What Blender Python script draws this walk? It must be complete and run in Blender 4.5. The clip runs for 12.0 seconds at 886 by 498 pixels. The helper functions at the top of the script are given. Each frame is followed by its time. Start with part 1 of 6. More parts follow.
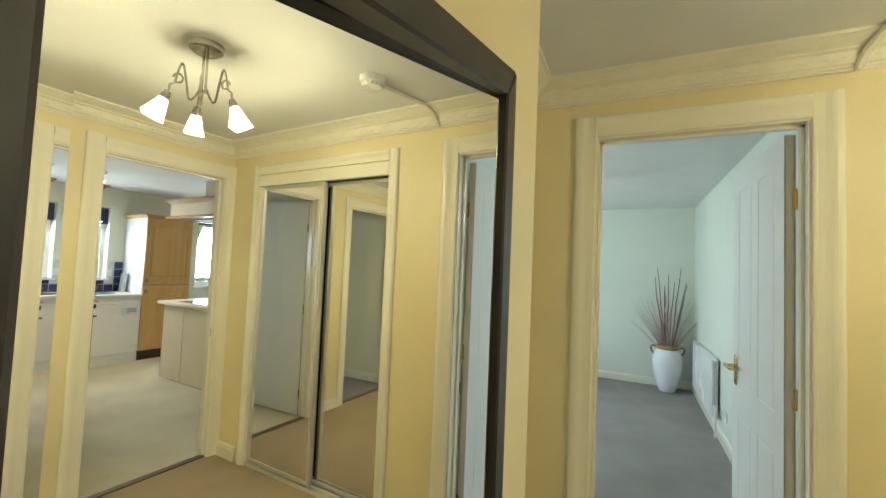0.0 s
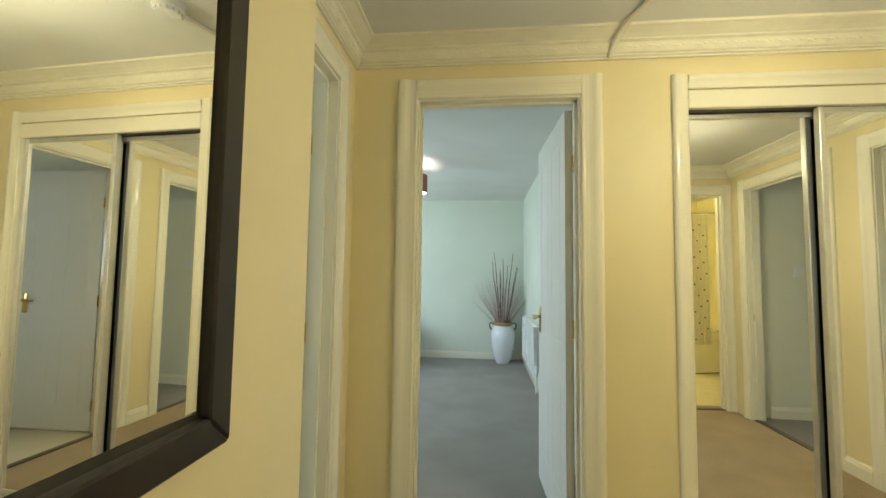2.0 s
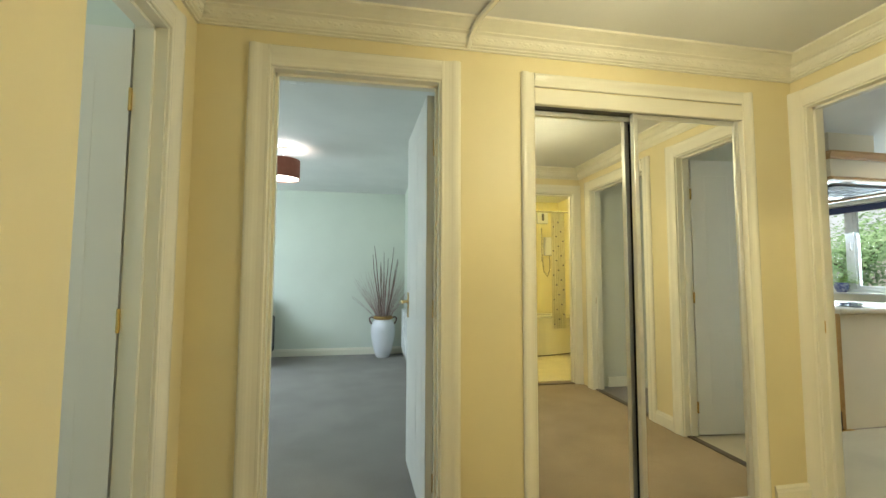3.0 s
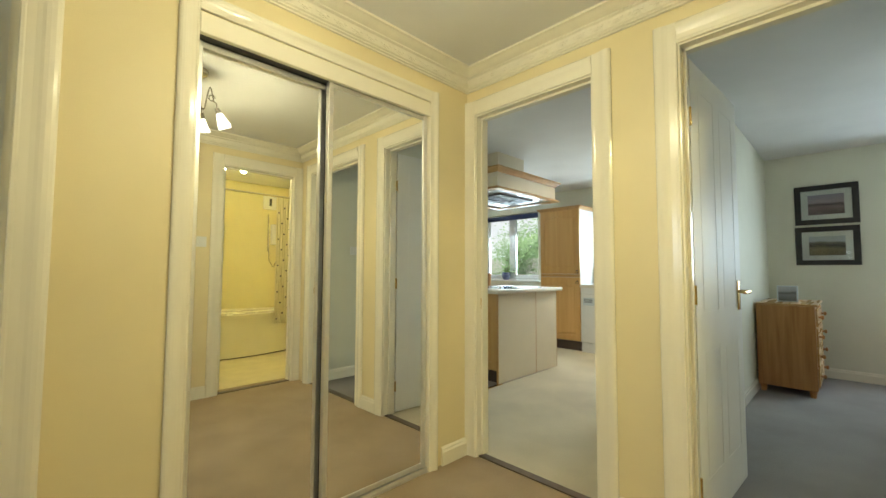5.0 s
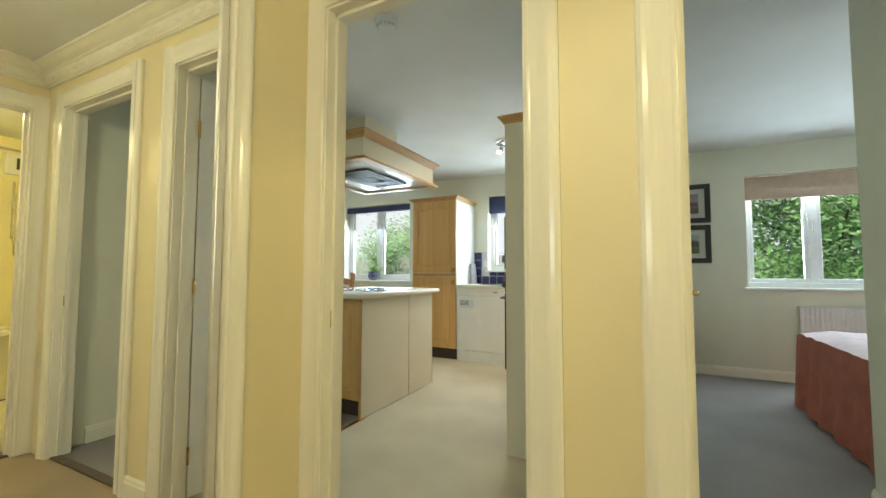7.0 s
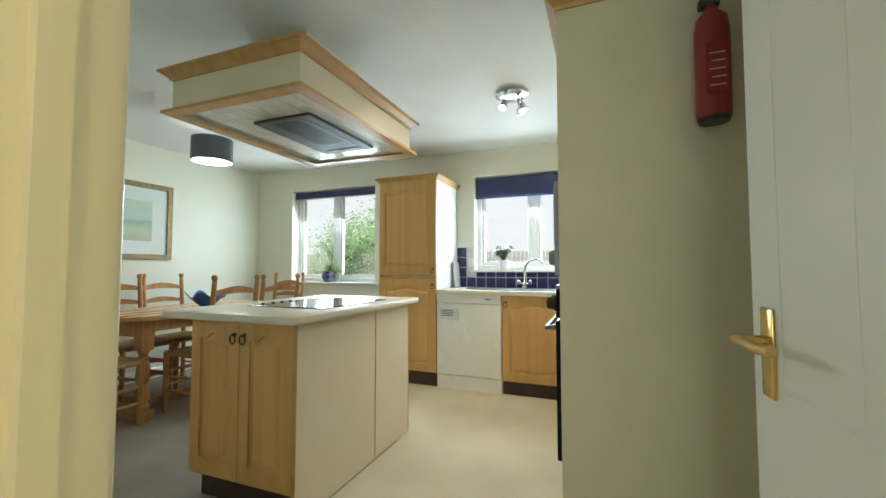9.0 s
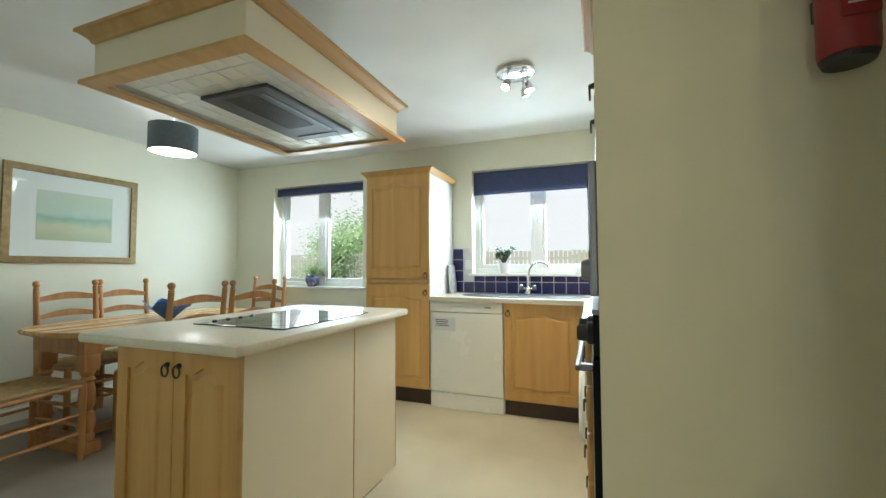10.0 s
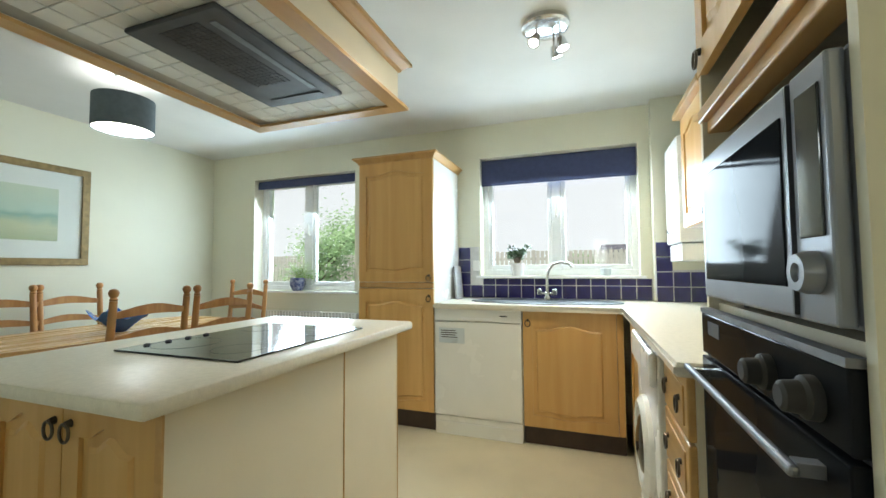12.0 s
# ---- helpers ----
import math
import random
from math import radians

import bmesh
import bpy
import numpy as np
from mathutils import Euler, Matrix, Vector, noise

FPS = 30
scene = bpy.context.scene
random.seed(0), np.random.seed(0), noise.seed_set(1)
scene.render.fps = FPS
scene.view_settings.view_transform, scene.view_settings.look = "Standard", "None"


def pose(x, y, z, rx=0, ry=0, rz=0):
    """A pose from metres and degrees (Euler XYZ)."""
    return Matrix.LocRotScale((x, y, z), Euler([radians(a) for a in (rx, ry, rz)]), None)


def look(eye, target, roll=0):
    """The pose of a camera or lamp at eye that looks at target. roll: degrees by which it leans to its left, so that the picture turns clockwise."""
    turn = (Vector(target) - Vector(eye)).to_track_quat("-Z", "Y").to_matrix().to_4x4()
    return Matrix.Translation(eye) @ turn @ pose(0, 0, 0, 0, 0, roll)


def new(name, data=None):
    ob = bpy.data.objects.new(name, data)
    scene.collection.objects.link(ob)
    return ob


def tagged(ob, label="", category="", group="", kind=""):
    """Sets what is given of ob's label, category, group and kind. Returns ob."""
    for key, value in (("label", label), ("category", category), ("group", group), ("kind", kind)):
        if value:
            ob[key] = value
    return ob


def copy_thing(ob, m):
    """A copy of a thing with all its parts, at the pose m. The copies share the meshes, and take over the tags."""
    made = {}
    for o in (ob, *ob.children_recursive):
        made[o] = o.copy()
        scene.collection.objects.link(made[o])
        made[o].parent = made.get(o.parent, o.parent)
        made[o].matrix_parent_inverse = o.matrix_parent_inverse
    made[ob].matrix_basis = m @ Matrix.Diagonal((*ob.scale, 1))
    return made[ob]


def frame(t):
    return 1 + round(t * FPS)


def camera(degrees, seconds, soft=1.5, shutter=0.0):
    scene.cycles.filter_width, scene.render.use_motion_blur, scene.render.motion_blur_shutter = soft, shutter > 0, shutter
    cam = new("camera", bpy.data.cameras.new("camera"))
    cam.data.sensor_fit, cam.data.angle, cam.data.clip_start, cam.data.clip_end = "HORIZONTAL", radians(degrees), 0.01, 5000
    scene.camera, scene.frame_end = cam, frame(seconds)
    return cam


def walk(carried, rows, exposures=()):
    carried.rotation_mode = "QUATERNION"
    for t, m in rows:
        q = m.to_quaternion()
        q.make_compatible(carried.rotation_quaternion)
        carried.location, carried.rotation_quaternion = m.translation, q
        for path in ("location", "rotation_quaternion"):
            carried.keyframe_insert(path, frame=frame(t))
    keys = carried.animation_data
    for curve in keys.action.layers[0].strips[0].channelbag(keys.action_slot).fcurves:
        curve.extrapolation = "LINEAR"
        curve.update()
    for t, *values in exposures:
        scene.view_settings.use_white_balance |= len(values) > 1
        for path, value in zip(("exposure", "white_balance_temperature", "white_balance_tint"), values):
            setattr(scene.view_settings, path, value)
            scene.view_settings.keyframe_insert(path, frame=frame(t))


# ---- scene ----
# camera and walk
cam = camera(95.5, 12.0)
PATH = [
    (0, (-0.084, -0.147, 1.42), (-0.927, 1.664, 1.514), 2.4),
    (0.5, (-0.052, -0.132, 1.362), (-0.781, 1.728, 1.468), 2.1),
    (1, (-0.007, -0.113, 1.302), (-0.594, 1.795, 1.421), 1.9),
    (1.5, (0.035, -0.094, 1.262), (-0.379, 1.858, 1.385), 1.3),
    (2, (0.08, -0.074, 1.217), (-0.118, 1.912, 1.345), 0.8),
    (2.5, (0.131, -0.064, 1.172), (0.192, 1.931, 1.304), 0.2),
    (3, (0.211, -0.044, 1.136), (0.554, 1.922, 1.266), 0.2),
    (3.5, (0.272, -0.036, 1.099), (0.929, 1.849, 1.231), -0.1),
    (3.7, (0.298, -0.026, 1.090), (1.077, 1.816, 1.219), -0.2),
    (5.3, (0.677, 0.106, 1.067), (2.181, 1.42, 1.177), 0.4),
    (5.5, (0.74, 0.136, 1.056), (2.304, 1.378, 1.167), 0.5),
    (6, (0.877, 0.294, 1.06), (2.586, 1.328, 1.17), 0.4),
    (6.5, (1.085, 0.465, 1.046), (2.858, 1.384, 1.156), 0.3),
    (7, (1.328, 0.625, 1.054), (3.115, 1.517, 1.168), 0.1),
    (7.5, (1.551, 0.806, 1.06), (3.376, 1.616, 1.17), 0.0),
    (9.5, (2.499, 1.312, 1.122), (4.362, 2.034, 1.214), -0.1),
    (10, (2.665, 1.361, 1.14), (4.533, 2.072, 1.23), -0.2),
    (10.5, (2.798, 1.422, 1.137), (4.672, 2.113, 1.232), -0.2),
    (11, (2.915, 1.478, 1.129), (4.793, 2.157, 1.228), -0.3),
    (11.5, (3.03, 1.538, 1.134), (4.91, 2.214, 1.234), -0.4),
    (12, (3.091, 1.631, 1.141), (4.972, 2.305, 1.237), -0.4),
]
walk(cam, [(t, look(eye, target, roll)) for t, eye, target, roll in PATH])


# ---------------------------------------------------------------- world, lights, exposure
world = bpy.data.worlds.new("overcast_sky")
scene.world = world
world.use_nodes = True
wn = world.node_tree.nodes
sky = wn.new("ShaderNodeTexSky")
sky.sky_type, sky.sun_disc = "NISHITA", False
sky.sun_elevation, sky.sun_rotation = radians(66), radians(-59)
sky.air_density, sky.dust_density = 1.0, 3.0
world.node_tree.links.new(sky.outputs[0], wn["Background"].inputs[0])
wn["Background"].inputs[1].default_value = 0.15


def lamp(name, kind, loc, energy, color, size=0.1, target=None, size_y=None):
    d = bpy.data.lights.new(name, kind)
    d.energy, d.color = energy, color
    if kind == "AREA":
        d.size = size
        if size_y:
            d.shape, d.size_y = "RECTANGLE", size_y
    elif kind == "SUN":
        d.angle = size
    else:
        d.shadow_soft_size = size
    o = new(name, d)
    o.matrix_world = look(loc, target) if target else Matrix.Translation(loc)
    return o


WARM, COOL, DAY = (0.92, 0.85, 0.53), (0.86, 0.97, 0.98), (0.75, 0.95, 1.08)
lamp("sun", "SUN", (-5, 3, 13), 5.0, (1.0, 0.97, 0.92), radians(10), (0, 0, 0))
# daylight through the window openings
lamp("window_light_dining", "AREA", (6.60, 4.277, 1.5), 48, DAY, 1.05, (3.0, 4.277, -0.6), 1.0)
lamp("window_light_sink", "AREA", (6.60, 1.86, 1.5), 56, DAY, 1.05, (3.0, 1.86, -0.6), 0.85)
lamp("window_light_bedroom", "AREA", (6.60, -1.15, 1.45), 72, DAY, 1.6, (3.0, -1.1, -0.3), 1.0)
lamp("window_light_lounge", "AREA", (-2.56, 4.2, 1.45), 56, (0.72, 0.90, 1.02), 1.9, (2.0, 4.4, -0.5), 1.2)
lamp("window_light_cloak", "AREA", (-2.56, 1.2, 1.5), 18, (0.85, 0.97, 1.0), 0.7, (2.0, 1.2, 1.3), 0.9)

# ---------------------------------------------------------------- materials


def mat(name, color, rough=0.5, metal=0.0, vary=0.06, scale=6.0, fine=0.0, bump=0.0, bump_scale=200.0, spec=0.5, tint=None):
    """Principled surface with broad stains (vary), fine grain (fine) and relief (bump)."""
    m = bpy.data.materials.new(name)
    m.use_nodes = True
    t = m.node_tree
    b = t.nodes["Principled BSDF"]
    b.inputs["Roughness"].default_value = rough
    b.inputs["Metallic"].default_value = metal
    b.inputs["Specular IOR Level"].default_value = spec
    co = t.nodes.new("ShaderNodeTexCoord")
    n1 = t.nodes.new("ShaderNodeTexNoise")
    n1.inputs["Scale"].default_value = scale
    n1.inputs["Detail"].default_value = 4
    t.links.new(co.outputs["Object"], n1.inputs["Vector"])
    n2 = t.nodes.new("ShaderNodeTexNoise")
    n2.inputs["Scale"].default_value = bump_scale
    t.links.new(co.outputs["Object"], n2.inputs["Vector"])
    mix = t.nodes.new("ShaderNodeMix")
    mix.data_type = "RGBA"
    c2 = tint or tuple(max(0.0, c * (1 - 2 * vary)) for c in color)
    mix.inputs["A"].default_value = (*color, 1)
    mix.inputs["B"].default_value = (*c2, 1)
    ramp = t.nodes.new("ShaderNodeMapRange")
    ramp.inputs["From Min"].default_value, ramp.inputs["From Max"].default_value = 0.35, 0.75
    t.links.new(n1.outputs["Fac"], ramp.inputs["Value"])
    t.links.new(ramp.outputs["Result"], mix.inputs["Factor"])
    last = mix.outputs["Result"]
    if fine:
        m2 = t.nodes.new("ShaderNodeMix")
        m2.data_type, m2.blend_type = "RGBA", "MULTIPLY"
        m2.inputs["Factor"].default_value = fine
        t.links.new(last, m2.inputs["A"])
        r2 = t.nodes.new("ShaderNodeMapRange")
        r2.inputs["From Min"].default_value, r2.inputs["From Max"].default_value = 0.3, 0.7
        t.links.new(n2.outputs["Fac"], r2.inputs["Value"])
        t.links.new(r2.outputs["Result"], m2.inputs["B"])
        last = m2.outputs["Result"]
    t.links.new(last, b.inputs["Base Color"])
    rr = t.nodes.new("ShaderNodeMapRange")
    rr.inputs["To Min"].default_value, rr.inputs["To Max"].default_value = max(0.02, rough - 0.06), min(1, rough + 0.08)
    t.links.new(n1.outputs["Fac"], rr.inputs["Value"])
    t.links.new(rr.outputs["Result"], b.inputs["Roughness"])
    if bump:
        bp = t.nodes.new("ShaderNodeBump")
        bp.inputs["Strength"].default_value = bump
        bp.inputs["Distance"].default_value = 0.004
        t.links.new(n2.outputs["Fac"], bp.inputs["Height"])
        t.links.new(bp.outputs["Normal"], b.inputs["Normal"])
    return m


def wood(name, light, dark, scale=1.0, rough=0.35, axis=2):
    """Timber with long grain along one axis and a change from piece to piece."""
    m = bpy.data.materials.new(name)
    m.use_nodes = True
    t = m.node_tree
    b = t.nodes["Principled BSDF"]
    co = t.nodes.new("ShaderNodeTexCoord")
    mp = t.nodes.new("ShaderNodeMapping")
    s = [26.0 * scale] * 3
    s[axis] = 1.6 * scale
    mp.inputs["Scale"].default_value = s
    info = t.nodes.new("ShaderNodeObjectInfo")
    t.links.new(co.outputs["Object"], mp.inputs["Vector"])
    add = t.nodes.new("ShaderNodeVectorMath")
    t.links.new(mp.outputs["Vector"], add.inputs[0])
    t.links.new(info.outputs["Random"], add.inputs[1])
    n = t.nodes.new("ShaderNodeTexNoise")
    n.inputs["Scale"].default_value, n.inputs["Detail"].default_value, n.inputs["Distortion"].default_value = 1.0, 5, 0.6
    t.links.new(add.outputs["Vector"], n.inputs["Vector"])
    mix = t.nodes.new("ShaderNodeMix")
    mix.data_type = "RGBA"
    mix.inputs["A"].default_value, mix.inputs["B"].default_value = (*light, 1), (*dark, 1)
    mr = t.nodes.new("ShaderNodeMapRange")
    mr.inputs["From Min"].default_value, mr.inputs["From Max"].default_value = 0.35, 0.7
    t.links.new(n.outputs["Fac"], mr.inputs["Value"])
    t.links.new(mr.outputs["Result"], mix.inputs["Factor"])
    hsv = t.nodes.new("ShaderNodeHueSaturation")
    v = t.nodes.new("ShaderNodeMapRange")
    v.inputs["To Min"].default_value, v.inputs["To Max"].default_value = 0.93, 1.07
    t.links.new(info.outputs["Random"], v.inputs["Value"])
    t.links.new(v.outputs["Result"], hsv.inputs["Value"])
    t.links.new(mix.outputs["Result"], hsv.inputs["Color"])
    t.links.new(hsv.outputs["Color"], b.inputs["Base Color"])
    r = t.nodes.new("ShaderNodeMapRange")
    r.inputs["To Min"].default_value, r.inputs["To Max"].default_value = rough - 0.05, rough + 0.1
    t.links.new(n.outputs["Fac"], r.inputs["Value"])
    t.links.new(r.outputs["Result"], b.inputs["Roughness"])
    bp = t.nodes.new("ShaderNodeBump")
    bp.inputs["Strength"].default_value, bp.inputs["Distance"].default_value = 0.12, 0.002
    t.links.new(n.outputs["Fac"], bp.inputs["Height"])
    t.links.new(bp.outputs["Normal"], b.inputs["Normal"])
    return m


def glow(name, color, strength):
    m = bpy.data.materials.new(name)
    m.use_nodes = True
    b = m.node_tree.nodes["Principled BSDF"]
    b.inputs["Base Color"].default_value = (*color, 1)
    b.inputs["Emission Color"].default_value = (*color, 1)
    b.inputs["Emission Strength"].default_value = strength
    b.inputs["Roughness"].default_value = 0.4
    return m


def glassy(name, color=(1, 1, 1), rough=0.0):
    """Thin pane: mostly clear with a grazing reflection."""
    m = bpy.data.materials.new(name)
    m.use_nodes = True
    t = m.node_tree
    t.nodes.remove(t.nodes["Principled BSDF"])
    tr, gl, mx, fr = (t.nodes.new(k) for k in ("ShaderNodeBsdfTransparent", "ShaderNodeBsdfGlossy", "ShaderNodeMixShader", "ShaderNodeFresnel"))
    tr.inputs[0].default_value = (*color, 1)
    gl.inputs["Roughness"].default_value = rough
    fr.inputs["IOR"].default_value = 1.35
    t.links.new(fr.outputs[0], mx.inputs[0])
    t.links.new(tr.outputs[0], mx.inputs[1])
    t.links.new(gl.outputs[0], mx.inputs[2])
    t.links.new(mx.outputs[0], t.nodes["Material Output"].inputs[0])
    return m


M_HALL = mat("hall_yellow_paint", (0.82, 0.71, 0.435), 0.45, vary=0.03, scale=2.5, bump=0.10, bump_scale=350)
M_CREAM = mat("cream_paint", (0.745, 0.735, 0.60), 0.55, vary=0.03, scale=2.0, bump=0.10, bump_scale=350)
M_PALE = mat("pale_green_paint", (0.72, 0.76, 0.66), 0.55, vary=0.03, scale=2.0, bump=0.10, bump_scale=350)
M_BATH = mat("bathroom_yellow_paint", (0.80, 0.72, 0.40), 0.4, vary=0.03, scale=3)
M_CEIL = mat("ceiling_paint", (0.75, 0.745, 0.72), 0.75, vary=0.03, scale=3, bump=0.25, bump_scale=160)
M_TRIM = mat("white_gloss_paint", (0.87, 0.825, 0.69), 0.16, vary=0.012, scale=2)
M_PLASTER = mat("white_cornice_plaster", (0.84, 0.80, 0.67), 0.5, vary=0.03, scale=14, bump=0.10, bump_scale=90)
M_DOOR = mat("white_door_paint", (0.81, 0.80, 0.75), 0.52, vary=0.02, scale=4, bump=0.04, bump_scale=140)
M_CARPET = mat("beige_hall_carpet", (0.54, 0.415, 0.28), 0.95, vary=0.10, scale=3, fine=0.45, bump=0.9, bump_scale=420, spec=0.1)
M_GREYCARPET = mat("grey_bedroom_carpet", (0.42, 0.39, 0.365), 0.95, vary=0.09, scale=2.5, fine=0.4, bump=0.9, bump_scale=420, spec=0.1)
M_KFLOOR = mat("beige_ribbed_kitchen_carpet", (0.79, 0.71, 0.53), 0.9, vary=0.10, scale=2.2, fine=0.35, bump=0.8, bump_scale=260, spec=0.15)
M_DINING = mat("brown_dining_carpet", (0.44, 0.37, 0.305), 0.92, vary=0.10, scale=2.5, fine=0.35, bump=0.8, bump_scale=300, spec=0.12)
M_LINO = mat("cream_bathroom_vinyl", (0.70, 0.62, 0.38), 0.4, vary=0.06, scale=6)
M_STRIP = mat("brown_threshold_metal", (0.13, 0.09, 0.06), 0.45, metal=0.3, vary=0.15, scale=30)
M_BEECH = wood("beech_veneer", (0.66, 0.40, 0.145), (0.58, 0.325, 0.10), 0.55)
M_BEECHX = wood("beech_trim", (0.56, 0.33, 0.125), (0.47, 0.26, 0.085), 0.7, axis=0)
M_PINE = wood("orange_pine", (0.50, 0.25, 0.085), (0.36, 0.15, 0.045), 1.0)
M_PINEX = wood("pine_tabletop", (0.55, 0.34, 0.14), (0.42, 0.22, 0.08), 0.8, axis=0, rough=0.25)
M_RUSH = mat("woven_rush", (0.55, 0.36, 0.15), 0.8, vary=0.2, scale=40, fine=0.5, bump=0.8, bump_scale=150)
M_PANEL = mat("cream_laminate", (0.74, 0.66, 0.50), 0.4, vary=0.02, scale=5)
M_WTOP = mat("cream_worktop_laminate", (0.80, 0.74, 0.62), 0.3, vary=0.05, scale=60, fine=0.08, bump_scale=300)
M_WHITE = mat("white_enamel", (0.82, 0.82, 0.80), 0.25, vary=0.02, scale=4)
M_UPVC = mat("white_upvc", (0.84, 0.85, 0.86), 0.25, vary=0.02, scale=8)
M_PLINTH = mat("dark_brown_plinth", (0.06, 0.035, 0.025), 0.5, vary=0.15, scale=12)
M_BLACK = mat("black_gloss_glass", (0.012, 0.012, 0.014), 0.06, vary=0.1, scale=8)
M_BLACKP = mat("black_plastic", (0.025, 0.025, 0.028), 0.4, vary=0.15, scale=20)
M_GREYP = mat("dark_grey_grille", (0.040, 0.042, 0.048), 0.45, metal=0.0, vary=0.1, scale=20)
M_CHROME = mat("brushed_chrome", (0.72, 0.72, 0.72), 0.18, metal=1.0, vary=0.05, scale=30)
M_ALU = mat("silver_track", (0.80, 0.79, 0.76), 0.3, metal=0.75, vary=0.04, scale=20)
M_BRASS = mat("polished_brass", (0.78, 0.55, 0.22), 0.2, metal=1.0, vary=0.1, scale=25)
M_PEWTER = mat("dark_pewter", (0.10, 0.085, 0.07), 0.35, metal=0.9, vary=0.15, scale=40)
M_FRAMEB = mat("black_brown_frame", (0.02, 0.015, 0.014), 0.35, vary=0.2, scale=20)
M_GILT = mat("worn_gilt_frame", (0.30, 0.21, 0.09), 0.4, metal=0.35, vary=0.2, scale=30, bump=0.3, bump_scale=120)
M_MOUNT = mat("white_mount_board", (0.80, 0.80, 0.76), 0.7, vary=0.02)
M_NAVY = mat("navy_blind_fabric", (0.045, 0.058, 0.14), 0.8, vary=0.1, scale=30, bump=0.3, bump_scale=400)
M_BEIGE = mat("beige_blind_fabric", (0.55, 0.42, 0.32), 0.8, vary=0.06, scale=20, bump=0.3, bump_scale=400)
M_TILE = mat("cobalt_glazed_tile", (0.022, 0.018, 0.115), 0.12, vary=0.2, scale=14)
M_GROUT = mat("white_grout", (0.62, 0.62, 0.62), 0.8, vary=0.08, scale=20)
M_SILVER = mat("silver_grey_enamel", (0.20, 0.21, 0.24), 0.35, metal=0.25, vary=0.03)
M_WTILE = mat("white_glazed_tile", (0.78, 0.76, 0.70), 0.15, vary=0.05, scale=10)
M_GROUTG = mat("grey_grout", (0.46, 0.43, 0.37), 0.8, vary=0.08, scale=20)
M_TEAL = mat("slate_lampshade_fabric", (0.13, 0.165, 0.185), 0.8, vary=0.08, scale=30, bump=0.3, bump_scale=300)
M_REDSHADE = mat("terracotta_lampshade_fabric", (0.36, 0.12, 0.075), 0.8, vary=0.08, scale=30, bump=0.3, bump_scale=300)
M_RED = mat("red_painted_steel", (0.26, 0.015, 0.02), 0.35, vary=0.06, scale=12)
M_CORAL = mat("coral_bedspread", (0.52, 0.17, 0.115), 0.9, vary=0.12, scale=9, fine=0.2, bump=0.5, bump_scale=130)
M_PINK = mat("pale_pink_cloth", (0.74, 0.58, 0.58), 0.9, vary=0.08, scale=7, bump=0.3, bump_scale=120)
M_CERAMIC = mat("white_glazed_ceramic", (0.80, 0.80, 0.84), 0.2, vary=0.03, scale=6)
M_BLUEGLASS = mat("blue_glass", (0.03, 0.13, 0.42), 0.06, vary=0.15, scale=10)
M_BLUEPOT = mat("blue_white_glazed_pot", (0.05, 0.07, 0.22), 0.2, scale=40, tint=(0.45, 0.48, 0.60))
M_TWIG = mat("dried_twig", (0.16, 0.085, 0.055), 0.85, vary=0.2, scale=30)
M_TWIGP = mat("pale_dried_grass", (0.46, 0.34, 0.30), 0.9, vary=0.2, scale=30)
M_SOIL = mat("raffia_packing", (0.42, 0.25, 0.08), 0.9, vary=0.2, scale=30, bump=0.8, bump_scale=120)
M_LEAF = mat("houseplant_leaf", (0.24, 0.42, 0.06), 0.5, vary=0.25, scale=12)
M_DARKLEAF = mat("jade_plant_leaf", (0.045, 0.12, 0.025), 0.35, vary=0.25, scale=12)
M_TREE = mat("tree_leaf", (0.19, 0.37, 0.10), 0.5, scale=1.5, tint=(0.11, 0.26, 0.06))
M_TREE2 = mat("pale_tree_leaf", (0.28, 0.44, 0.18), 0.5, scale=1.5, tint=(0.18, 0.34, 0.12))
M_BARK = mat("bark", (0.11, 0.08, 0.055), 0.9, vary=0.25, scale=15, bump=0.8, bump_scale=40)
M_GRASS = mat("lawn", (0.12, 0.25, 0.05), 0.9, vary=0.2, scale=1.2, fine=0.4, bump=0.6, bump_scale=40)
M_FENCE = wood("weathered_fence", (0.62, 0.58, 0.52), (0.50, 0.46, 0.41), 0.7, rough=0.7)
M_BUILD = mat("pale_render", (0.62, 0.60, 0.56), 0.8, vary=0.06, scale=0.5)
M_ROOF = mat("slate_roof", (0.10, 0.10, 0.11), 0.7, vary=0.15, scale=2)
M_DARKGLASS = mat("distant_window_glass", (0.05, 0.06, 0.07), 0.1)
M_DOORGLASS = mat("dark_mirror_door_glass", (0.015, 0.016, 0.018), 0.03, vary=0.1, scale=8, spec=0.22)
M_DOORGLASS.node_tree.nodes["Principled BSDF"].inputs["IOR"].default_value = 1.09
M_STEELD = mat("dark_brushed_steel", (0.20, 0.21, 0.23), 0.5, metal=1.0, vary=0.08, scale=40)
M_CHROMED = mat("polished_nickel", (0.50, 0.48, 0.44), 0.12, metal=1.0, vary=0.06, scale=30)
# darker copy of the cream laminate, with the near end panel's shade in its colour
M_PANELSHADED = mat("cream_laminate_shaded", (0.64, 0.60, 0.46), 0.5, vary=0.03, scale=4)
M_SINK = mat("dark_composite_sink", (0.035, 0.037, 0.045), 0.4, vary=0.15, scale=60)
M_ACRYL = mat("cream_bath_acrylic", (0.80, 0.76, 0.58), 0.25, vary=0.02, scale=4)
M_CURTAIN = mat("pale_shower_curtain_cloth", (0.78, 0.74, 0.55), 0.7, vary=0.04, scale=12)
M_DARKIN = mat("dark_interior", (0.03, 0.028, 0.026), 0.8)
M_LABELP = mat("pale_label_paper", (0.62, 0.68, 0.72), 0.6, vary=0.03)
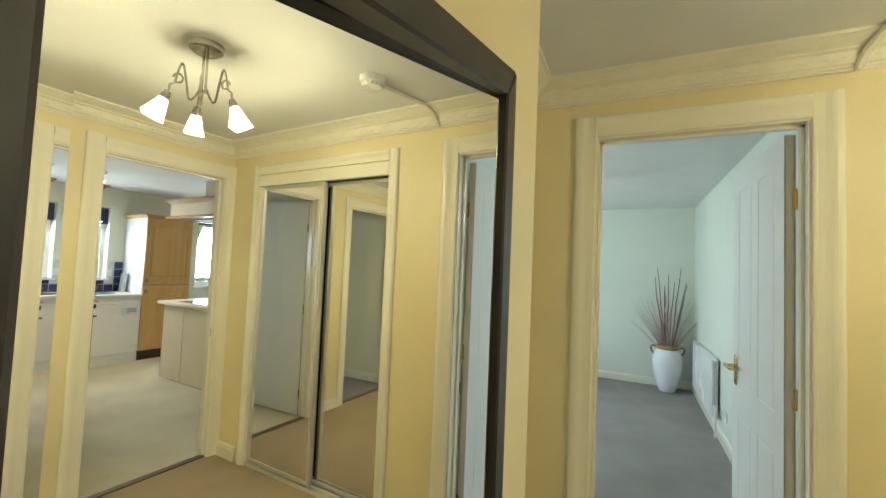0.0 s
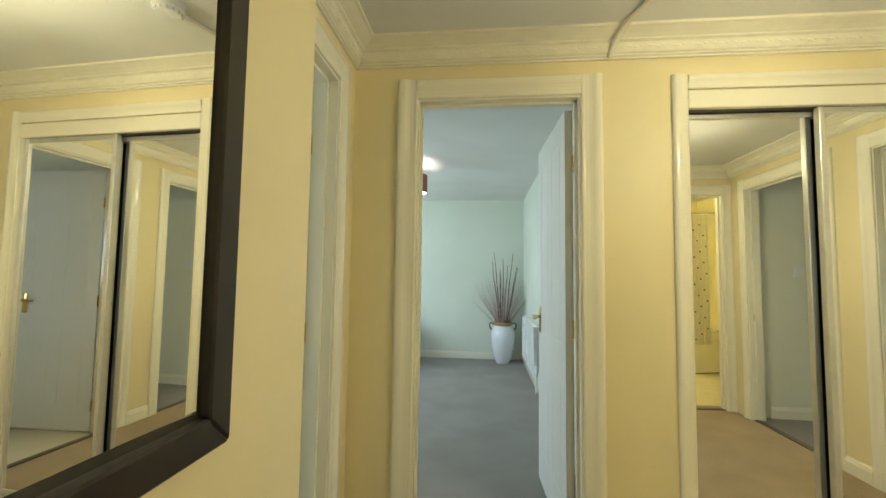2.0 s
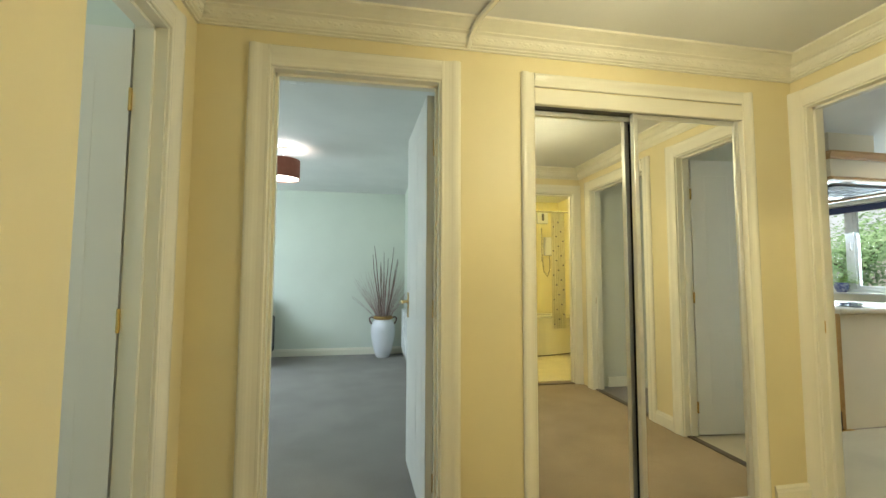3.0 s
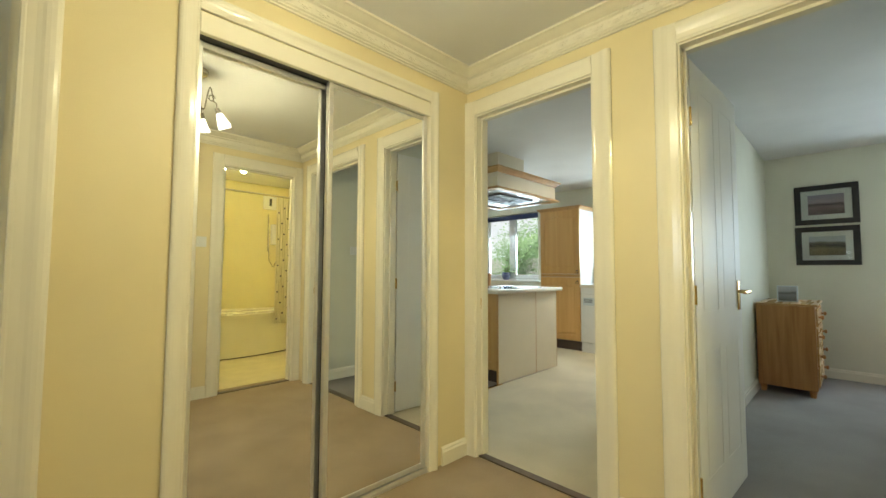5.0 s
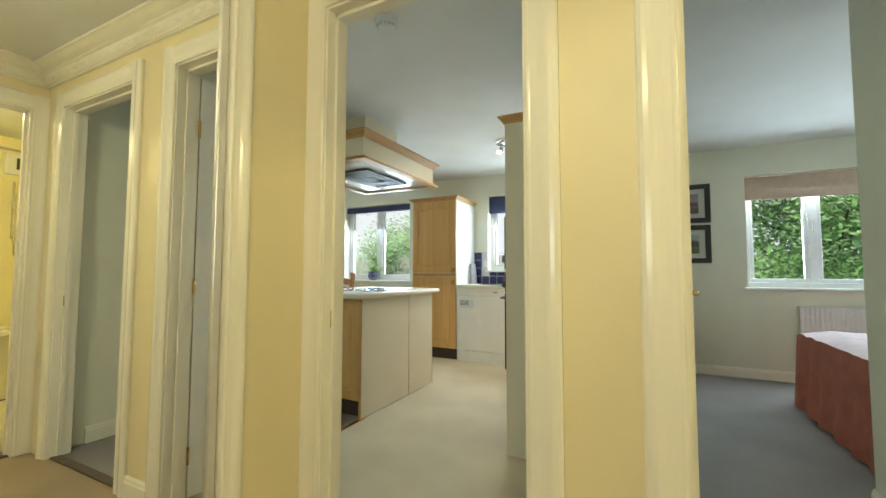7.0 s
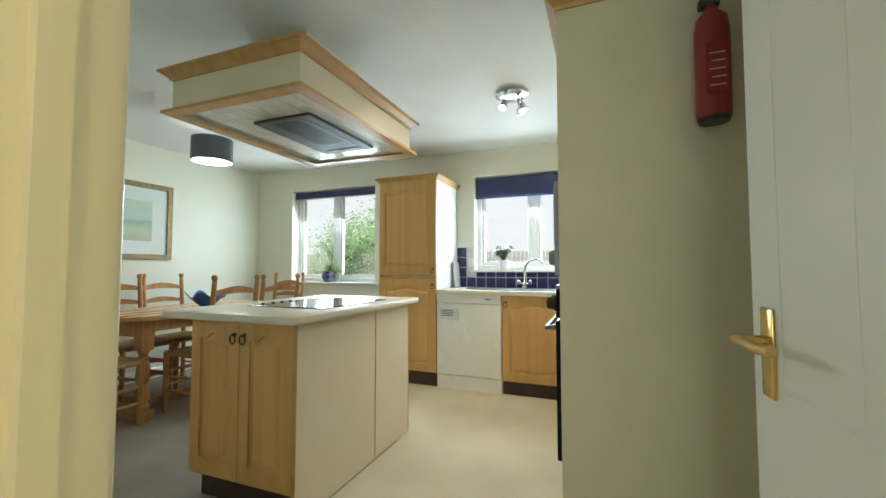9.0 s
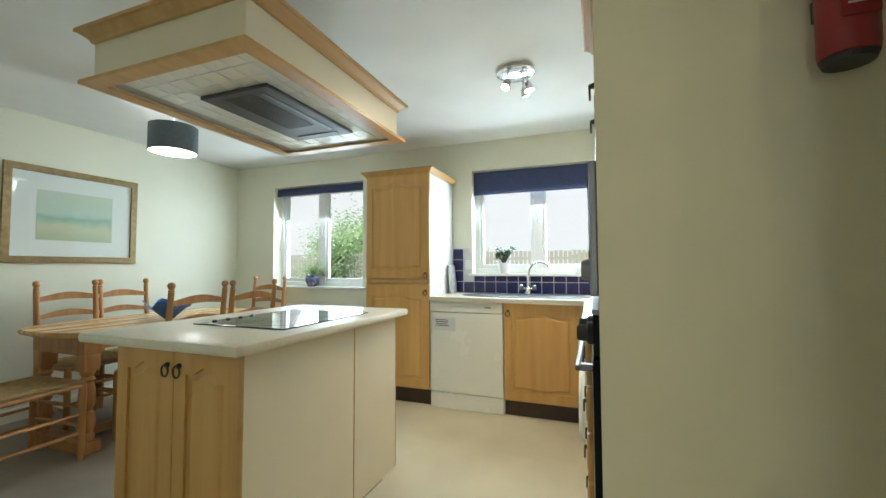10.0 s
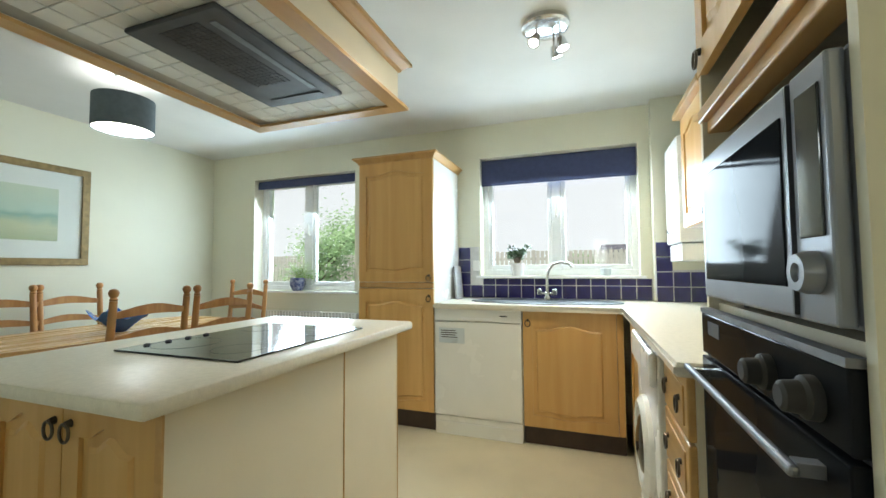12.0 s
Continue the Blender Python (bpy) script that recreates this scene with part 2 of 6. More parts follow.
M_DARKUP = mat("dark_upholstery", (0.05, 0.055, 0.065), 0.9, vary=0.15, scale=15)
M_MIRROR = mat("silvered_mirror", (0.90, 0.91, 0.89), 0.0, metal=1.0, vary=0.0)
M_MIRROR.node_tree.nodes["Principled BSDF"].inputs["Roughness"].default_value = 0.0
for lk in list(M_MIRROR.node_tree.nodes["Principled BSDF"].inputs["Roughness"].links):
    M_MIRROR.node_tree.links.remove(lk)
M_GLASS = glassy("window_glass")
M_PICGLASS = glassy("picture_glass", (0.97, 0.98, 0.97))
M_SHADEGLOW = glow("lit_frosted_glass", (0.96, 0.95, 0.93), 2.6)
sg = M_SHADEGLOW.node_tree
sg_t, sg_m = sg.nodes.new("ShaderNodeBsdfTransparent"), sg.nodes.new("ShaderNodeMixShader")
sg_m.inputs[0].default_value = 0.45
sg.links.new(sg_t.outputs[0], sg_m.inputs[1])
sg.links.new(sg.nodes["Principled BSDF"].outputs[0], sg_m.inputs[2])
sg.links.new(sg_m.outputs[0], sg.nodes["Material Output"].inputs[0])
M_SKYGLOW = glow("bright_overcast_haze", (0.93, 0.98, 1.0), 0.95)
M_SKYGLOW.node_tree.nodes["Principled BSDF"].inputs["Base Color"].default_value = (0.02, 0.02, 0.02, 1)
M_SKYGLOW.node_tree.nodes["Principled BSDF"].inputs["Specular IOR Level"].default_value = 0.0
M_BULB = glow("lit_bulb", (1.0, 0.97, 0.92), 30.0)
M_DIFF = glow("lit_shade_lining", (1.0, 0.97, 0.90), 5.0)


def picture_mat(name, bands):
    """A small landscape print: soft horizontal bands broken by noise."""
    m = bpy.data.materials.new(name)
    m.use_nodes = True
    t = m.node_tree
    b = t.nodes["Principled BSDF"]
    b.inputs["Roughness"].default_value = 0.5
    co, sep, n, ma, rp = (t.nodes.new(k) for k in ("ShaderNodeTexCoord", "ShaderNodeSeparateXYZ", "ShaderNodeTexNoise", "ShaderNodeMath", "ShaderNodeValToRGB"))
    t.links.new(co.outputs["Generated"], sep.inputs[0])
    t.links.new(co.outputs["Object"], n.inputs["Vector"])
    n.inputs["Scale"].default_value, n.inputs["Detail"].default_value = 9.0, 6
    ma.operation = "MULTIPLY_ADD"
    ma.inputs[1].default_value = 0.34
    t.links.new(n.outputs["Fac"], ma.inputs[0])
    sh = t.nodes.new("ShaderNodeMath")
    sh.operation = "SUBTRACT"
    sh.inputs[1].default_value = 0.17
    t.links.new(sep.outputs["Z"], sh.inputs[0])
    t.links.new(sh.outputs[0], ma.inputs[2])
    t.links.new(ma.outputs[0], rp.inputs["Fac"])
    e = rp.color_ramp.elements
    while len(e) < len(bands):
        e.new(0.5)
    for k, (p, c) in enumerate(bands):
        e[k].position, e[k].color = p, (*c, 1)
    t.links.new(rp.outputs["Color"], b.inputs["Base Color"])
    return m


M_ART1 = picture_mat("beach_watercolour", [(0.0, (0.45, 0.50, 0.32)), (0.3, (0.58, 0.60, 0.40)), (0.46, (0.30, 0.45, 0.38)), (0.55, (0.50, 0.62, 0.52)), (1.0, (0.60, 0.64, 0.50))])
M_ART2 = picture_mat("dusk_loch_photo", [(0.0, (0.16, 0.10, 0.10)), (0.35, (0.32, 0.22, 0.22)), (0.5, (0.14, 0.09, 0.10)), (0.62, (0.50, 0.38, 0.40)), (1.0, (0.34, 0.30, 0.38))])
M_ART3 = picture_mat("mountain_photo", [(0.0, (0.20, 0.15, 0.08)), (0.3, (0.30, 0.26, 0.16)), (0.5, (0.10, 0.08, 0.06)), (0.68, (0.22, 0.20, 0.18)), (0.75, (0.55, 0.58, 0.62))])
M_ART4 = picture_mat("grey_seascape_print", [(0.0, (0.10, 0.11, 0.13)), (0.4, (0.22, 0.24, 0.27)), (0.55, (0.12, 0.13, 0.15)), (0.7, (0.40, 0.42, 0.45)), (1.0, (0.52, 0.53, 0.54))])

# ---------------------------------------------------------------- builders


def box(bm, x0, y0, z0, x1, y1, z1, bevel=0.0):
    vs = [bm.verts.new(p) for p in ((x0, y0, z0), (x1, y0, z0), (x1, y1, z0), (x0, y1, z0), (x0, y0, z1), (x1, y0, z1), (x1, y1, z1), (x0, y1, z1))]
    fs = [bm.faces.new([vs[i] for i in f]) for f in ((3, 2, 1, 0), (4, 5, 6, 7), (0, 1, 5, 4), (1, 2, 6, 5), (2, 3, 7, 6), (3, 0, 4, 7))]
    if bevel:
        es = list({e for f in fs for e in f.edges})
        bmesh.ops.bevel(bm, geom=es, offset=bevel, segments=2, profile=0.5, affect="EDGES")
    return bm


def cyl(bm, p, q, r0, r1=None, n=14, caps=True):
    """A tapered round bar from p to q."""
    p, q = Vector(p), Vector(q)
    d = q - p
    m = Matrix.Translation((p + q) / 2) @ d.to_track_quat("Z", "Y").to_matrix().to_4x4()
    bmesh.ops.create_cone(bm, cap_ends=caps, segments=n, radius1=r0, radius2=r0 if r1 is None else r1, depth=d.length, matrix=m)
    return bm


def lathe(bm, profile, n=24, center=(0, 0, 0)):
    """Turn a profile of (radius, z) about the upright axis."""
    cx, cy, cz = center
    rings = [[bm.verts.new((cx + r * math.cos(2 * math.pi * k / n), cy + r * math.sin(2 * math.pi * k / n), cz + z)) for k in range(n)] for r, z in profile]
    for a, b in zip(rings, rings[1:]):
        for k in range(n):
            bm.faces.new((a[k], a[(k + 1) % n], b[(k + 1) % n], b[k]))
    for ring, flip in ((rings[0], True), (rings[-1], False)):
        bm.faces.new(list(reversed(ring)) if flip else ring)
    return bm


def prism(bm, outline, lo, hi, axis="x"):
    """Extrude a 2D outline along an axis; the outline is given in the two other axes in order."""
    def at(u, v, w):
        return {"x": (w, u, v), "y": (u, w, v), "z": (u, v, w)}[axis]
    a = [bm.verts.new(at(u, v, lo)) for u, v in outline]
    b = [bm.verts.new(at(u, v, hi)) for u, v in outline]
    n = len(outline)
    bm.faces.new(a)
    bm.faces.new(list(reversed(b)))
    for k in range(n):
        bm.faces.new((a[k], b[k], b[(k + 1) % n], a[(k + 1) % n]))
    return bm


def sweep(bm, path, r, n=8):
    """A round tube along a polyline."""
    pts = [Vector(p) for p in path]
    rings = []
    for k, p in enumerate(pts):
        d = (pts[min(k + 1, len(pts) - 1)] - pts[max(k - 1, 0)]).normalized()
        u = d.orthogonal().normalized() if k == 0 else (rings[-1][1] - d * rings[-1][1].dot(d)).normalized()
        v = d.cross(u)
        rr = r[k] if isinstance(r, (list, tuple)) else r
        rings.append(([bm.verts.new(p + rr * (math.cos(2 * math.pi * j / n) * u + math.sin(2 * math.pi * j / n) * v)) for j in range(n)], u))
    for (a, _), (b, _) in zip(rings, rings[1:]):
        for j in range(n):
            bm.faces.new((a[j], a[(j + 1) % n], b[(j + 1) % n], b[j]))
    bm.faces.new(list(reversed(rings[0][0])))
    bm.faces.new(rings[-1][0])
    return bm


def mesh_of(name, bm, material, smooth=False):
    bmesh.ops.recalc_face_normals(bm, faces=bm.faces)
    me = bpy.data.meshes.new(name)
    bm.to_mesh(me)
    bm.free()
    me.materials.append(material)
    if smooth:
        for p in me.polygons:
            p.use_smooth = True
        me.set_sharp_from_angle(angle=radians(38))
    return me


def part(name, bm, material, parent, label="", smooth=False):
    ob = new(name, mesh_of(name, bm, material, smooth))
    ob.parent = parent
    if label:
        tagged(ob, label=label)
    return ob


def thing(name, label, category, at=(0, 0, 0), rz=0.0, group="", kind=""):
    ob = new(name)
    ob.empty_display_size = 0.1
    ob.matrix_world = pose(*at, 0, 0, rz)
    return tagged(ob, label, category, group, kind)


def single(name, bm, material, label, category, kind="", smooth=False, group=""):
    return tagged(new(name, mesh_of(name, bm, material, smooth)), label, category, group, kind)


def B(*a, bevel=0.0):
    return box(bmesh.new(), *a, bevel=bevel)


def wall(name, axis, p0, p1, a0, a1, z0, z1, holes, material, label):
    """A wall between p0 and p1 across, a0 to a1 along, with openings (a0, a1, z0, z1)."""
    bm = bmesh.new()
    cuts = sorted({a0, a1, *(h[0] for h in holes), *(h[1] for h in holes)})
    for u0, u1 in zip(cuts, cuts[1:]):
        mid = (u0 + u1) / 2
        spans, z = [], z0
        for h in sorted((h for h in holes if h[0] <= mid <= h[1]), key=lambda h: h[2]):
            if h[2] > z:
                spans.append((z, h[2]))
            z = h[3]
        if z < z1:
            spans.append((z, z1))
        for s0, s1 in spans:
            if axis == "x":
                box(bm, p0, u0, s0, p1, u1, s1)
            else:
                box(bm, u0, p0, s0, u1, p1, s1)
    bmesh.ops.remove_doubles(bm, verts=bm.verts, dist=0.0005)
    # drop the hidden faces between neighbouring blocks
    seen = {}
    for f in bm.faces:
        key = tuple(round(c, 3) for c in f.calc_center_median())
        seen.setdefault(key, []).append(f)
    bmesh.ops.delete(bm, geom=[f for fs in seen.values() if len(fs) > 1 for f in fs], context="FACES")
    return single(name, bm, material, label, "wall", "structure")

# ---------------------------------------------------------------- plan
CEIL, HCEIL = 2.34, 2.275                                 # rooms; the hall, a little lower
WY, KX, BY, CX, MX = 1.71, 2.41, -0.415, -0.52, -0.27      # hall faces: wardrobe, kitchen, bathroom, cloakroom, mirror wall
DA, DW, DK, DB, DC, DBATH = (-0.215, 0.497), (0.950, 2.09), (0.915, 1.632), (-0.185, 0.535), (0.79, 1.485), (1.69, 2.33)
DTOP = 2.01
KYR, KYL, KXF = 0.80, 5.45, 6.35                          # kitchen: side walls, window wall
WIN1, WIN2, WINB = (3.67, 4.885, 0.93, 2.075), (1.26, 2.469, 1.078, 2.065), (-2.05, -0.31, 0.905, 2.042)
AXR, AYF, AXL = 0.675, 5.93, -2.5                          # vase bedroom

LIN = lambda d: (d[0] - 0.03, d[1] + 0.03, 0, DTOP + 0.03)   # the hole in the wall, with room for the lining

# ---------------------------------------------------------------- floors and ceilings
single("floor_hall", B(-0.59, -0.56, -0.10, 2.42, 1.76, 0.0), M_CARPET, "beige cut-pile carpet in the hall", "floor", "structure")
kf = B(2.42, 0.72, -0.10, 6.45, 2.455, 0.0)
box(kf, 4.62, 2.4551, -0.10, 6.45, 3.28, 0.0)
single("floor_kitchen", kf, M_KFLOOR, "pale beige ribbed carpet across the kitchen", "floor", "structure")
df_ = B(2.42, 2.4551, -0.10, 4.6199, 3.28, 0.0)
box(df_, 2.42, 3.2801, -0.10, 6.45, 5.55, 0.0)
single("floor_dining", df_, M_DINING, "brown-grey carpet in the dining half of the kitchen", "floor", "structure")
single("floor_edging", B(2.52, 2.440, 0.0, 3.74, 2.470, 0.006, bevel=0.002), M_BRASS, "brass strip where the two kitchen floors meet", "floor strip", "structure")
single("floor_bedroom_a", B(-2.6, 1.76, -0.10, 0.71, 6.18, 0.0), M_GREYCARPET, "grey carpet in the bedroom with the vase", "floor", "structure")
single("floor_bedroom_b", B(2.42, -2.9, -0.10, 6.45, 0.72, 0.0), M_GREYCARPET, "grey carpet in the bedroom with the coral bed", "floor", "structure")
single("floor_bathroom", B(0.6, -2.7, -0.10, 3.26, -0.56, 0.004), M_LINO, "cream vinyl bathroom floor", "floor", "structure")
single("floor_cloakroom", B(-2.6, -0.3, -0.10, -0.59, 1.76, 0.0), M_GREYCARPET, "grey carpet in the side room", "floor", "structure")
single("ceiling_flat", B(-2.6, -2.9, CEIL, 6.65, 6.18, CEIL + 0.12), M_CEIL, "smooth off-white painted ceiling", "ceiling", "structure")

single("ceiling_hall", B(CX, BY, HCEIL, KX, WY, CEIL - 0.001), M_CEIL, "smooth off-white painted hall ceiling", "ceiling", "structure")

# ---------------------------------------------------------------- walls
wall("wall_hall_wardrobe", "y", WY, WY + 0.05, CX - 0.05, KX + 0.05, 0, CEIL, [LIN(DA), (DW[0] - 0.02, DW[1] + 0.02, 0, 2.022)], M_HALL, "yellow painted hall wall around wardrobe and doorway")
wall("wall_bedroom_a_near", "y", WY + 0.05, WY + 0.10, AXL, AXR + 0.05, 0, CEIL, [LIN(DA)], M_PALE, "pale painted bedroom wall with doorway")
wall("wall_hall_kitchen", "x", KX, KX + 0.05, BY - 0.05, WY + 0.05, 0, CEIL, [LIN(DK), LIN(DB)], M_HALL, "yellow painted hall wall with two doorways")
wall("wall_kitchen_near", "x", KX + 0.05, KX + 0.10, KYR - 0.04, KYL, 0, CEIL, [LIN(DK)], M_CREAM, "cream painted kitchen wall with doorway")
wall("wall_bedroom_b_near", "x", KX + 0.05, KX + 0.10, -0.268, KYR - 0.04, 0, CEIL, [LIN(DB)], M_CREAM, "cream painted bedroom wall with doorway")
wall("wall_hall_bathroom", "y", BY - 0.05, BY, MX - 0.3, KX + 0.05, 0, CEIL, [LIN(DBATH)], M_HALL, "yellow painted hall wall with bathroom doorway")
wall("wall_bathroom_near", "y", BY - 0.10, BY - 0.05, 0.6, 3.22, 0, CEIL, [LIN(DBATH)], M_BATH, "yellow bathroom wall with doorway")
wall("wall_hall_mirror", "x", CX - 0.05, MX, BY, 0.70, 0, CEIL, [], M_HALL, "yellow painted projecting wall that holds the mirror")
wall("wall_hall_cloakroom", "x", CX - 0.05, CX, 0.70, WY, 0, CEIL, [LIN(DC)], M_HALL, "yellow painted hall wall with side doorway")
wall("wall_cloakroom_near", "x", CX - 0.10, CX - 0.05, -0.2, WY, 0, CEIL, [LIN(DC)], M_PALE, "pale painted side-room wall")
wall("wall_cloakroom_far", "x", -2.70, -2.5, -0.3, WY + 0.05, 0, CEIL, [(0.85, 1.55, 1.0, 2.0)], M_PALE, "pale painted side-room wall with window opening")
wall("wall_cloakroom_side", "y", -0.3, -0.2, -2.5, CX - 0.05, 0, CEIL, [], M_PALE, "pale painted side-room wall")
wall("wall_cloakroom_back", "y", WY, WY + 0.05, -2.5, CX - 0.05, 0, CEIL, [], M_PALE, "pale painted side-room wall")
wall("wall_bedroom_a_right", "x", AXR, AXR + 0.05, WY + 0.10, AYF, 0, CEIL, [], M_PALE, "pale painted bedroom wall behind the radiator")
wall("wall_bedroom_a_far", "y", AYF, AYF + 0.1, AXL, AXR + 0.05, 0, CEIL, [], M_PALE, "pale green-cream bedroom wall behind the vase")
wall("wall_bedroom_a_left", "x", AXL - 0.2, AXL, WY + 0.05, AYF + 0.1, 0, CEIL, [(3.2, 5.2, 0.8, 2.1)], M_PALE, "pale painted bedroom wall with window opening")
wall("wall_kitchen_window", "x", KXF, KXF + 0.28, -2.9, KYL + 0.1, 0, CEIL, [WIN1, WIN2, WINB], M_CREAM, "cream painted outer wall with deep window reveals")
wall("wall_kitchen_left", "y", KYL, KYL + 0.1, KX + 0.05, KXF, 0, CEIL, [], M_CREAM, "cream painted dining wall behind the large picture")
wall("wall_kitchen_right", "y", KYR - 0.04, KYR, KX + 0.10, KXF, 0, CEIL, [], M_CREAM, "cream painted kitchen wall behind the oven housing")
wall("wall_bedroom_b_left", "y", KYR - 0.08, KYR - 0.04, KX + 0.10, KXF, 0, CEIL, [], M_CREAM, "cream painted bedroom wall behind the open door")
wall("wall_bedroom_b_right", "y", -2.9, -2.8, KX + 0.05, KXF, 0, CEIL, [], M_CREAM, "cream painted bedroom wall")
single("wall_bedroom_b_closet", B(3.27, -2.8, 0, 3.83, -0.27, CEIL), M_CREAM, "cream painted boxed-in cupboard wall in the bedroom", "wall", "structure")
single("wall_bedroom_b_return", B(KX + 0.05, -0.508, 0, 3.27, -0.27, CEIL), M_CREAM, "cream painted bedroom wall beside the door", "wall", "structure")
wall("wall_bathroom_far", "y", -2.7, -2.6, 0.6, 3.22, 0, CEIL, [], M_BATH, "yellow tiled-look bathroom wall behind the bath", )
wall("wall_bathroom_left", "x", 0.6, 0.7, -2.6, BY - 0.10, 0, CEIL, [], M_BATH, "yellow bathroom wall")
wall("wall_bathroom_right", "x", 3.22, 3.265, -2.6, BY - 0.10, 0, CEIL, [], M_BATH, "yellow bathroom wall")
single("wall_kitchen_boxing", B(6.25, KYR, 0.905, KXF, 1.185, CEIL), M_CREAM, "cream painted boxed-in corner beside the sink window", "wall", "structure")
single("wall_wardrobe_inside", B(AXR + 0.05, 2.35, 0, KX + 0.05, 2.40, CEIL), M_CEIL, "plain back of the built-in wardrobe", "wall", "structure")


def skirting(name, axis, face, out, a0, a1):
    """Moulded skirting along a wall face; out is +1 or -1, the way it stands proud."""
    prof = [(0, 0), (0.016, 0), (0.016, 0.072), (0.011, 0.082), (0.011, 0.09), (0.004, 0.10), (0, 0.10)]
    bm = bmesh.new()
    prism(bm, [(face + out * (0.001 + u), v) for u, v in prof], a0, a1, "y" if axis == "x" else "x")
    return single(name, bm, M_TRIM, "white gloss moulded skirting board", "skirting", "structure")


for n, (ax, f, o, a0, a1) in enumerate((
        ("y", WY, -1, CX, DA[0] - 0.10), ("y", WY, -1, DA[1] + 0.10, DW[0] - 0.10), ("y", WY, -1, DW[1] + 0.10, KX - 0.017),
        ("x", KX, -1, DK[1] + 0.10, WY - 0.001), ("x", KX, -1, DB[1] + 0.10, DK[0] - 0.10), ("y", BY, 1, MX, DBATH[0] - 0.10),
        ("x", MX, 1, BY + 0.017, 0.70), ("y", AYF, -1, AXL, AXR), ("x", AXR, -1, WY + 0.1, AYF - 0.017),
        ("y", KYL, -1, KX + 0.1, KXF), ("x", KXF, -1, 3.30, KYL - 0.017), ("x", KXF, -1, -2.8, KYR - 0.081),
        ("y", KYR - 0.08, -1, KX + 0.2, KXF - 0.017), ("y", -0.27, 1, KX + 0.2, 3.83), ("x", 3.83, 1, -2.8, -0.27), ("x", KX + 0.10, 1, DK[1] + 0.11, KYL - 0.017))):
    skirting("baseboard", ax, f, o, a0, a1)


def cornice(name, axis, face, out, a0, a1):
    """Classical plaster cornice with a relief frieze of small swags."""
    prof = [(0, -0.165), (0.012, -0.165), (0.012, -0.155), (0.022, -0.150), (0.022, -0.140), (0.030, -0.132), (0.038, -0.070), (0.052, -0.062),
            (0.052, -0.052), (0.075, -0.040), (0.100, -0.020), (0.112, -0.018), (0.112, 0), (0, 0)]
    bm = bmesh.new()
    prism(bm, [(face + out * u, HCEIL + 0.62 * v) for u, v in prof], a0, a1, "y" if axis == "x" else "x")
    c = single(name, bm, M_PLASTER, "white classical plaster cornice with leaf-swag frieze", "cornice", "structure")
    fr = bmesh.new()
    n = max(2, int((a1 - a0) / 0.085))
    for k in range(n):
        a = a0 + (k + 0.5) * (a1 - a0) / n
        for da, dz, r in ((0, 0, 0.017), (-0.026, 0.008, 0.011), (0.026, 0.008, 0.011), (0.0, -0.019, 0.009), (-0.014, -0.012, 0.008), (0.014, -0.012, 0.008)):
            p = (face + out * 0.034, a + da, HCEIL - 0.063 + 0.62 * dz) if axis == "x" else (a + da, face + out * 0.034, HCEIL - 0.063 + 0.62 * dz)
            s = (0.35, 1, 0.5, 1) if axis == "x" else (1, 0.35, 0.5, 1)
            bmesh.ops.create_uvsphere(fr, u_segments=6, v_segments=4, radius=r, matrix=Matrix.Translation(p) @ Matrix.Diagonal(s))
    tagged(part("frieze", fr, M_PLASTER, c, smooth=True), kind="stuff")
    return c


cornice("cornice", "y", WY, -1, CX, KX)
cornice("cornice", "x", KX, -1, BY, WY)
cornice("cornice", "y", BY, 1, MX, KX)
cornice("cornice", "x", MX, 1, BY, 0.70)
cornice("cornice", "x", CX, 1, 0.70, WY)
cornice("cornice", "y", 0.70, 1, CX, MX)


# architrave section: (distance from the inner edge, thickness)
ARCH = [(0, 0.001), (0, 0.011), (0.003, 0.0135), (0.010, 0.0140), (0.014, 0.0130), (0.034, 0.0145), (0.046, 0.0175), (0.054, 0.0205), (0.064, 0.0225), (0.076, 0.0220), (0.085, 0.0185), (0.090, 0.012), (0.090, 0.001)]


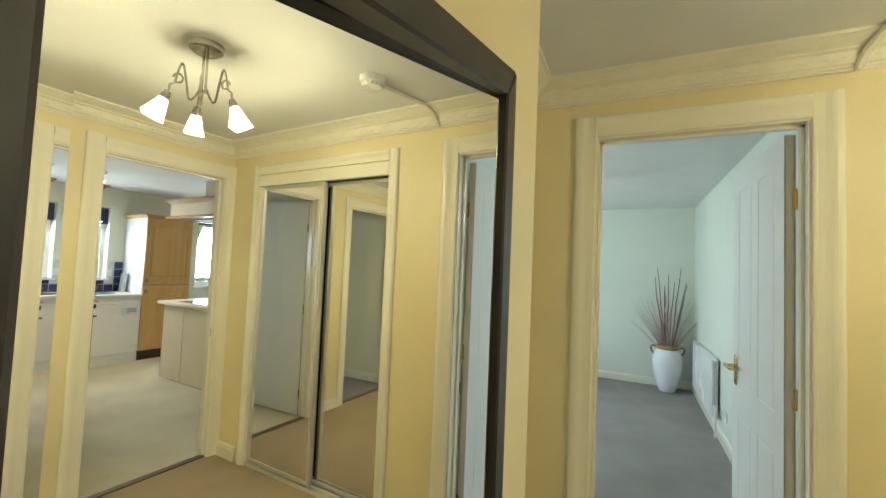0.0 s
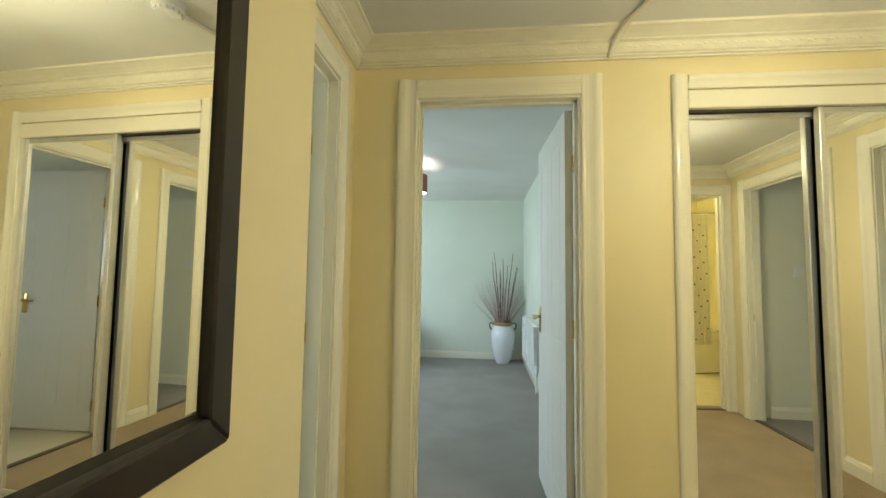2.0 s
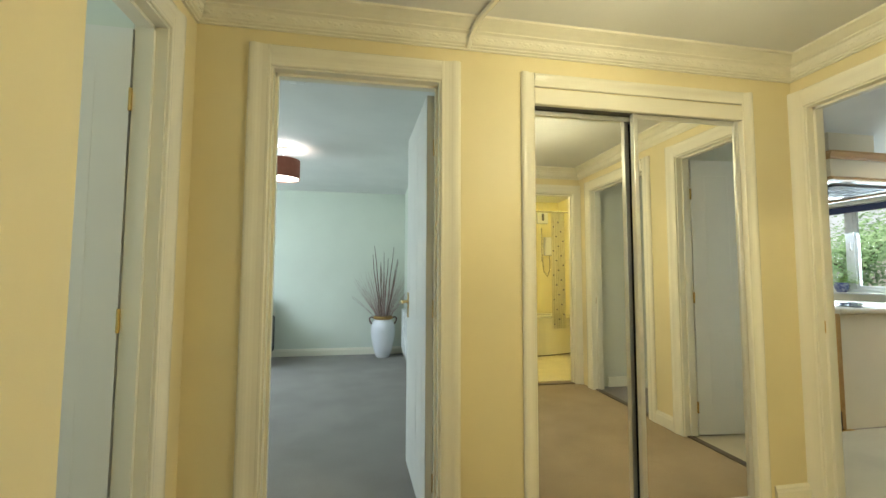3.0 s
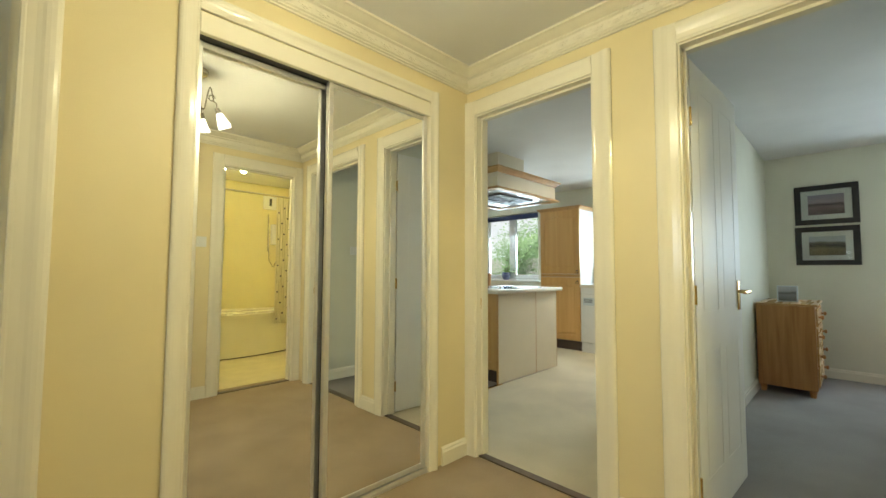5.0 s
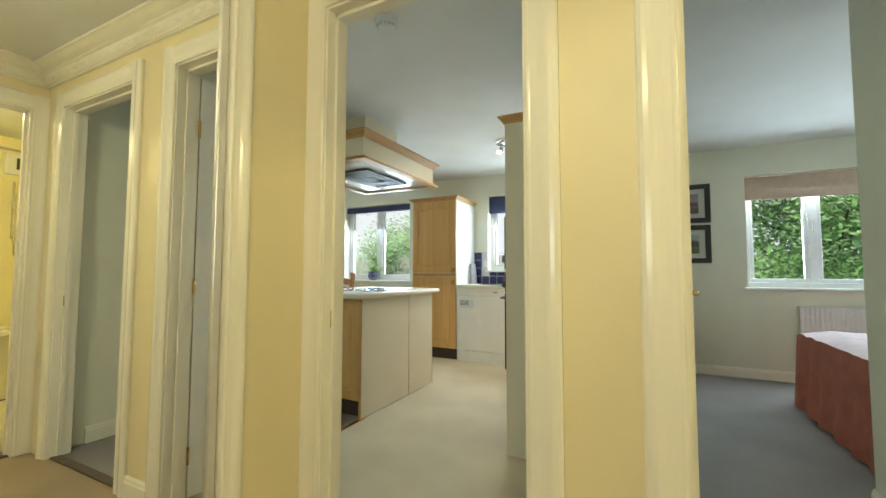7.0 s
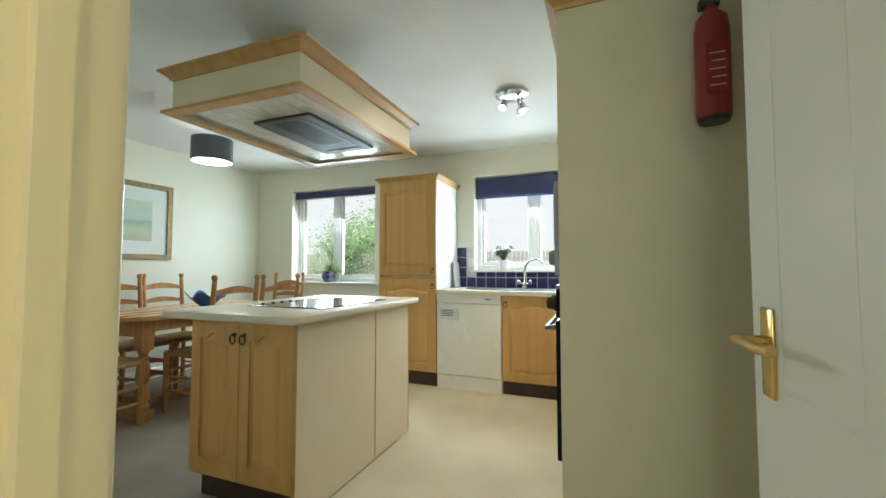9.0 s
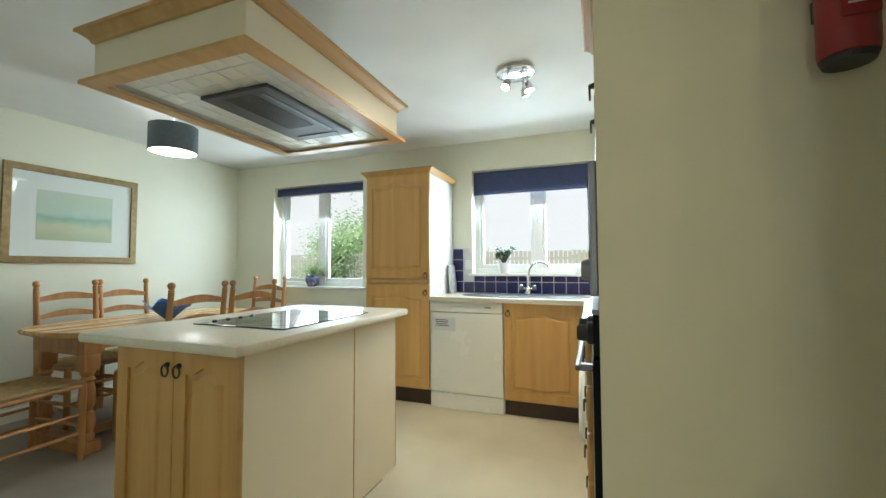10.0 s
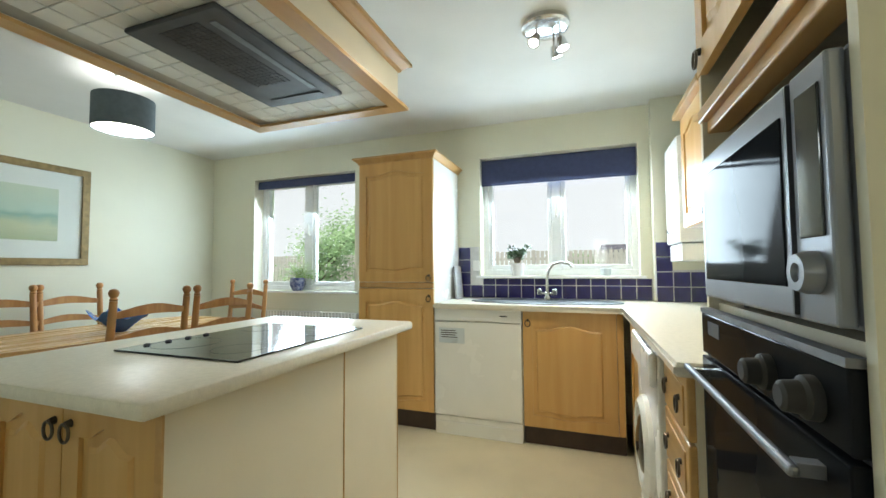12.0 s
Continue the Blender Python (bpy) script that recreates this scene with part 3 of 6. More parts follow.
def casing(name, axis, f0, f1, o0, o1, top, label):
    """Door lining with moulded architraves on both wall faces f0 (low side) and f1 (high side)."""
    c = thing(name, label, "door frame", kind="structure")

    def bx(bm, across0, across1, a0, a1, z0, z1, bevel=0.0):
        lo, hi = min(across0, across1), max(across0, across1)
        return box(bm, lo, a0, z0, hi, a1, z1, bevel) if axis == "x" else box(bm, a0, lo, z0, a1, hi, z1, bevel)

    part("jamb", bx(bmesh.new(), f0 - 0.002, f1 + 0.002, o0 - 0.030, o0, 0, top), M_TRIM, c)
    part("jamb", bx(bmesh.new(), f0 - 0.002, f1 + 0.002, o1, o1 + 0.030, 0, top), M_TRIM, c)
    part("head", bx(bmesh.new(), f0 - 0.002, f1 + 0.002, o0 - 0.030, o1 + 0.030, top, top + 0.030), M_TRIM, c)
    mid = (f0 + f1) / 2
    st = bmesh.new()
    bx(st, mid - 0.012, mid + 0.012, o0, o0 + 0.012, 0, top)
    bx(st, mid - 0.012, mid + 0.012, o1 - 0.012, o1, 0, top)
    bx(st, mid - 0.012, mid + 0.012, o0, o1, top - 0.012, top)
    part("door_stop", st, M_TRIM, c)
    for f, s in ((f0, -1), (f1, 1)):
        for inner, d in ((o0 - 0.008, -1), (o1 + 0.008, 1)):
            ol = [(inner + d * u, f + s * t) for u, t in ARCH]
            part("architrave", prism(bmesh.new(), [(q, p) for p, q in ol] if axis == "x" else ol, 0, top + 0.098, "z"), M_TRIM, c)
        ol = [(f + s * t, top + 0.008 + u) for u, t in ARCH]
        part("architrave", prism(bmesh.new(), ol, o0 - 0.008, o1 + 0.008, "y" if axis == "x" else "x"), M_TRIM, c)
    return c


casing("door_frame_a", "y", WY, WY + 0.10, *DA, DTOP, "white gloss door lining with moulded architrave")
casing("door_frame_kitchen", "x", KX, KX + 0.10, *DK, DTOP, "white gloss kitchen door lining with moulded architrave")
casing("door_frame_b", "x", KX, KX + 0.10, *DB, DTOP, "white gloss bedroom door lining with moulded architrave")
casing("door_frame_cloakroom", "x", CX - 0.10, CX, *DC, DTOP, "white gloss side-room door lining with moulded architrave")
casing("door_frame_bathroom", "y", BY - 0.10, BY, *DBATH, DTOP, "white gloss bathroom door lining with moulded architrave")
for p_, axis_ in (((DA[1] - 0.0015, WY + 0.085, 0.79), "x"), ((KX + 0.045, DK[1] - 0.0015, 0.885), "y"), ((KX + 0.045, DB[0] + 0.0015, 0.885), "y")):
    hw_ = (0.0012, 0.011) if axis_ == "x" else (0.011, 0.0012)
    sp = single("strike_plate", B(-hw_[0], -hw_[1], -0.03, hw_[0], hw_[1], 0.03), M_BRASS, "brass latch strike plate on a door lining", "strike plate", "structure")
    sp.location = p_
for nm, a in (("threshold_a", (DA[0], WY + 0.02, DA[1], WY + 0.06)), ("threshold_kitchen", (KX + 0.01, DK[0], KX + 0.06, DK[1])), ("threshold_b", (KX + 0.01, DB[0], KX + 0.06, DB[1])),
              ("threshold_bathroom", (DBATH[0], BY - 0.06, DBATH[1], BY - 0.01)), ("threshold_cloakroom", (CX - 0.06, DC[0], CX - 0.01, DC[1]))):
    single("threshold_strip", B(a[0], a[1], 0.0, a[2], a[3], 0.008, bevel=0.003), M_STRIP, "dark brown carpet threshold strip in a doorway", "threshold", "structure")


def door(name, label, hinge, width, rz, handle_face=0, flip=1, base=M_DOOR):
    """Four-panel moulded door, hinged at its local origin, leaf along +x; flip mirrors the thickness."""
    d = thing(name, label, "door", hinge, rz, kind="structure")
    H, T = 1.995, 0.036
    y0, y1 = (0, T) if flip > 0 else (-T, 0)
    leaf = B(0.003, y0 + 0.0012, 0.008, width, y1 - 0.0012, H)
    st, mid = 0.10, width / 2
    cuts = [(0.003, st, 0.008, H), (width - st, width, 0.008, H), (mid - 0.045, mid + 0.045, 0.008, H)]
    rails = [(0.008, 0.20), (0.74, 0.90), (H - 0.115, H)]
    for ya, yb in ((y0, y0 + 0.006), (y1 - 0.006, y1)):
        for a, b, c0, c1 in cuts:
            box(leaf, a, ya, c0, b, yb, c1)
        for c0, c1 in rails:
            for a, b in ((st, mid - 0.045), (mid + 0.045, width - st)):
                box(leaf, a, ya, c0, b, yb, c1)
        for a, b in ((st, mid - 0.045), (mid + 0.045, width - st)):
            for c0, c1 in ((0.20, 0.74), (0.90, H - 0.115)):
                box(leaf, a + 0.012, ya + (0.0003 if ya == y0 else 0.0), c0 + 0.012, b - 0.012, yb - (0.0003 if yb == y1 else 0.0), c1 - 0.012, 0.0012)
    part("leaf", leaf, base, d)
    for ya, s in ((y0, -1), (y1, 1)):
        hb = bmesh.new()
        hx = width - 0.062
        box(hb, hx - 0.021, min(ya, ya + s * 0.006), 0.88, hx + 0.021, max(ya, ya + s * 0.006), 1.03, 0.002)
        cyl(hb, (hx, ya, 0.975), (hx, ya + s * 0.05, 0.975), 0.009)
        sweep(hb, [(hx + 0.008, ya + s * 0.047, 0.975), (hx - 0.03, ya + s * 0.050, 0.977), (hx - 0.075, ya + s * 0.048, 0.972), (hx - 0.115, ya + s * 0.045, 0.978)], [0.010, 0.009, 0.008, 0.009])
        part("lever_handle", hb, M_BRASS, d, "brass lever handle on backplate", smooth=True)
    for z in (0.20, 0.98, 1.74):
        hg = bmesh.new()
        cyl(hg, (0.0, y0 if flip > 0 else y1, z - 0.04), (0.0, y0 if flip > 0 else y1, z + 0.04), 0.006)
        part("hinge", hg, M_BRASS, d)
    return d


door("door_1", "white panelled bedroom door standing open", (DA[1] - 0.005, WY + 0.105, 0), 0.68, 92.5, flip=1)
door("door_2", "white panelled kitchen door standing open", (KX + 0.105, DK[0] + 0.005, 0), 0.68, 4.5, flip=-1)
door("door_3", "white panelled bedroom door opened against the wall", (KX + 0.105, DB[1] - 0.005, 0), 0.74, -3, flip=1)
door("door_4", "white panelled side-room door standing open", (CX - 0.105, DC[1] - 0.005, 0), 0.68, 180, flip=-1)
door("door_5", "white panelled bathroom door standing open", (DBATH[0] + 0.005, BY - 0.105, 0), 0.67, -91, flip=1)


# ---------------------------------------------------------------- built-in wardrobe
def wardrobe():
    x0, x1 = DW
    c = thing("wardrobe", "built-in wardrobe with two sliding mirror doors in a white frame", "wardrobe", (0, 0, 0))
    for inner, d in ((x0, -1), (x1, 1)):
        part("side_moulding", prism(bmesh.new(), [(inner + d * 0.72 * u, WY - t) for u, t in ARCH], 0, 2.092, "z"), M_TRIM, c)
    part("head_moulding", prism(bmesh.new(), [(WY - t, 2.027 + 0.72 * u) for u, t in ARCH], x0, x1, "x"), M_TRIM, c)
    part("fascia", B(x0, WY - 0.014, 1.942, x1, WY + 0.012, 2.019, bevel=0.004), M_TRIM, c)
    part("top_track", B(x0, WY + 0.012, 1.945, x1, WY + 0.10, 1.985), M_BLACKP, c, "dark top track")
    for a in (x0 - 0.02, x1):
        part("liner", B(a, WY - 0.0005, 0, a + 0.02, WY + 0.12, 2.009), M_TRIM, c)
    bt = B(x0, WY - 0.004, 0, x1, WY + 0.10, 0.012)
    for y in (WY + 0.000, WY + 0.045, WY + 0.090):
        box(bt, x0, y, 0.012, x1, y + 0.006, 0.026)
    part("bottom_track", bt, M_ALU, c, "silver bottom track")
    mid = (x0 + x1) / 2 - 0.03
    for a, b, y in ((x0 + 0.004, mid + 0.035, WY + 0.060), (mid - 0.012, x1 - 0.004, WY + 0.016)):
        dr = part("sliding_door", B(a + 0.02, y + 0.008, 0.03, b - 0.02, y + 0.020, 1.94), M_BLACKP, c, "sliding door with silver edging")
        part("mirror_pane", B(a + 0.022, y + 0.003, 0.045, b - 0.022, y + 0.007, 1.925), M_MIRROR, dr, "full-height mirror")
        fr = bmesh.new()
        for p, q in ((a, a + 0.024), (b - 0.024, b)):
            box(fr, p, y - 0.006, 0.026, q, y + 0.024, 1.945, 0.003)
        box(fr, a + 0.024, y - 0.002, 0.026, b - 0.024, y + 0.022, 0.050, 0.002)
        box(fr, a + 0.024, y - 0.002, 1.920, b - 0.024, y + 0.022, 1.944, 0.002)
        part("edging", fr, M_ALU, dr, "white and silver metal edging", smooth=False)
    # near-black sheet added in place of the shade inside the wardrobe
    part("back_shadow", B(x0 + 0.002, WY + 0.115, 0.03, x1 - 0.002, WY + 0.12, 1.98), M_DARKIN, c)


wardrobe()


# ---------------------------------------------------------------- hall mirror
def hall_mirror():
    y0, y1, zb = -0.134, 0.430, 1.0
    ztop = lambda y: 1.722 + (y - 0.445) * 0.23
    c = thing("wall_mirror", "wall mirror in a flat dark brown frame", "mirror", (MX, 0.19, zb))
    oy, oz = 0.19, zb

    def strip(pts, t, name):
        bm = bmesh.new()
        prism(bm, [(y - oy, z - oz) for y, z in pts], 0.001, t, "x")
        bmesh.ops.bevel(bm, geom=list(bm.edges), offset=0.003, segments=1, affect="EDGES")
        part(name, bm, M_FRAMEB, c)

    w = 0.042
    strip([(y0, zb), (y1, zb), (y1 - w, zb + w), (y0 + w, zb + w)], 0.028, "bottom_rail")
    strip([(y1, zb), (y1, ztop(y1)), (y1 - w, ztop(y1 - w) - w), (y1 - w, zb + w)], 0.028, "side_rail")
    strip([(y0, zb), (y0, ztop(y0)), (y0 + w, ztop(y0 + w) - w), (y0 + w, zb + w)], 0.028, "side_rail")
    strip([(y0, ztop(y0)), (y1, ztop(y1)), (y1 - w, ztop(y1 - w) - w), (y0 + w, ztop(y0 + w) - w)], 0.028, "top_rail")
    a, b = y0 + w - 0.004, y1 - w + 0.004
    ya, yb = a - oy, b - oy
    z0 = zb + w - 0.004 - oz
    za, zb2 = ztop(a) - w + 0.004 - oz, ztop(b) - w + 0.004 - oz
    g = 0.017
    bm = bmesh.new()
    tilt = math.tan(radians(2.2))
    inner = [(ya + g, z0 + g), (yb - g, z0 + g), (yb - g, zb2 - g), (ya + g, za - g)]
    outer = [(ya, z0), (yb, z0), (yb, zb2), (ya, za)]
    X = lambda y: 0.016 + (y - 0.1) * tilt
    vi = [bm.verts.new((X(y), y, z)) for y, z in inner]
    vo = [bm.verts.new((X(y) - 0.005, y, z)) for y, z in outer]
    bk = [bm.verts.new((0.002, y, z)) for y, z in outer]
    bm.faces.new(vi)
    for k in range(4):
        bm.faces.new((vo[k], vo[(k + 1) % 4], vi[(k + 1) % 4], vi[k]))
        bm.faces.new((bk[k], bk[(k + 1) % 4], vo[(k + 1) % 4], vo[k]))
    bm.faces.new(list(reversed(bk)))
    part("bevelled_glass", bm, M_MIRROR, c, "silvered glass with bevelled edge")


hall_mirror()


# ---------------------------------------------------------------- kitchen units
def ring_pull(bm, p, out):
    """Small dark ring handle on a rosette; out is the unit way it faces."""
    p, o = Vector(p), Vector(out)
    cyl(bm, p, p + o * 0.012, 0.010, 0.007, 10)
    side = Vector((0, 0, 1)).cross(o)
    ring = [p + o * 0.013 + side * (0.017 * math.sin(a)) + Vector((0, 0, -0.019 + 0.021 * math.cos(a))) for a in [2 * math.pi * k / 14 for k in range(15)]]
    sweep(bm, ring, 0.0035, 6)
    return bm


def cathedral_door(parent, a0, a1, z0, z1, face, axis, out, pull=None, arch=True, foot=True, name="door"):
    """Framed beech door with arched top rail and raised centre; a0..a1 along, face is its back plane, out +-1 across."""
    T, w = 0.020, 0.058
    def P(a, z, t):
        return (face + out * t, a, z) if axis == "x" else (a, face + out * t, z)

    def slab(bm, pts, t0, t1):
        lo = [bm.verts.new(P(a, z, t0)) for a, z in pts]
        hi = [bm.verts.new(P(a, z, t1)) for a, z in pts]
        bm.faces.new(lo), bm.faces.new(list(reversed(hi)))
        for k in range(len(pts)):
            bm.faces.new((lo[k], lo[(k + 1) % len(pts)], hi[(k + 1) % len(pts)], hi[k]))
    d = bmesh.new()
    i0, i1 = a0 + w, a1 - w
    rise = min(0.030, 0.25 * (i1 - i0)) if arch else 0.0
    curve = lambda u: 0.5 - 0.5 * math.cos(2 * math.pi * min(1, max(0, (u - 0.12) / 0.76)))
    slab(d, [(a0, z0), (i0, z0), (i0, z1), (a0, z1)], 0, T)
    slab(d, [(i1, z0), (a1, z0), (a1, z1), (i1, z1)], 0, T)
    n = 12
    top = [(i0 + (i1 - i0) * k / n, z1 - w - 0.012 - rise + rise * curve(k / n)) for k in range(n + 1)]
    slab(d, [(i0, z1)] + top + [(i1, z1)], 0, T)
    bot = [(i0 + (i1 - i0) * k / n, z0 + w + (0.016 * (1 - curve(k / n)) if foot else 0)) for k in range(n + 1)]
    slab(d, [(i0, z0)] + bot + [(i1, z0)], 0, T)
    slab(d, [(i0, z0 + w * 0.5), (i1, z0 + w * 0.5), (i1, z1 - w * 0.5), (i0, z1 - w * 0.5)], 0.002, T - 0.010)
    g = 0.022
    ct = [(i0 + g + (i1 - i0 - 2 * g) * k / n, z1 - w - 0.012 - rise - g + rise * curve(k / n)) for k in range(n + 1)]
    cb = [(i0 + g + (i1 - i0 - 2 * g) * k / n, z0 + w + g + (0.016 * (1 - curve(k / n)) if foot else 0)) for k in range(n + 1)]
    pn_ = bmesh.new()
    lo = [pn_.verts.new(P(a, z, T - 0.0098)) for a, z in cb + list(reversed(ct))]
    cen_a, cen_z = (a0 + a1) / 2, (z0 + z1) / 2
    hi = [pn_.verts.new(P(a + (0.010 if a < cen_a else -0.010), z + (0.010 if z < cen_z else -0.010), T - 0.003)) for a, z in cb + list(reversed(ct))]
    m = len(lo)
    for k in range(m):
        pn_.faces.new((lo[k], lo[(k + 1) % m], hi[(k + 1) % m], hi[k]))
    pn_.faces.new(hi)
    pn_.faces.new(list(reversed(lo)))
    dr = part(name, d, M_BEECH, parent, "beech door with arched raised panel")
    part("raised_panel", pn_, M_BEECH, dr)
    if pull:
        o = (out, 0, 0) if axis == "x" else (0, out, 0)
        part("ring_handle", ring_pull(bmesh.new(), P(pull[0], pull[1], T), o), M_PEWTER, dr, "dark ring handle", smooth=True)
    return dr


WT = 0.897                      # worktop height
FX = 5.755                      # fronts of the window run

# island
ISL = thing("kitchen_island", "freestanding island unit with beech doors and cream end panels", "kitchen island", (0, 0, 0))
ix0, ix1, iy0, iy1 = 3.692, 4.770, 2.460, 3.105
part("plinth", B(ix0 + 0.05, iy0 + 0.012, 0, ix1 - 0.02, iy1 - 0.03, 0.12), M_PLINTH, ISL)
part("carcass", B(ix0 + 0.022, iy0 + 0.02, 0.12, ix1, iy1, 0.865), M_PANEL, ISL)
part("side_panel", B(ix0, iy0 + 0.001, 0.004, 4.345, iy0 + 0.019, 0.866, bevel=0.001), M_PANEL, ISL)
part("side_panel", B(4.350, iy0 + 0.001, 0.004, ix1 + 0.002, iy0 + 0.019, 0.866, bevel=0.001), M_PANEL, ISL)
for x in (ix0 - 0.004, 4.345, ix1 + 0.002):
    part("edge_strip", B(x, iy0 - 0.001, 0.004, x + 0.005, iy0 + 0.019, 0.866), M_BEECHX, ISL, "beech edging strip")
mid = (iy0 + iy1) / 2 + 0.01
cathedral_door(ISL, iy0 + 0.020, mid - 0.002, 0.125, 0.862, ix0 + 0.020, "x", -1, (mid - 0.030, 0.79))
cathedral_door(ISL, mid + 0.002, iy1 - 0.002, 0.125, 0.862, ix0 + 0.020, "x", -1, (mid + 0.030, 0.79))
single("island_worktop", B(3.607, 2.400, 0.860, 4.82, 3.205, WT, bevel=0.012), M_WTOP, "cream laminate worktop with rounded edge on the island", "worktop", smooth=True)

hob = thing("hob", "black ceramic glass hob set into the island worktop", "hob", (4.23, 2.75, WT))
part("glass_plate", B(-0.32, -0.255, 0.0005, 0.30, 0.235, 0.006, bevel=0.002), M_BLACK, hob)
for x, y, r in ((-0.19, -0.12, 0.075), (-0.17, 0.12, 0.1), (0.16, 0.13, 0.075), (0.15, -0.12, 0.1)):
    ring = [(x + r * math.cos(2 * math.pi * k / 32), y + r * math.sin(2 * math.pi * k / 32), 0.0055) for k in range(33)]
    part("cooking_ring", sweep(bmesh.new(), ring, 0.0012, 4), M_GREYP, hob)
for k in range(4):
    kn = bmesh.new()
    lathe(kn, [(0.010, 0.006), (0.010, 0.010), (0.007, 0.012), (0.003, 0.0125)], 14, (-0.24 + 0.07 * k, 0.205, 0))
    part("knob", kn, M_BLACKP, hob, smooth=True)

# extractor canopy over the island
hood = thing("extractor_canopy", "hanging cream extractor canopy with beech mouldings and tiled underside", "extractor hood", (0, 0, 0))
hx0, hx1, hy0, hy1, hz0, hz1 = 3.643, 4.717, 2.427, 3.224, 1.882, 2.082


def ring_mould(name, prof):
    """A moulding swept round the canopy: profile of (outward, z)."""
    bm = bmesh.new()
    loops = []
    for u, z in prof:
        loops.append([bm.verts.new(p) for p in ((hx0 - u, hy0 - u, z), (hx1 + u, hy0 - u, z), (hx1 + u, hy1 + u, z), (hx0 - u, hy1 + u, z))])
    m = len(loops)
    for k in range(m):
        a, b = loops[k], loops[(k + 1) % m]
        for j in range(4):
            bm.faces.new((a[j], a[(j + 1) % 4], b[(j + 1) % 4], b[j]))
    part(name, bm, M_BEECHX, hood, "beech moulding")


bm = bmesh.new()
for a in ((hx0, hy0, hx1, hy0 + 0.018), (hx0, hy1 - 0.018, hx1, hy1), (hx0, hy0 + 0.018, hx0 + 0.018, hy1 - 0.018), (hx1 - 0.018, hy0 + 0.018, hx1, hy1 - 0.018)):
    box(bm, a[0], a[1], hz0, a[2], a[3], hz1)
part("side_board", bm, M_PANEL, hood)
part("top_board", B(hx0 + 0.019, hy0 + 0.019, hz1 - 0.02, hx1 - 0.019, hy1 - 0.019, hz1 - 0.001), M_PANEL, hood)
part("ceiling_duct", B(hx0 + 0.3, hy0 + 0.22, hz1, hx1 - 0.3, hy1 - 0.22, CEIL), M_PANEL, hood)
ring_mould("crown_moulding", [(0.001, hz1 - 0.046), (0.010, hz1 - 0.043), (0.014, hz1 - 0.032), (0.040, hz1 - 0.010), (0.050, hz1 - 0.007), (0.050, hz1 + 0.006), (0.0, hz1 + 0.006)])
ring_mould("base_moulding", [(0.001, hz0 + 0.020), (0.010, hz0 + 0.017), (0.028, hz0 + 0.004), (0.036, hz0 + 0.001), (0.036, hz0 - 0.014), (-0.030, hz0 - 0.014), (-0.030, hz0 - 0.002), (-0.001, hz0)])
part("soffit", B(hx0 + 0.018, hy0 + 0.018, hz0 + 0.006, hx1 - 0.018, hy1 - 0.018, hz0 + 0.012), M_GROUTG, hood, "grouted soffit")
fanx, fany = (3.887, 4.50), (2.577, 2.947)
fan = part("fan_unit", B(fanx[0], fany[0], hz0 - 0.018, fanx[1], fany[1], hz0 - 0.001, bevel=0.006), M_GREYP, hood, "dark grey extractor fan insert")
part("lamp_lens", B(fanx[0] + 0.05, fany[0] + 0.055, hz0 - 0.020, fanx[1] - 0.10, fany[0] + 0.078, hz0 - 0.015, bevel=0.001), M_STEELD, fan)
gr = bmesh.new()
for i in range(22):
    for j in range(8):
        box(gr, fanx[0] + 0.04 + 0.018 * i, fany[0] + 0.112 + 0.021 * j, hz0 - 0.0195, fanx[0] + 0.052 + 0.018 * i, fany[0] + 0.126 + 0.021 * j, hz0 - 0.0155)
tagged(part("filter_mesh", gr, M_BLACKP, fan), kind="stuff")
part("switch_bar", B(fanx[1] - 0.07, fany[0] + 0.06, hz0 - 0.021, fanx[1] - 0.045, fany[1] - 0.06, hz0 - 0.015, bevel=0.002), M_BLACKP, fan)

# window run: tall unit, dishwasher, sink unit
def tall_unit():
    y0, y1 = 2.66, 3.265
    c = thing("larder_unit", "tall beech larder unit with cream sides and cornice", "cupboard", (0, 0, 0))
    part("plinth", B(FX + 0.05, y0 + 0.002, 0, KXF, y1, 0.13), M_PLINTH, c)
    part("carcass", B(FX + 0.022, y0, 0.13, KXF - 0.001, y1, 1.95), M_WHITE, c, "white carcass")
    cathedral_door(c, y0 + 0.002, y1 - 0.002, 1.045, 1.938, FX + 0.020, "x", -1, (y0 + 0.035, 1.09))
    part("rail", B(FX + 0.002, y0 + 0.002, 1.000, FX + 0.022, y1 - 0.002, 1.041, bevel=0.002), M_BEECHX, c)
    cathedral_door(c, y0 + 0.002, y1 - 0.002, 0.135, 0.996, FX + 0.020, "x", -1, (y0 + 0.035, 0.945))
    bm = bmesh.new()
    prof = [(0, 1.935), (0.006, 1.935), (0.010, 1.946), (0.034, 1.968), (0.040, 1.970), (0.040, 1.982), (0, 1.982)]
    loops = [[bm.verts.new(p) for p in ((KXF - 0.001, y0 - u, z), (FX - u, y0 - u, z), (FX - u, y1 + u, z), (KXF - 0.001, y1 + u, z))] for u, z in prof]
    for a, b in zip(loops, loops[1:]):
        for j in range(3):
            bm.faces.new((a[j], a[j + 1], b[j + 1], b[j]))
    bm.faces.new(loops[-1])
    bm.faces.new(list(reversed(loops[0])))
    part("cornice", bm, M_BEECHX, c, "beech cornice")


tall_unit()


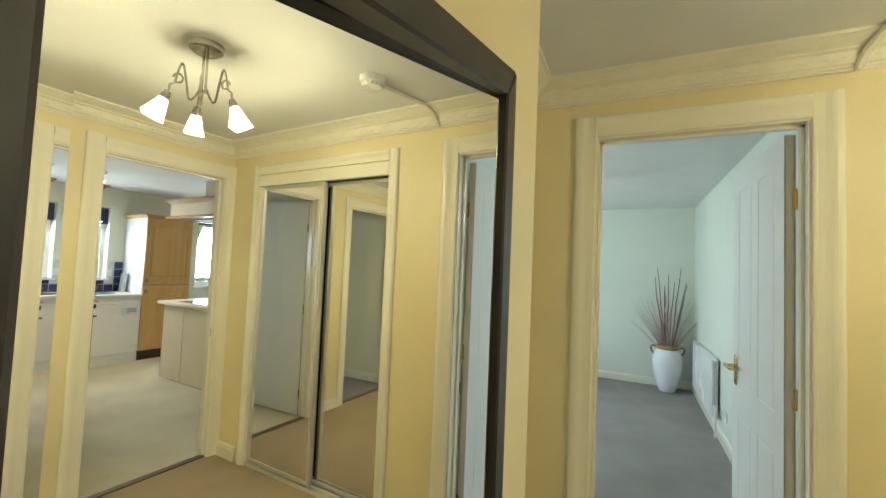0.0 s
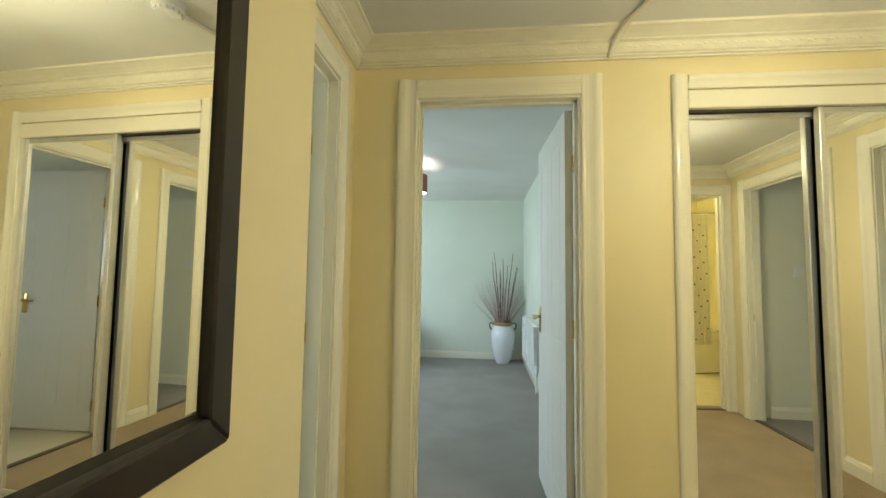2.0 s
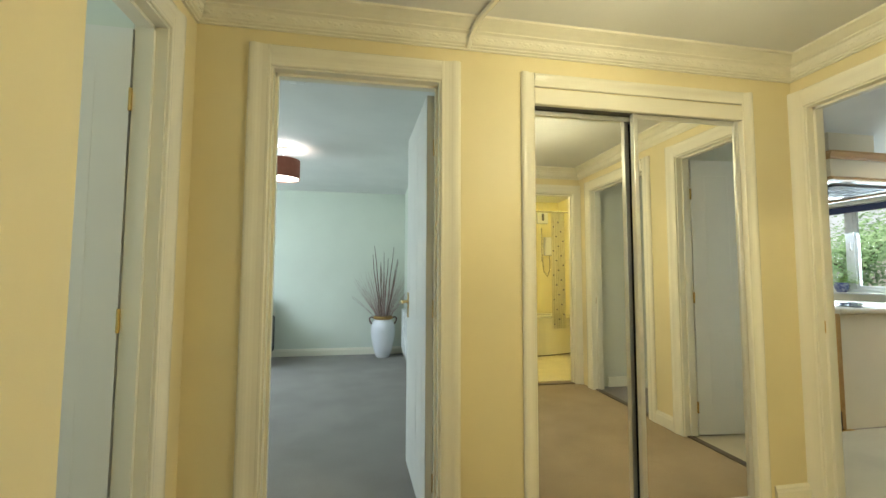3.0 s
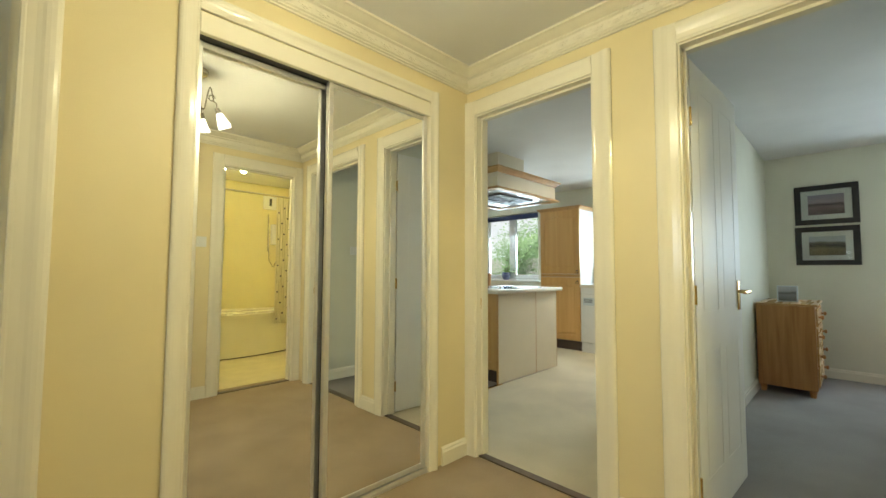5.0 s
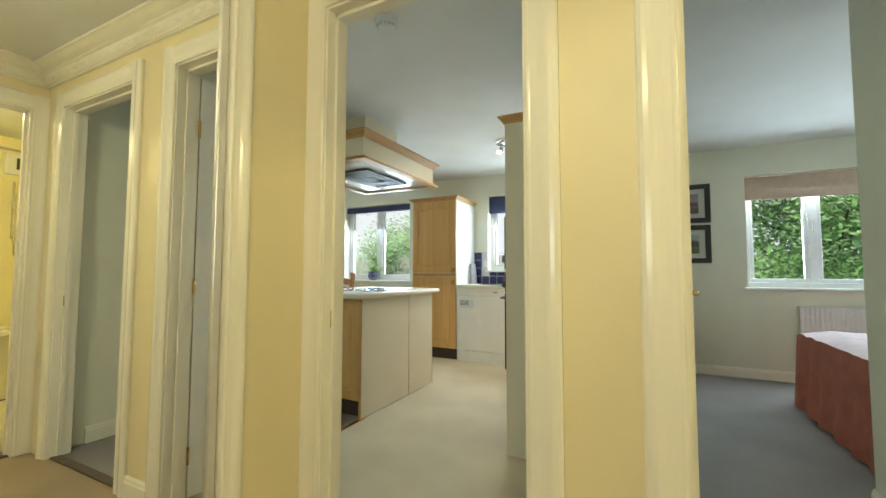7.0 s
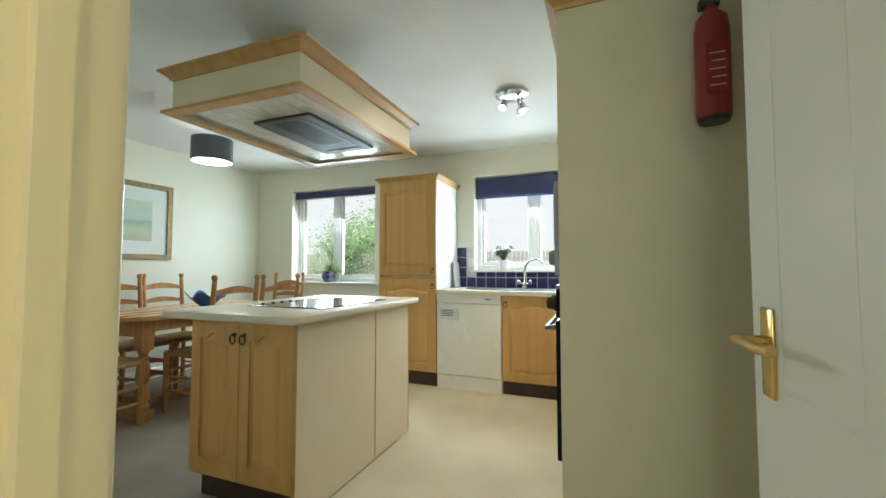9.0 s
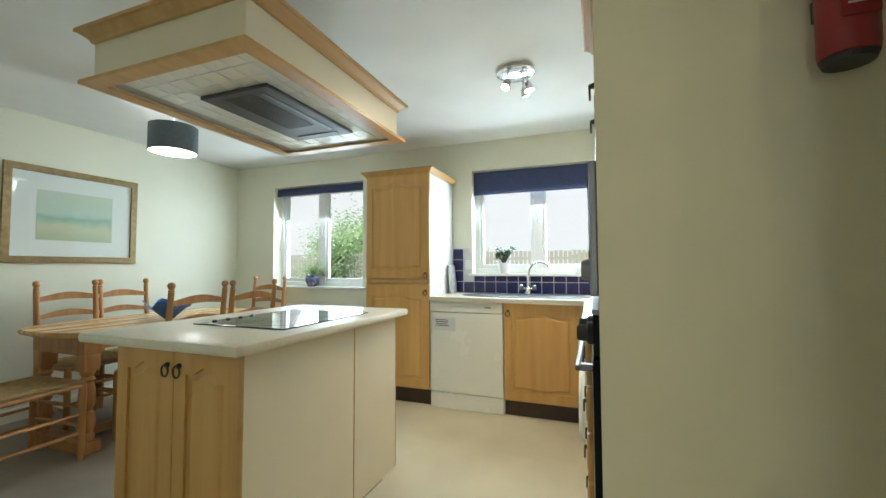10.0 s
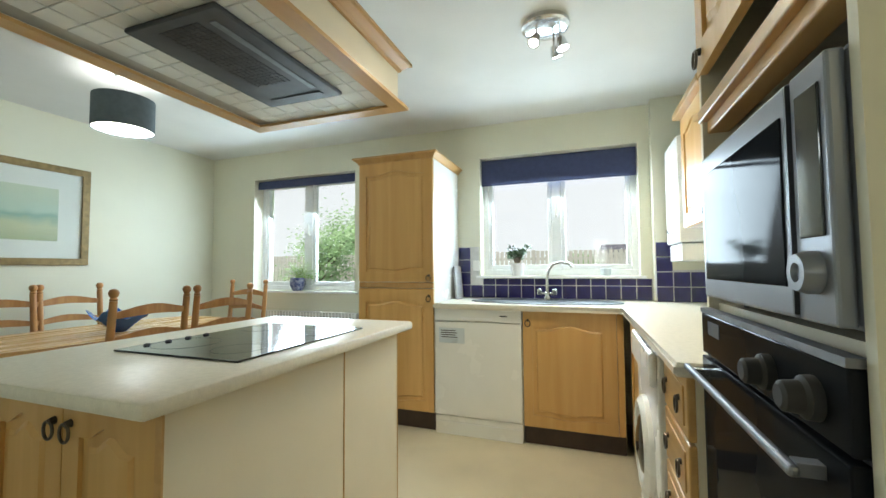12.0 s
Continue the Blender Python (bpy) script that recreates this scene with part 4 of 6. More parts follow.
def dishwasher():
    y0, y1 = 2.045, 2.655
    c = thing("dishwasher", "white freestanding dishwasher with a small pale energy label", "dishwasher", (0, 0, 0))
    part("body", B(FX + 0.03, y0, 0.012, KXF - 0.02, y1, 0.862), M_WHITE, c)
    part("door", B(FX + 0.004, y0 + 0.002, 0.13, FX + 0.030, y1 - 0.002, 0.772, bevel=0.006), M_WHITE, c)
    part("control_panel", B(FX, y0 + 0.002, 0.776, FX + 0.030, y1 - 0.002, 0.860, bevel=0.006), M_WHITE, c)
    part("handle_recess", B(FX - 0.001, 2.24, 0.782, FX + 0.008, 2.46, 0.806, bevel=0.002), M_UPVC, c, "recessed grip")
    part("kick_plate", B(FX + 0.012, y0 + 0.004, 0.0, FX + 0.028, y1 - 0.004, 0.126, bevel=0.002), M_WHITE, c)
    part("trim_line", B(FX + 0.008, y0 + 0.004, 0.084, FX + 0.013, y1 - 0.004, 0.090), M_UPVC, c)
    lb = part("energy_label", B(FX + 0.0025, 2.435, 0.625, FX + 0.0045, 2.620, 0.728), M_LABELP, c, "pale blue-white energy label")
    for k, z in enumerate((0.710, 0.695, 0.680, 0.665)):
        part("printed_line", B(FX + 0.0015, 2.50 - 0.012 * (k % 2), z - 0.003, FX + 0.0028, 2.605, z + 0.003), M_GREYP, lb)
    part("brand_mark", B(FX - 0.0008, 2.14, 0.815, FX + 0.0005, 2.19, 0.823), M_GREYP, c)


dishwasher()
sink_unit = thing("sink_unit", "beech sink base cupboard beside the dishwasher", "cupboard", (0, 0, 0))
part("plinth", B(FX + 0.05, 1.43, 0, KXF, 2.04, 0.12), M_PLINTH, sink_unit)
part("carcass", B(FX + 0.022, 1.44, 0.12, KXF - 0.001, 2.04, 0.70), M_PANEL, sink_unit)
cathedral_door(sink_unit, 1.475, 2.036, 0.125, 0.862, FX + 0.020, "x", -1, (2.005, 0.80))
part("corner_post", B(FX + 0.004, 1.435, 0.125, FX + 0.022, 1.472, 0.862), M_BEECH, sink_unit)

wt = bmesh.new()
prism(wt, [(FX - 0.028, 2.655), (KXF - 0.001, 2.655), (KXF - 0.001, 1.186), (6.249, 1.186), (6.249, KYR + 0.001), (4.262, KYR + 0.001), (4.262, 1.432), (FX - 0.05, 1.432), (FX - 0.028, 1.454)], 0.860, WT, "z")
bmesh.ops.bevel(wt, geom=[e for e in wt.edges if abs(e.verts[0].co.z - e.verts[1].co.z) < 1e-5], offset=0.010, segments=3, affect="EDGES")
single("corner_worktop", wt, M_WTOP, "L-shaped cream laminate worktop under the sink window", "worktop", smooth=True)

sink = thing("sink", "dark grey composite sink with two bowls and drainer", "sink", (6.03, 1.93, WT))
rim = bmesh.new()
lathe(rim, [(0.30, 0.0), (0.30, 0.006), (0.285, 0.009), (0.27, 0.004), (0.004, 0.0035)], 40)
bmesh.ops.scale(rim, vec=(0.72, 1.75, 1), verts=rim.verts)
part("rim", rim, M_SINK, sink, smooth=True)
# flat discs, no hollow: the dark inside the bowls is put into their colour
for y, r in ((-0.30, 0.145), (-0.02, 0.09), (0.28, 0.14)):
    bw = bmesh.new()
    lathe(bw, [(r, 0.008), (r - 0.006, 0.0105), (r - 0.012, 0.0045), (0.003, 0.0042)], 28, (0.0, y, 0))
    part("bowl", bw, M_BLACKP, sink, smooth=True)
tap = thing("mixer_tap", "chrome mixer tap with a swan neck behind the sink", "tap", (6.20, 1.92, WT))
bm = bmesh.new()
lathe(bm, [(0.028, 0.008), (0.026, 0.02), (0.018, 0.035), (0.018, 0.06), (0.012, 0.065)], 16)
part("base", bm, M_CHROME, tap, smooth=True)
part("spout", sweep(bmesh.new(), [(0, 0, 0.05), (0, 0, 0.16), (-0.01, -0.015, 0.225), (-0.03, -0.05, 0.27), (-0.05, -0.11, 0.285), (-0.06, -0.165, 0.27), (-0.065, -0.185, 0.245)], [0.011, 0.011, 0.011, 0.010, 0.010, 0.010, 0.011], 10), M_CHROME, tap, smooth=True)
for s in (-1, 1):
    bm = cyl(bmesh.new(), (0, 0, 0.045), (0, s * 0.05, 0.055), 0.010)
    lathe(bm, [(0.014, 0.03), (0.020, 0.045), (0.020, 0.070), (0.012, 0.078)], 12, (0, s * 0.055, 0.01))
    part("tap_head", bm, M_CHROME, tap, smooth=True)

# right-hand run: washing machine, drawers, tall oven housing
RY = 1.405
wm = thing("washing_machine", "white front-loading washing machine under the worktop", "washing machine", (0, 0, 0))
part("body", B(4.61, KYR + 0.02, 0.01, 5.19, RY + 0.015, 0.855, bevel=0.008), M_WHITE, wm)
part("control_panel", B(4.612, RY + 0.015, 0.735, 5.188, RY + 0.040, 0.850, bevel=0.010), M_WHITE, wm)
bm = bmesh.new()
lathe(bm, [(0.185, 0.0), (0.185, 0.018), (0.16, 0.034), (0.135, 0.030), (0.125, 0.012)], 32)
bmesh.ops.transform(bm, matrix=pose(4.90, RY + 0.015, 0.44, -90, 0, 0), verts=bm.verts)
pd = part("porthole", bm, M_WHITE, wm, smooth=True)
bm = bmesh.new()
lathe(bm, [(0.13, 0.006), (0.10, 0.030), (0.04, 0.042), (0.005, 0.044)], 28)
bmesh.ops.transform(bm, matrix=pose(4.90, RY + 0.015, 0.44, -90, 0, 0), verts=bm.verts)
part("glass", bm, M_BLACK, pd, "dark domed door glass", smooth=True)
part("kick_plate", B(4.62, RY + 0.012, 0.01, 5.18, RY + 0.019, 0.11), M_WHITE, wm)

dru = thing("drawer_unit", "beech base unit with four drawers and ring handles", "drawers", (0, 0, 0))
part("carcass", B(4.262, KYR + 0.02, 0.12, 4.598, RY - 0.022, 0.865), M_PANEL, dru)
part("plinth", B(4.262, KYR + 0.02, 0, 4.598, RY - 0.06, 0.118), M_PLINTH, dru)
for k, (z0, z1) in enumerate(((0.125, 0.345), (0.350, 0.525), (0.530, 0.695), (0.700, 0.862))):
    dr = part("drawer_front", B(4.265, RY - 0.022, z0, 4.596, RY - 0.002, z1 - 0.003, bevel=0.005), M_BEECHX, dru)
    part("raised_field", B(4.300, RY - 0.003, z0 + 0.028, 4.561, RY + 0.002, z1 - 0.030, bevel=0.003), M_BEECHX, dr)
    for x in (4.34, 4.52):
        part("ring_handle", ring_pull(bmesh.new(), (x, RY - 0.002, (z0 + z1) / 2 + 0.01), (0, 1, 0)), M_PEWTER, dr, smooth=True)

cb = thing("corner_base_unit", "beech base cupboard beside the washing machine", "cupboard", (0, 0, 0))
part("carcass", B(5.20, KYR + 0.02, 0.12, 5.70, RY - 0.022, 0.855), M_PANEL, cb)
part("plinth", B(5.20, KYR + 0.02, 0, 5.70, RY - 0.06, 0.118), M_PLINTH, cb)
cathedral_door(cb, 5.205, 5.695, 0.125, 0.852, RY - 0.022, "y", 1, (5.25, 0.79))

H0, H1, HY = 3.626, 4.258, 1.355
hs = thing("oven_housing", "tall cream and beech housing for oven and microwave", "cupboard", (0, 0, 0))
part("end_panel", B(H0, KYR + 0.002, 0.0, H0 + 0.018, HY + 0.002, 1.965), M_PANELSHADED, hs, "plain cream end panel")
part("end_panel", B(H1 - 0.018, KYR + 0.002, 0.0, H1, HY - 0.002, 1.965), M_PANEL, hs)
part("back_panel", B(H0 + 0.018, KYR + 0.002, 0.1, H1 - 0.018, KYR + 0.012, 1.965), M_PANEL, hs)
for z in (0.12, 0.46, 1.035, 1.53, 1.945):
    part("shelf", B(H0 + 0.018, KYR + 0.012, z, H1 - 0.018, HY - 0.022, z + 0.018), M_PANEL, hs)
part("plinth", B(H0 + 0.02, KYR + 0.02, 0, H1 - 0.02, HY - 0.05, 0.118), M_PLINTH, hs)
cathedral_door(hs, H0 + 0.003, H1 - 0.003, 0.125, 0.455, HY - 0.020, "y", 1, (H1 - 0.06, 0.42), arch=False, foot=False, name="lower_door")
part("light_rail", B(H0 + 0.002, HY - 0.040, 1.500, H1 - 0.002, HY + 0.004, 1.532, bevel=0.004), M_BEECHX, hs, "beech rail")
part("light_rail", B(H0 + 0.002, HY - 0.060, 1.470, H1 - 0.002, HY - 0.012, 1.500, bevel=0.004), M_BEECHX, hs, "beech rail")
ov = (H0 + H1) / 2
cathedral_door(hs, H0 + 0.003, ov - 0.002, 1.62, 1.945, HY - 0.018, "y", 1, (ov - 0.035, 1.67), name="upper_door")
cathedral_door(hs, ov + 0.002, H1 - 0.003, 1.62, 1.945, HY - 0.018, "y", 1, (H1 - 0.04, 1.67), name="upper_door")
bm = bmesh.new()
prof = [(0, 1.945), (0.008, 1.945), (0.012, 1.955), (0.030, 1.974), (0.036, 1.976), (0.036, 1.988), (0, 1.988)]
loops = [[bm.verts.new(p) for p in ((H0 - u, KYR + 0.003, z), (H0 - u, HY + u, z), (H1 + u, HY + u, z), (H1 + u, KYR + 0.003, z))] for u, z in prof]
for a, b in zip(loops, loops[1:]):
    for j in range(3):
        bm.faces.new((a[j], a[j + 1], b[j + 1], b[j]))
bm.faces.new(loops[-1])
part("cornice", bm, M_BEECHX, hs, "beech cornice")

oven = thing("oven", "black glass built-in electric oven with steel rail handle", "oven", (0, 0, 0))
part("body", B(H0 + 0.03, KYR + 0.05, 0.480, H1 - 0.03, HY - 0.004, 1.030), M_BLACKP, oven)
part("control_panel", B(H0 + 0.022, HY - 0.004, 0.935, H1 - 0.022, HY + 0.016, 1.030, bevel=0.003), M_DOORGLASS, oven, "black control panel")
od = part("door", B(H0 + 0.022, HY - 0.004, 0.482, H1 - 0.022, HY + 0.018, 0.928, bevel=0.003), M_DOORGLASS, oven, "black glass oven door")
part("rail_handle", box(B(H0 + 0.06, HY + 0.045, 0.891, H1 - 0.02, HY + 0.059, 0.905, bevel=0.005), H0 + 0.07, HY + 0.018, 0.890, H0 + 0.09, HY + 0.046, 0.906), M_STEELD, od, "brushed steel rail handle")
part("bracket", B(H1 - 0.09, HY + 0.018, 0.890, H1 - 0.07, HY + 0.046, 0.906), M_CHROME, od)
part("trim", B(H0 + 0.022, HY - 0.003, 1.031, H1 - 0.022, HY + 0.018, 1.042), M_STEELD, oven)
for x in (3.72, 3.85):
    kb = bmesh.new()
    lathe(kb, [(0.028, 0), (0.027, 0.012), (0.021, 0.016), (0.019, 0.034), (0.014, 0.038)], 20)
    bmesh.ops.transform(kb, matrix=pose(x, HY + 0.016, 0.978, -90, 0, 0), verts=kb.verts)
    part("knob", kb, M_DARKIN, oven, smooth=True)
part("clock_display", B(4.10, HY + 0.0155, 0.985, 4.18, HY + 0.0175, 1.015), M_GREYP, oven)

mw = thing("microwave", "silver-white microwave with dark mirrored door on the housing shelf", "microwave", (0, 0, 0))
m0, m1, mz0, mz1 = 3.648, 4.175, 1.068, 1.390
part("body", B(m0, KYR + 0.12, mz0, m1, HY + 0.000, mz1, bevel=0.008), M_SILVER, mw)
dr = part("door", B(m0 + 0.096, HY + 0.001, mz0 + 0.004, m1 - 0.004, HY + 0.022, mz1 - 0.004, bevel=0.006), M_SILVER, mw)
part("door_window", B(m0 + 0.112, HY + 0.020, mz0 + 0.045, m1 - 0.030, HY + 0.0245, mz1 - 0.045, bevel=0.002), M_DOORGLASS, dr, "mirror-dark door window")
pn = part("control_panel", B(m0 + 0.004, HY + 0.001, mz0 + 0.004, m0 + 0.091, HY + 0.020, mz1 - 0.004, bevel=0.004), M_SILVER, mw)
part("display", B(m0 + 0.018, HY + 0.019, mz1 - 0.215, m0 + 0.074, HY + 0.0225, mz1 - 0.035, bevel=0.002), M_BLACK, pn)
kb = bmesh.new()
lathe(kb, [(0.026, 0), (0.026, 0.010), (0.022, 0.020), (0.012, 0.020), (0.010, 0.014), (0.002, 0.014)], 24)
bmesh.ops.transform(kb, matrix=pose(m0 + 0.046, HY + 0.020, mz0 + 0.065, -90, 0, 0), verts=kb.verts)
part("dial", kb, M_SILVER, pn, smooth=True)
part("dark_strip", B(m0 + 0.092, HY + 0.002, mz0 + 0.01, m0 + 0.095, HY + 0.024, mz1 - 0.01), M_GREYP, mw)
for x, y in ((m0 + 0.05, KYR + 0.18), (m1 - 0.05, KYR + 0.18), (m0 + 0.05, HY - 0.05), (m1 - 0.05, HY - 0.05)):
    part("foot", cyl(bmesh.new(), (x, y, 1.053), (x, y, mz0 + 0.003), 0.012), M_BLACKP, mw)

wu = thing("wall_unit", "beech wall cupboard with cornice over the worktop", "cupboard", (0, 0, 0))
part("carcass", B(5.20, KYR + 0.002, 1.36, 5.72, 1.085, 1.99), M_WHITE, wu)
cathedral_door(wu, 5.202, 5.718, 1.362, 1.988, 1.086, "y", 1, (5.25, 1.42))
part("cornice", B(5.18, KYR + 0.002, 1.992, 5.74, 1.145, 2.03, bevel=0.008), M_BEECHX, wu, "beech cornice")
boiler = thing("boiler", "white wall-mounted boiler with a small chrome tap", "boiler", (0, 0, 0))
part("case", B(5.80, KYR + 0.002, 1.285, 6.20, 1.115, 1.93, bevel=0.012), M_WHITE, boiler)
part("control_flap", B(5.82, KYR + 0.03, 1.175, 6.18, 1.10, 1.280, bevel=0.006), M_WHITE, boiler)
part("tap", sweep(bmesh.new(), [(5.95, 1.113, 1.35), (5.95, 1.145, 1.355), (5.93, 1.155, 1.365)], 0.007), M_CHROME, boiler, smooth=True)

# blue splash-back tiles, each its own piece
def tile_mesh(w, h, t, axis):
    bm = bmesh.new()
    if axis == "x":
        box(bm, 0, 0, 0, t, w, h, 0.0025)
    elif axis == "z":
        box(bm, 0, 0, 0, w, h, t, 0.0015)
    return bm


spl = thing("splashback", "cobalt blue glazed square tiles with white grout", "splashback", (KXF, 0, 0), kind="structure")
part("grout_bed", box(B(-0.006, 1.187, WT + 0.001, -0.0005, 2.658, 1.054), -0.006, 2.48, 1.054, -0.0005, 2.658, 1.318), M_GROUT, spl)
TS = 0.1045
tile_me = mesh_of("tile", tile_mesh(TS - 0.006, TS - 0.006, 0.006, "x"), M_TILE)
for r in range(4):
    for k in range(14):
        y = 2.655 - (k + 1) * TS
        z = WT + 0.003 + r * TS
        if y < 1.19 or (r == 1 and y < 2.47) or (r > 1 and y < 2.47):
            continue
        t = new("tile", tile_me)
        t.parent, t.location = spl, (-0.011, y + 0.003, z)
half = mesh_of("tile", tile_mesh(TS - 0.006, 0.050, 0.006, "x"), M_TILE)
for k in range(2, 14):
    y = 2.655 - (k + 1) * TS
    if y > 1.19:
        t = new("tile", half)
        t.parent, t.location = spl, (-0.011, y + 0.003, WT + 0.003 + TS)
spl2 = thing("splashback_corner", "cobalt blue glazed tiles on the boxed corner", "splashback", (6.25, 0, 0), kind="structure")
part("grout_bed", B(-0.006, KYR + 0.002, WT + 0.001, -0.0005, 1.186, 1.118), M_GROUT, spl2)
for r in range(2):
    for k in range(3):
        t = new("tile", tile_me)
        t.parent, t.location = spl2, (-0.011, 1.183 - (k + 1) * TS, WT + 0.003 + r * TS)
for r in range(2, 4):
    t = new("tile", tile_me)
    t.parent, t.location = spl2, (-0.011, 1.183 - TS, WT + 0.003 + r * TS)

# white tiles under the canopy
wt_me = mesh_of("tile", tile_mesh(0.0825, 0.0825, 0.006, "z"), M_WTILE)
for i in range(13):
    for j in range(10):
        x, y = hx0 + 0.022 + i * 0.0865, hy0 + 0.012 + j * 0.0865
        if x + 0.0825 > hx1 - 0.012 or y + 0.0825 > hy1 - 0.012 or (x > fanx[0] and x + 0.0825 < fanx[1] and y > fany[0] and y + 0.0825 < fany[1]):
            continue
        t = new("tile", wt_me)
        t.parent, t.location = hood, (x, y, hz0 - 0.0005)


# ---------------------------------------------------------------- windows
def window(name, label, y0, y1, z0, z1, mullions, blind, blind_z, outer_x=6.47, board=0.03):
    c = thing(name, label, "window", (0, 0, 0), kind="structure")
    f, d = 0.048, 0.06
    fr = bmesh.new()
    box(fr, outer_x, y0, z0, outer_x + d, y1, z0 + f, 0.004)
    box(fr, outer_x, y0, z1 - f, outer_x + d, y1, z1, 0.004)
    for a in (y0, y1 - f):
        box(fr, outer_x, a, z0 + f, outer_x + d, a + f, z1 - f, 0.004)
    for m in mullions:
        box(fr, outer_x, m - 0.035, z0 + f, outer_x + d, m + 0.035, z1 - f, 0.004)
    part("window_frame", fr, M_UPVC, c, "white plastic frame")
    edges = [y0 + f] + [e for m in sorted(mullions) for e in (m - 0.035, m + 0.035)] + [y1 - f]
    for k in range(0, len(edges), 2):
        a, b = edges[k], edges[k + 1]
        s = bmesh.new()
        for u0, u1, v0, v1 in ((a, b, z0 + f, z0 + f + 0.04), (a, b, z1 - f - 0.04, z1 - f), (a, a + 0.035, z0 + f + 0.04, z1 - f - 0.04), (b - 0.035, b, z0 + f + 0.04, z1 - f - 0.04)):
            box(s, outer_x + 0.008, u0 + 0.001, v0 + 0.001, outer_x + 0.05, u1 - 0.001, v1 - 0.001, 0.004)
        sa = part("sash", s, M_UPVC, c, "white plastic sash")
        pane = part("pane", B(outer_x + 0.026, a + 0.030, z0 + f + 0.035, outer_x + 0.032, b - 0.030, z1 - f - 0.035), M_GLASS, sa, "clear double-glazed pane")
        pane.visible_shadow = False
    for m in mullions:
        part("casement_handle", sweep(bmesh.new(), [(outer_x - 0.004, m, (z0 + z1) / 2 - 0.02), (outer_x - 0.024, m, (z0 + z1) / 2), (outer_x - 0.026, m, (z0 + z1) / 2 + 0.09)], 0.009), M_ALU, c, smooth=True)
    part("window_sill", B(KXF - board, y0 - 0.03, z0 - 0.022, outer_x, y1 + 0.03, z0 - 0.0005, bevel=0.004), M_UPVC, c, "white sill board")
    rv = bmesh.new()
    box(rv, KXF + 0.001, y0 + 0.0005, z0, outer_x, y0 + 0.004, z1)
    box(rv, KXF + 0.001, y1 - 0.004, z0, outer_x, y1 - 0.0005, z1)
    box(rv, KXF + 0.001, y0 + 0.004, z1 - 0.004, outer_x, y1 - 0.004, z1 - 0.0005)
    part("reveal_lining", rv, M_TRIM, c, "white painted reveal")
    return c


window("window_1", "white casement window with a plant on its sill", WIN1[0], WIN1[1], WIN1[2], WIN1[3], [4.277], None, 0)
window("window_2", "white casement window over the kitchen sink", WIN2[0], WIN2[1], WIN2[2], WIN2[3], [1.86], None, 0)
window("window_3", "white bedroom window with garden outside", WINB[0], WINB[1], WINB[2], WINB[3], [-0.865, -1.49], None, 0)


def roller_blind(label, y0, y1, ztop, zbot, material, x=6.415):
    c = thing("roller_blind", label, "blind", (x, (y0 + y1) / 2, zbot))
    h = (y1 - y0) / 2
    part("tube", cyl(bmesh.new(), (0, -h, ztop - zbot - 0.026), (0, h, ztop - zbot - 0.026), 0.020, n=18), material, c, smooth=True)
    bm = bmesh.new()
    n = 24
    for k in range(n):
        a, b = -h + 2 * h * k / n, -h + 2 * h * (k + 1) / n
        o0, o1 = 0.0025 * math.sin(k * 0.9), 0.0025 * math.sin((k + 1) * 0.9)
        vs = [bm.verts.new(p) for p in ((-0.021 + o0, a, 0.01), (-0.021 + o1, b, 0.01), (-0.019, b, ztop - zbot - 0.028), (-0.019, a, ztop - zbot - 0.028))]
        bm.faces.new(vs)
    bmesh.ops.remove_doubles(bm, verts=bm.verts, dist=0.0002)
    bmesh.ops.solidify(bm, geom=list(bm.faces), thickness=0.0012)
    part("cloth", bm, material, c, smooth=True)
    part("bottom_bar", B(-0.026, -h, 0, -0.016, h, 0.016, bevel=0.003), material, c)


roller_blind("navy roller blind drawn a little way down", WIN1[0] + 0.01, WIN1[1] - 0.01, WIN1[3] - 0.006, 1.977, M_NAVY)
roller_blind("navy roller blind drawn a quarter down over the sink", WIN2[0] + 0.01, WIN2[1] - 0.01, WIN2[3] - 0.006, 1.830, M_NAVY)
roller_blind("beige roller blind at the bedroom window", WINB[0] + 0.01, WINB[1] - 0.01, WINB[3] - 0.006, 1.792, M_BEIGE)


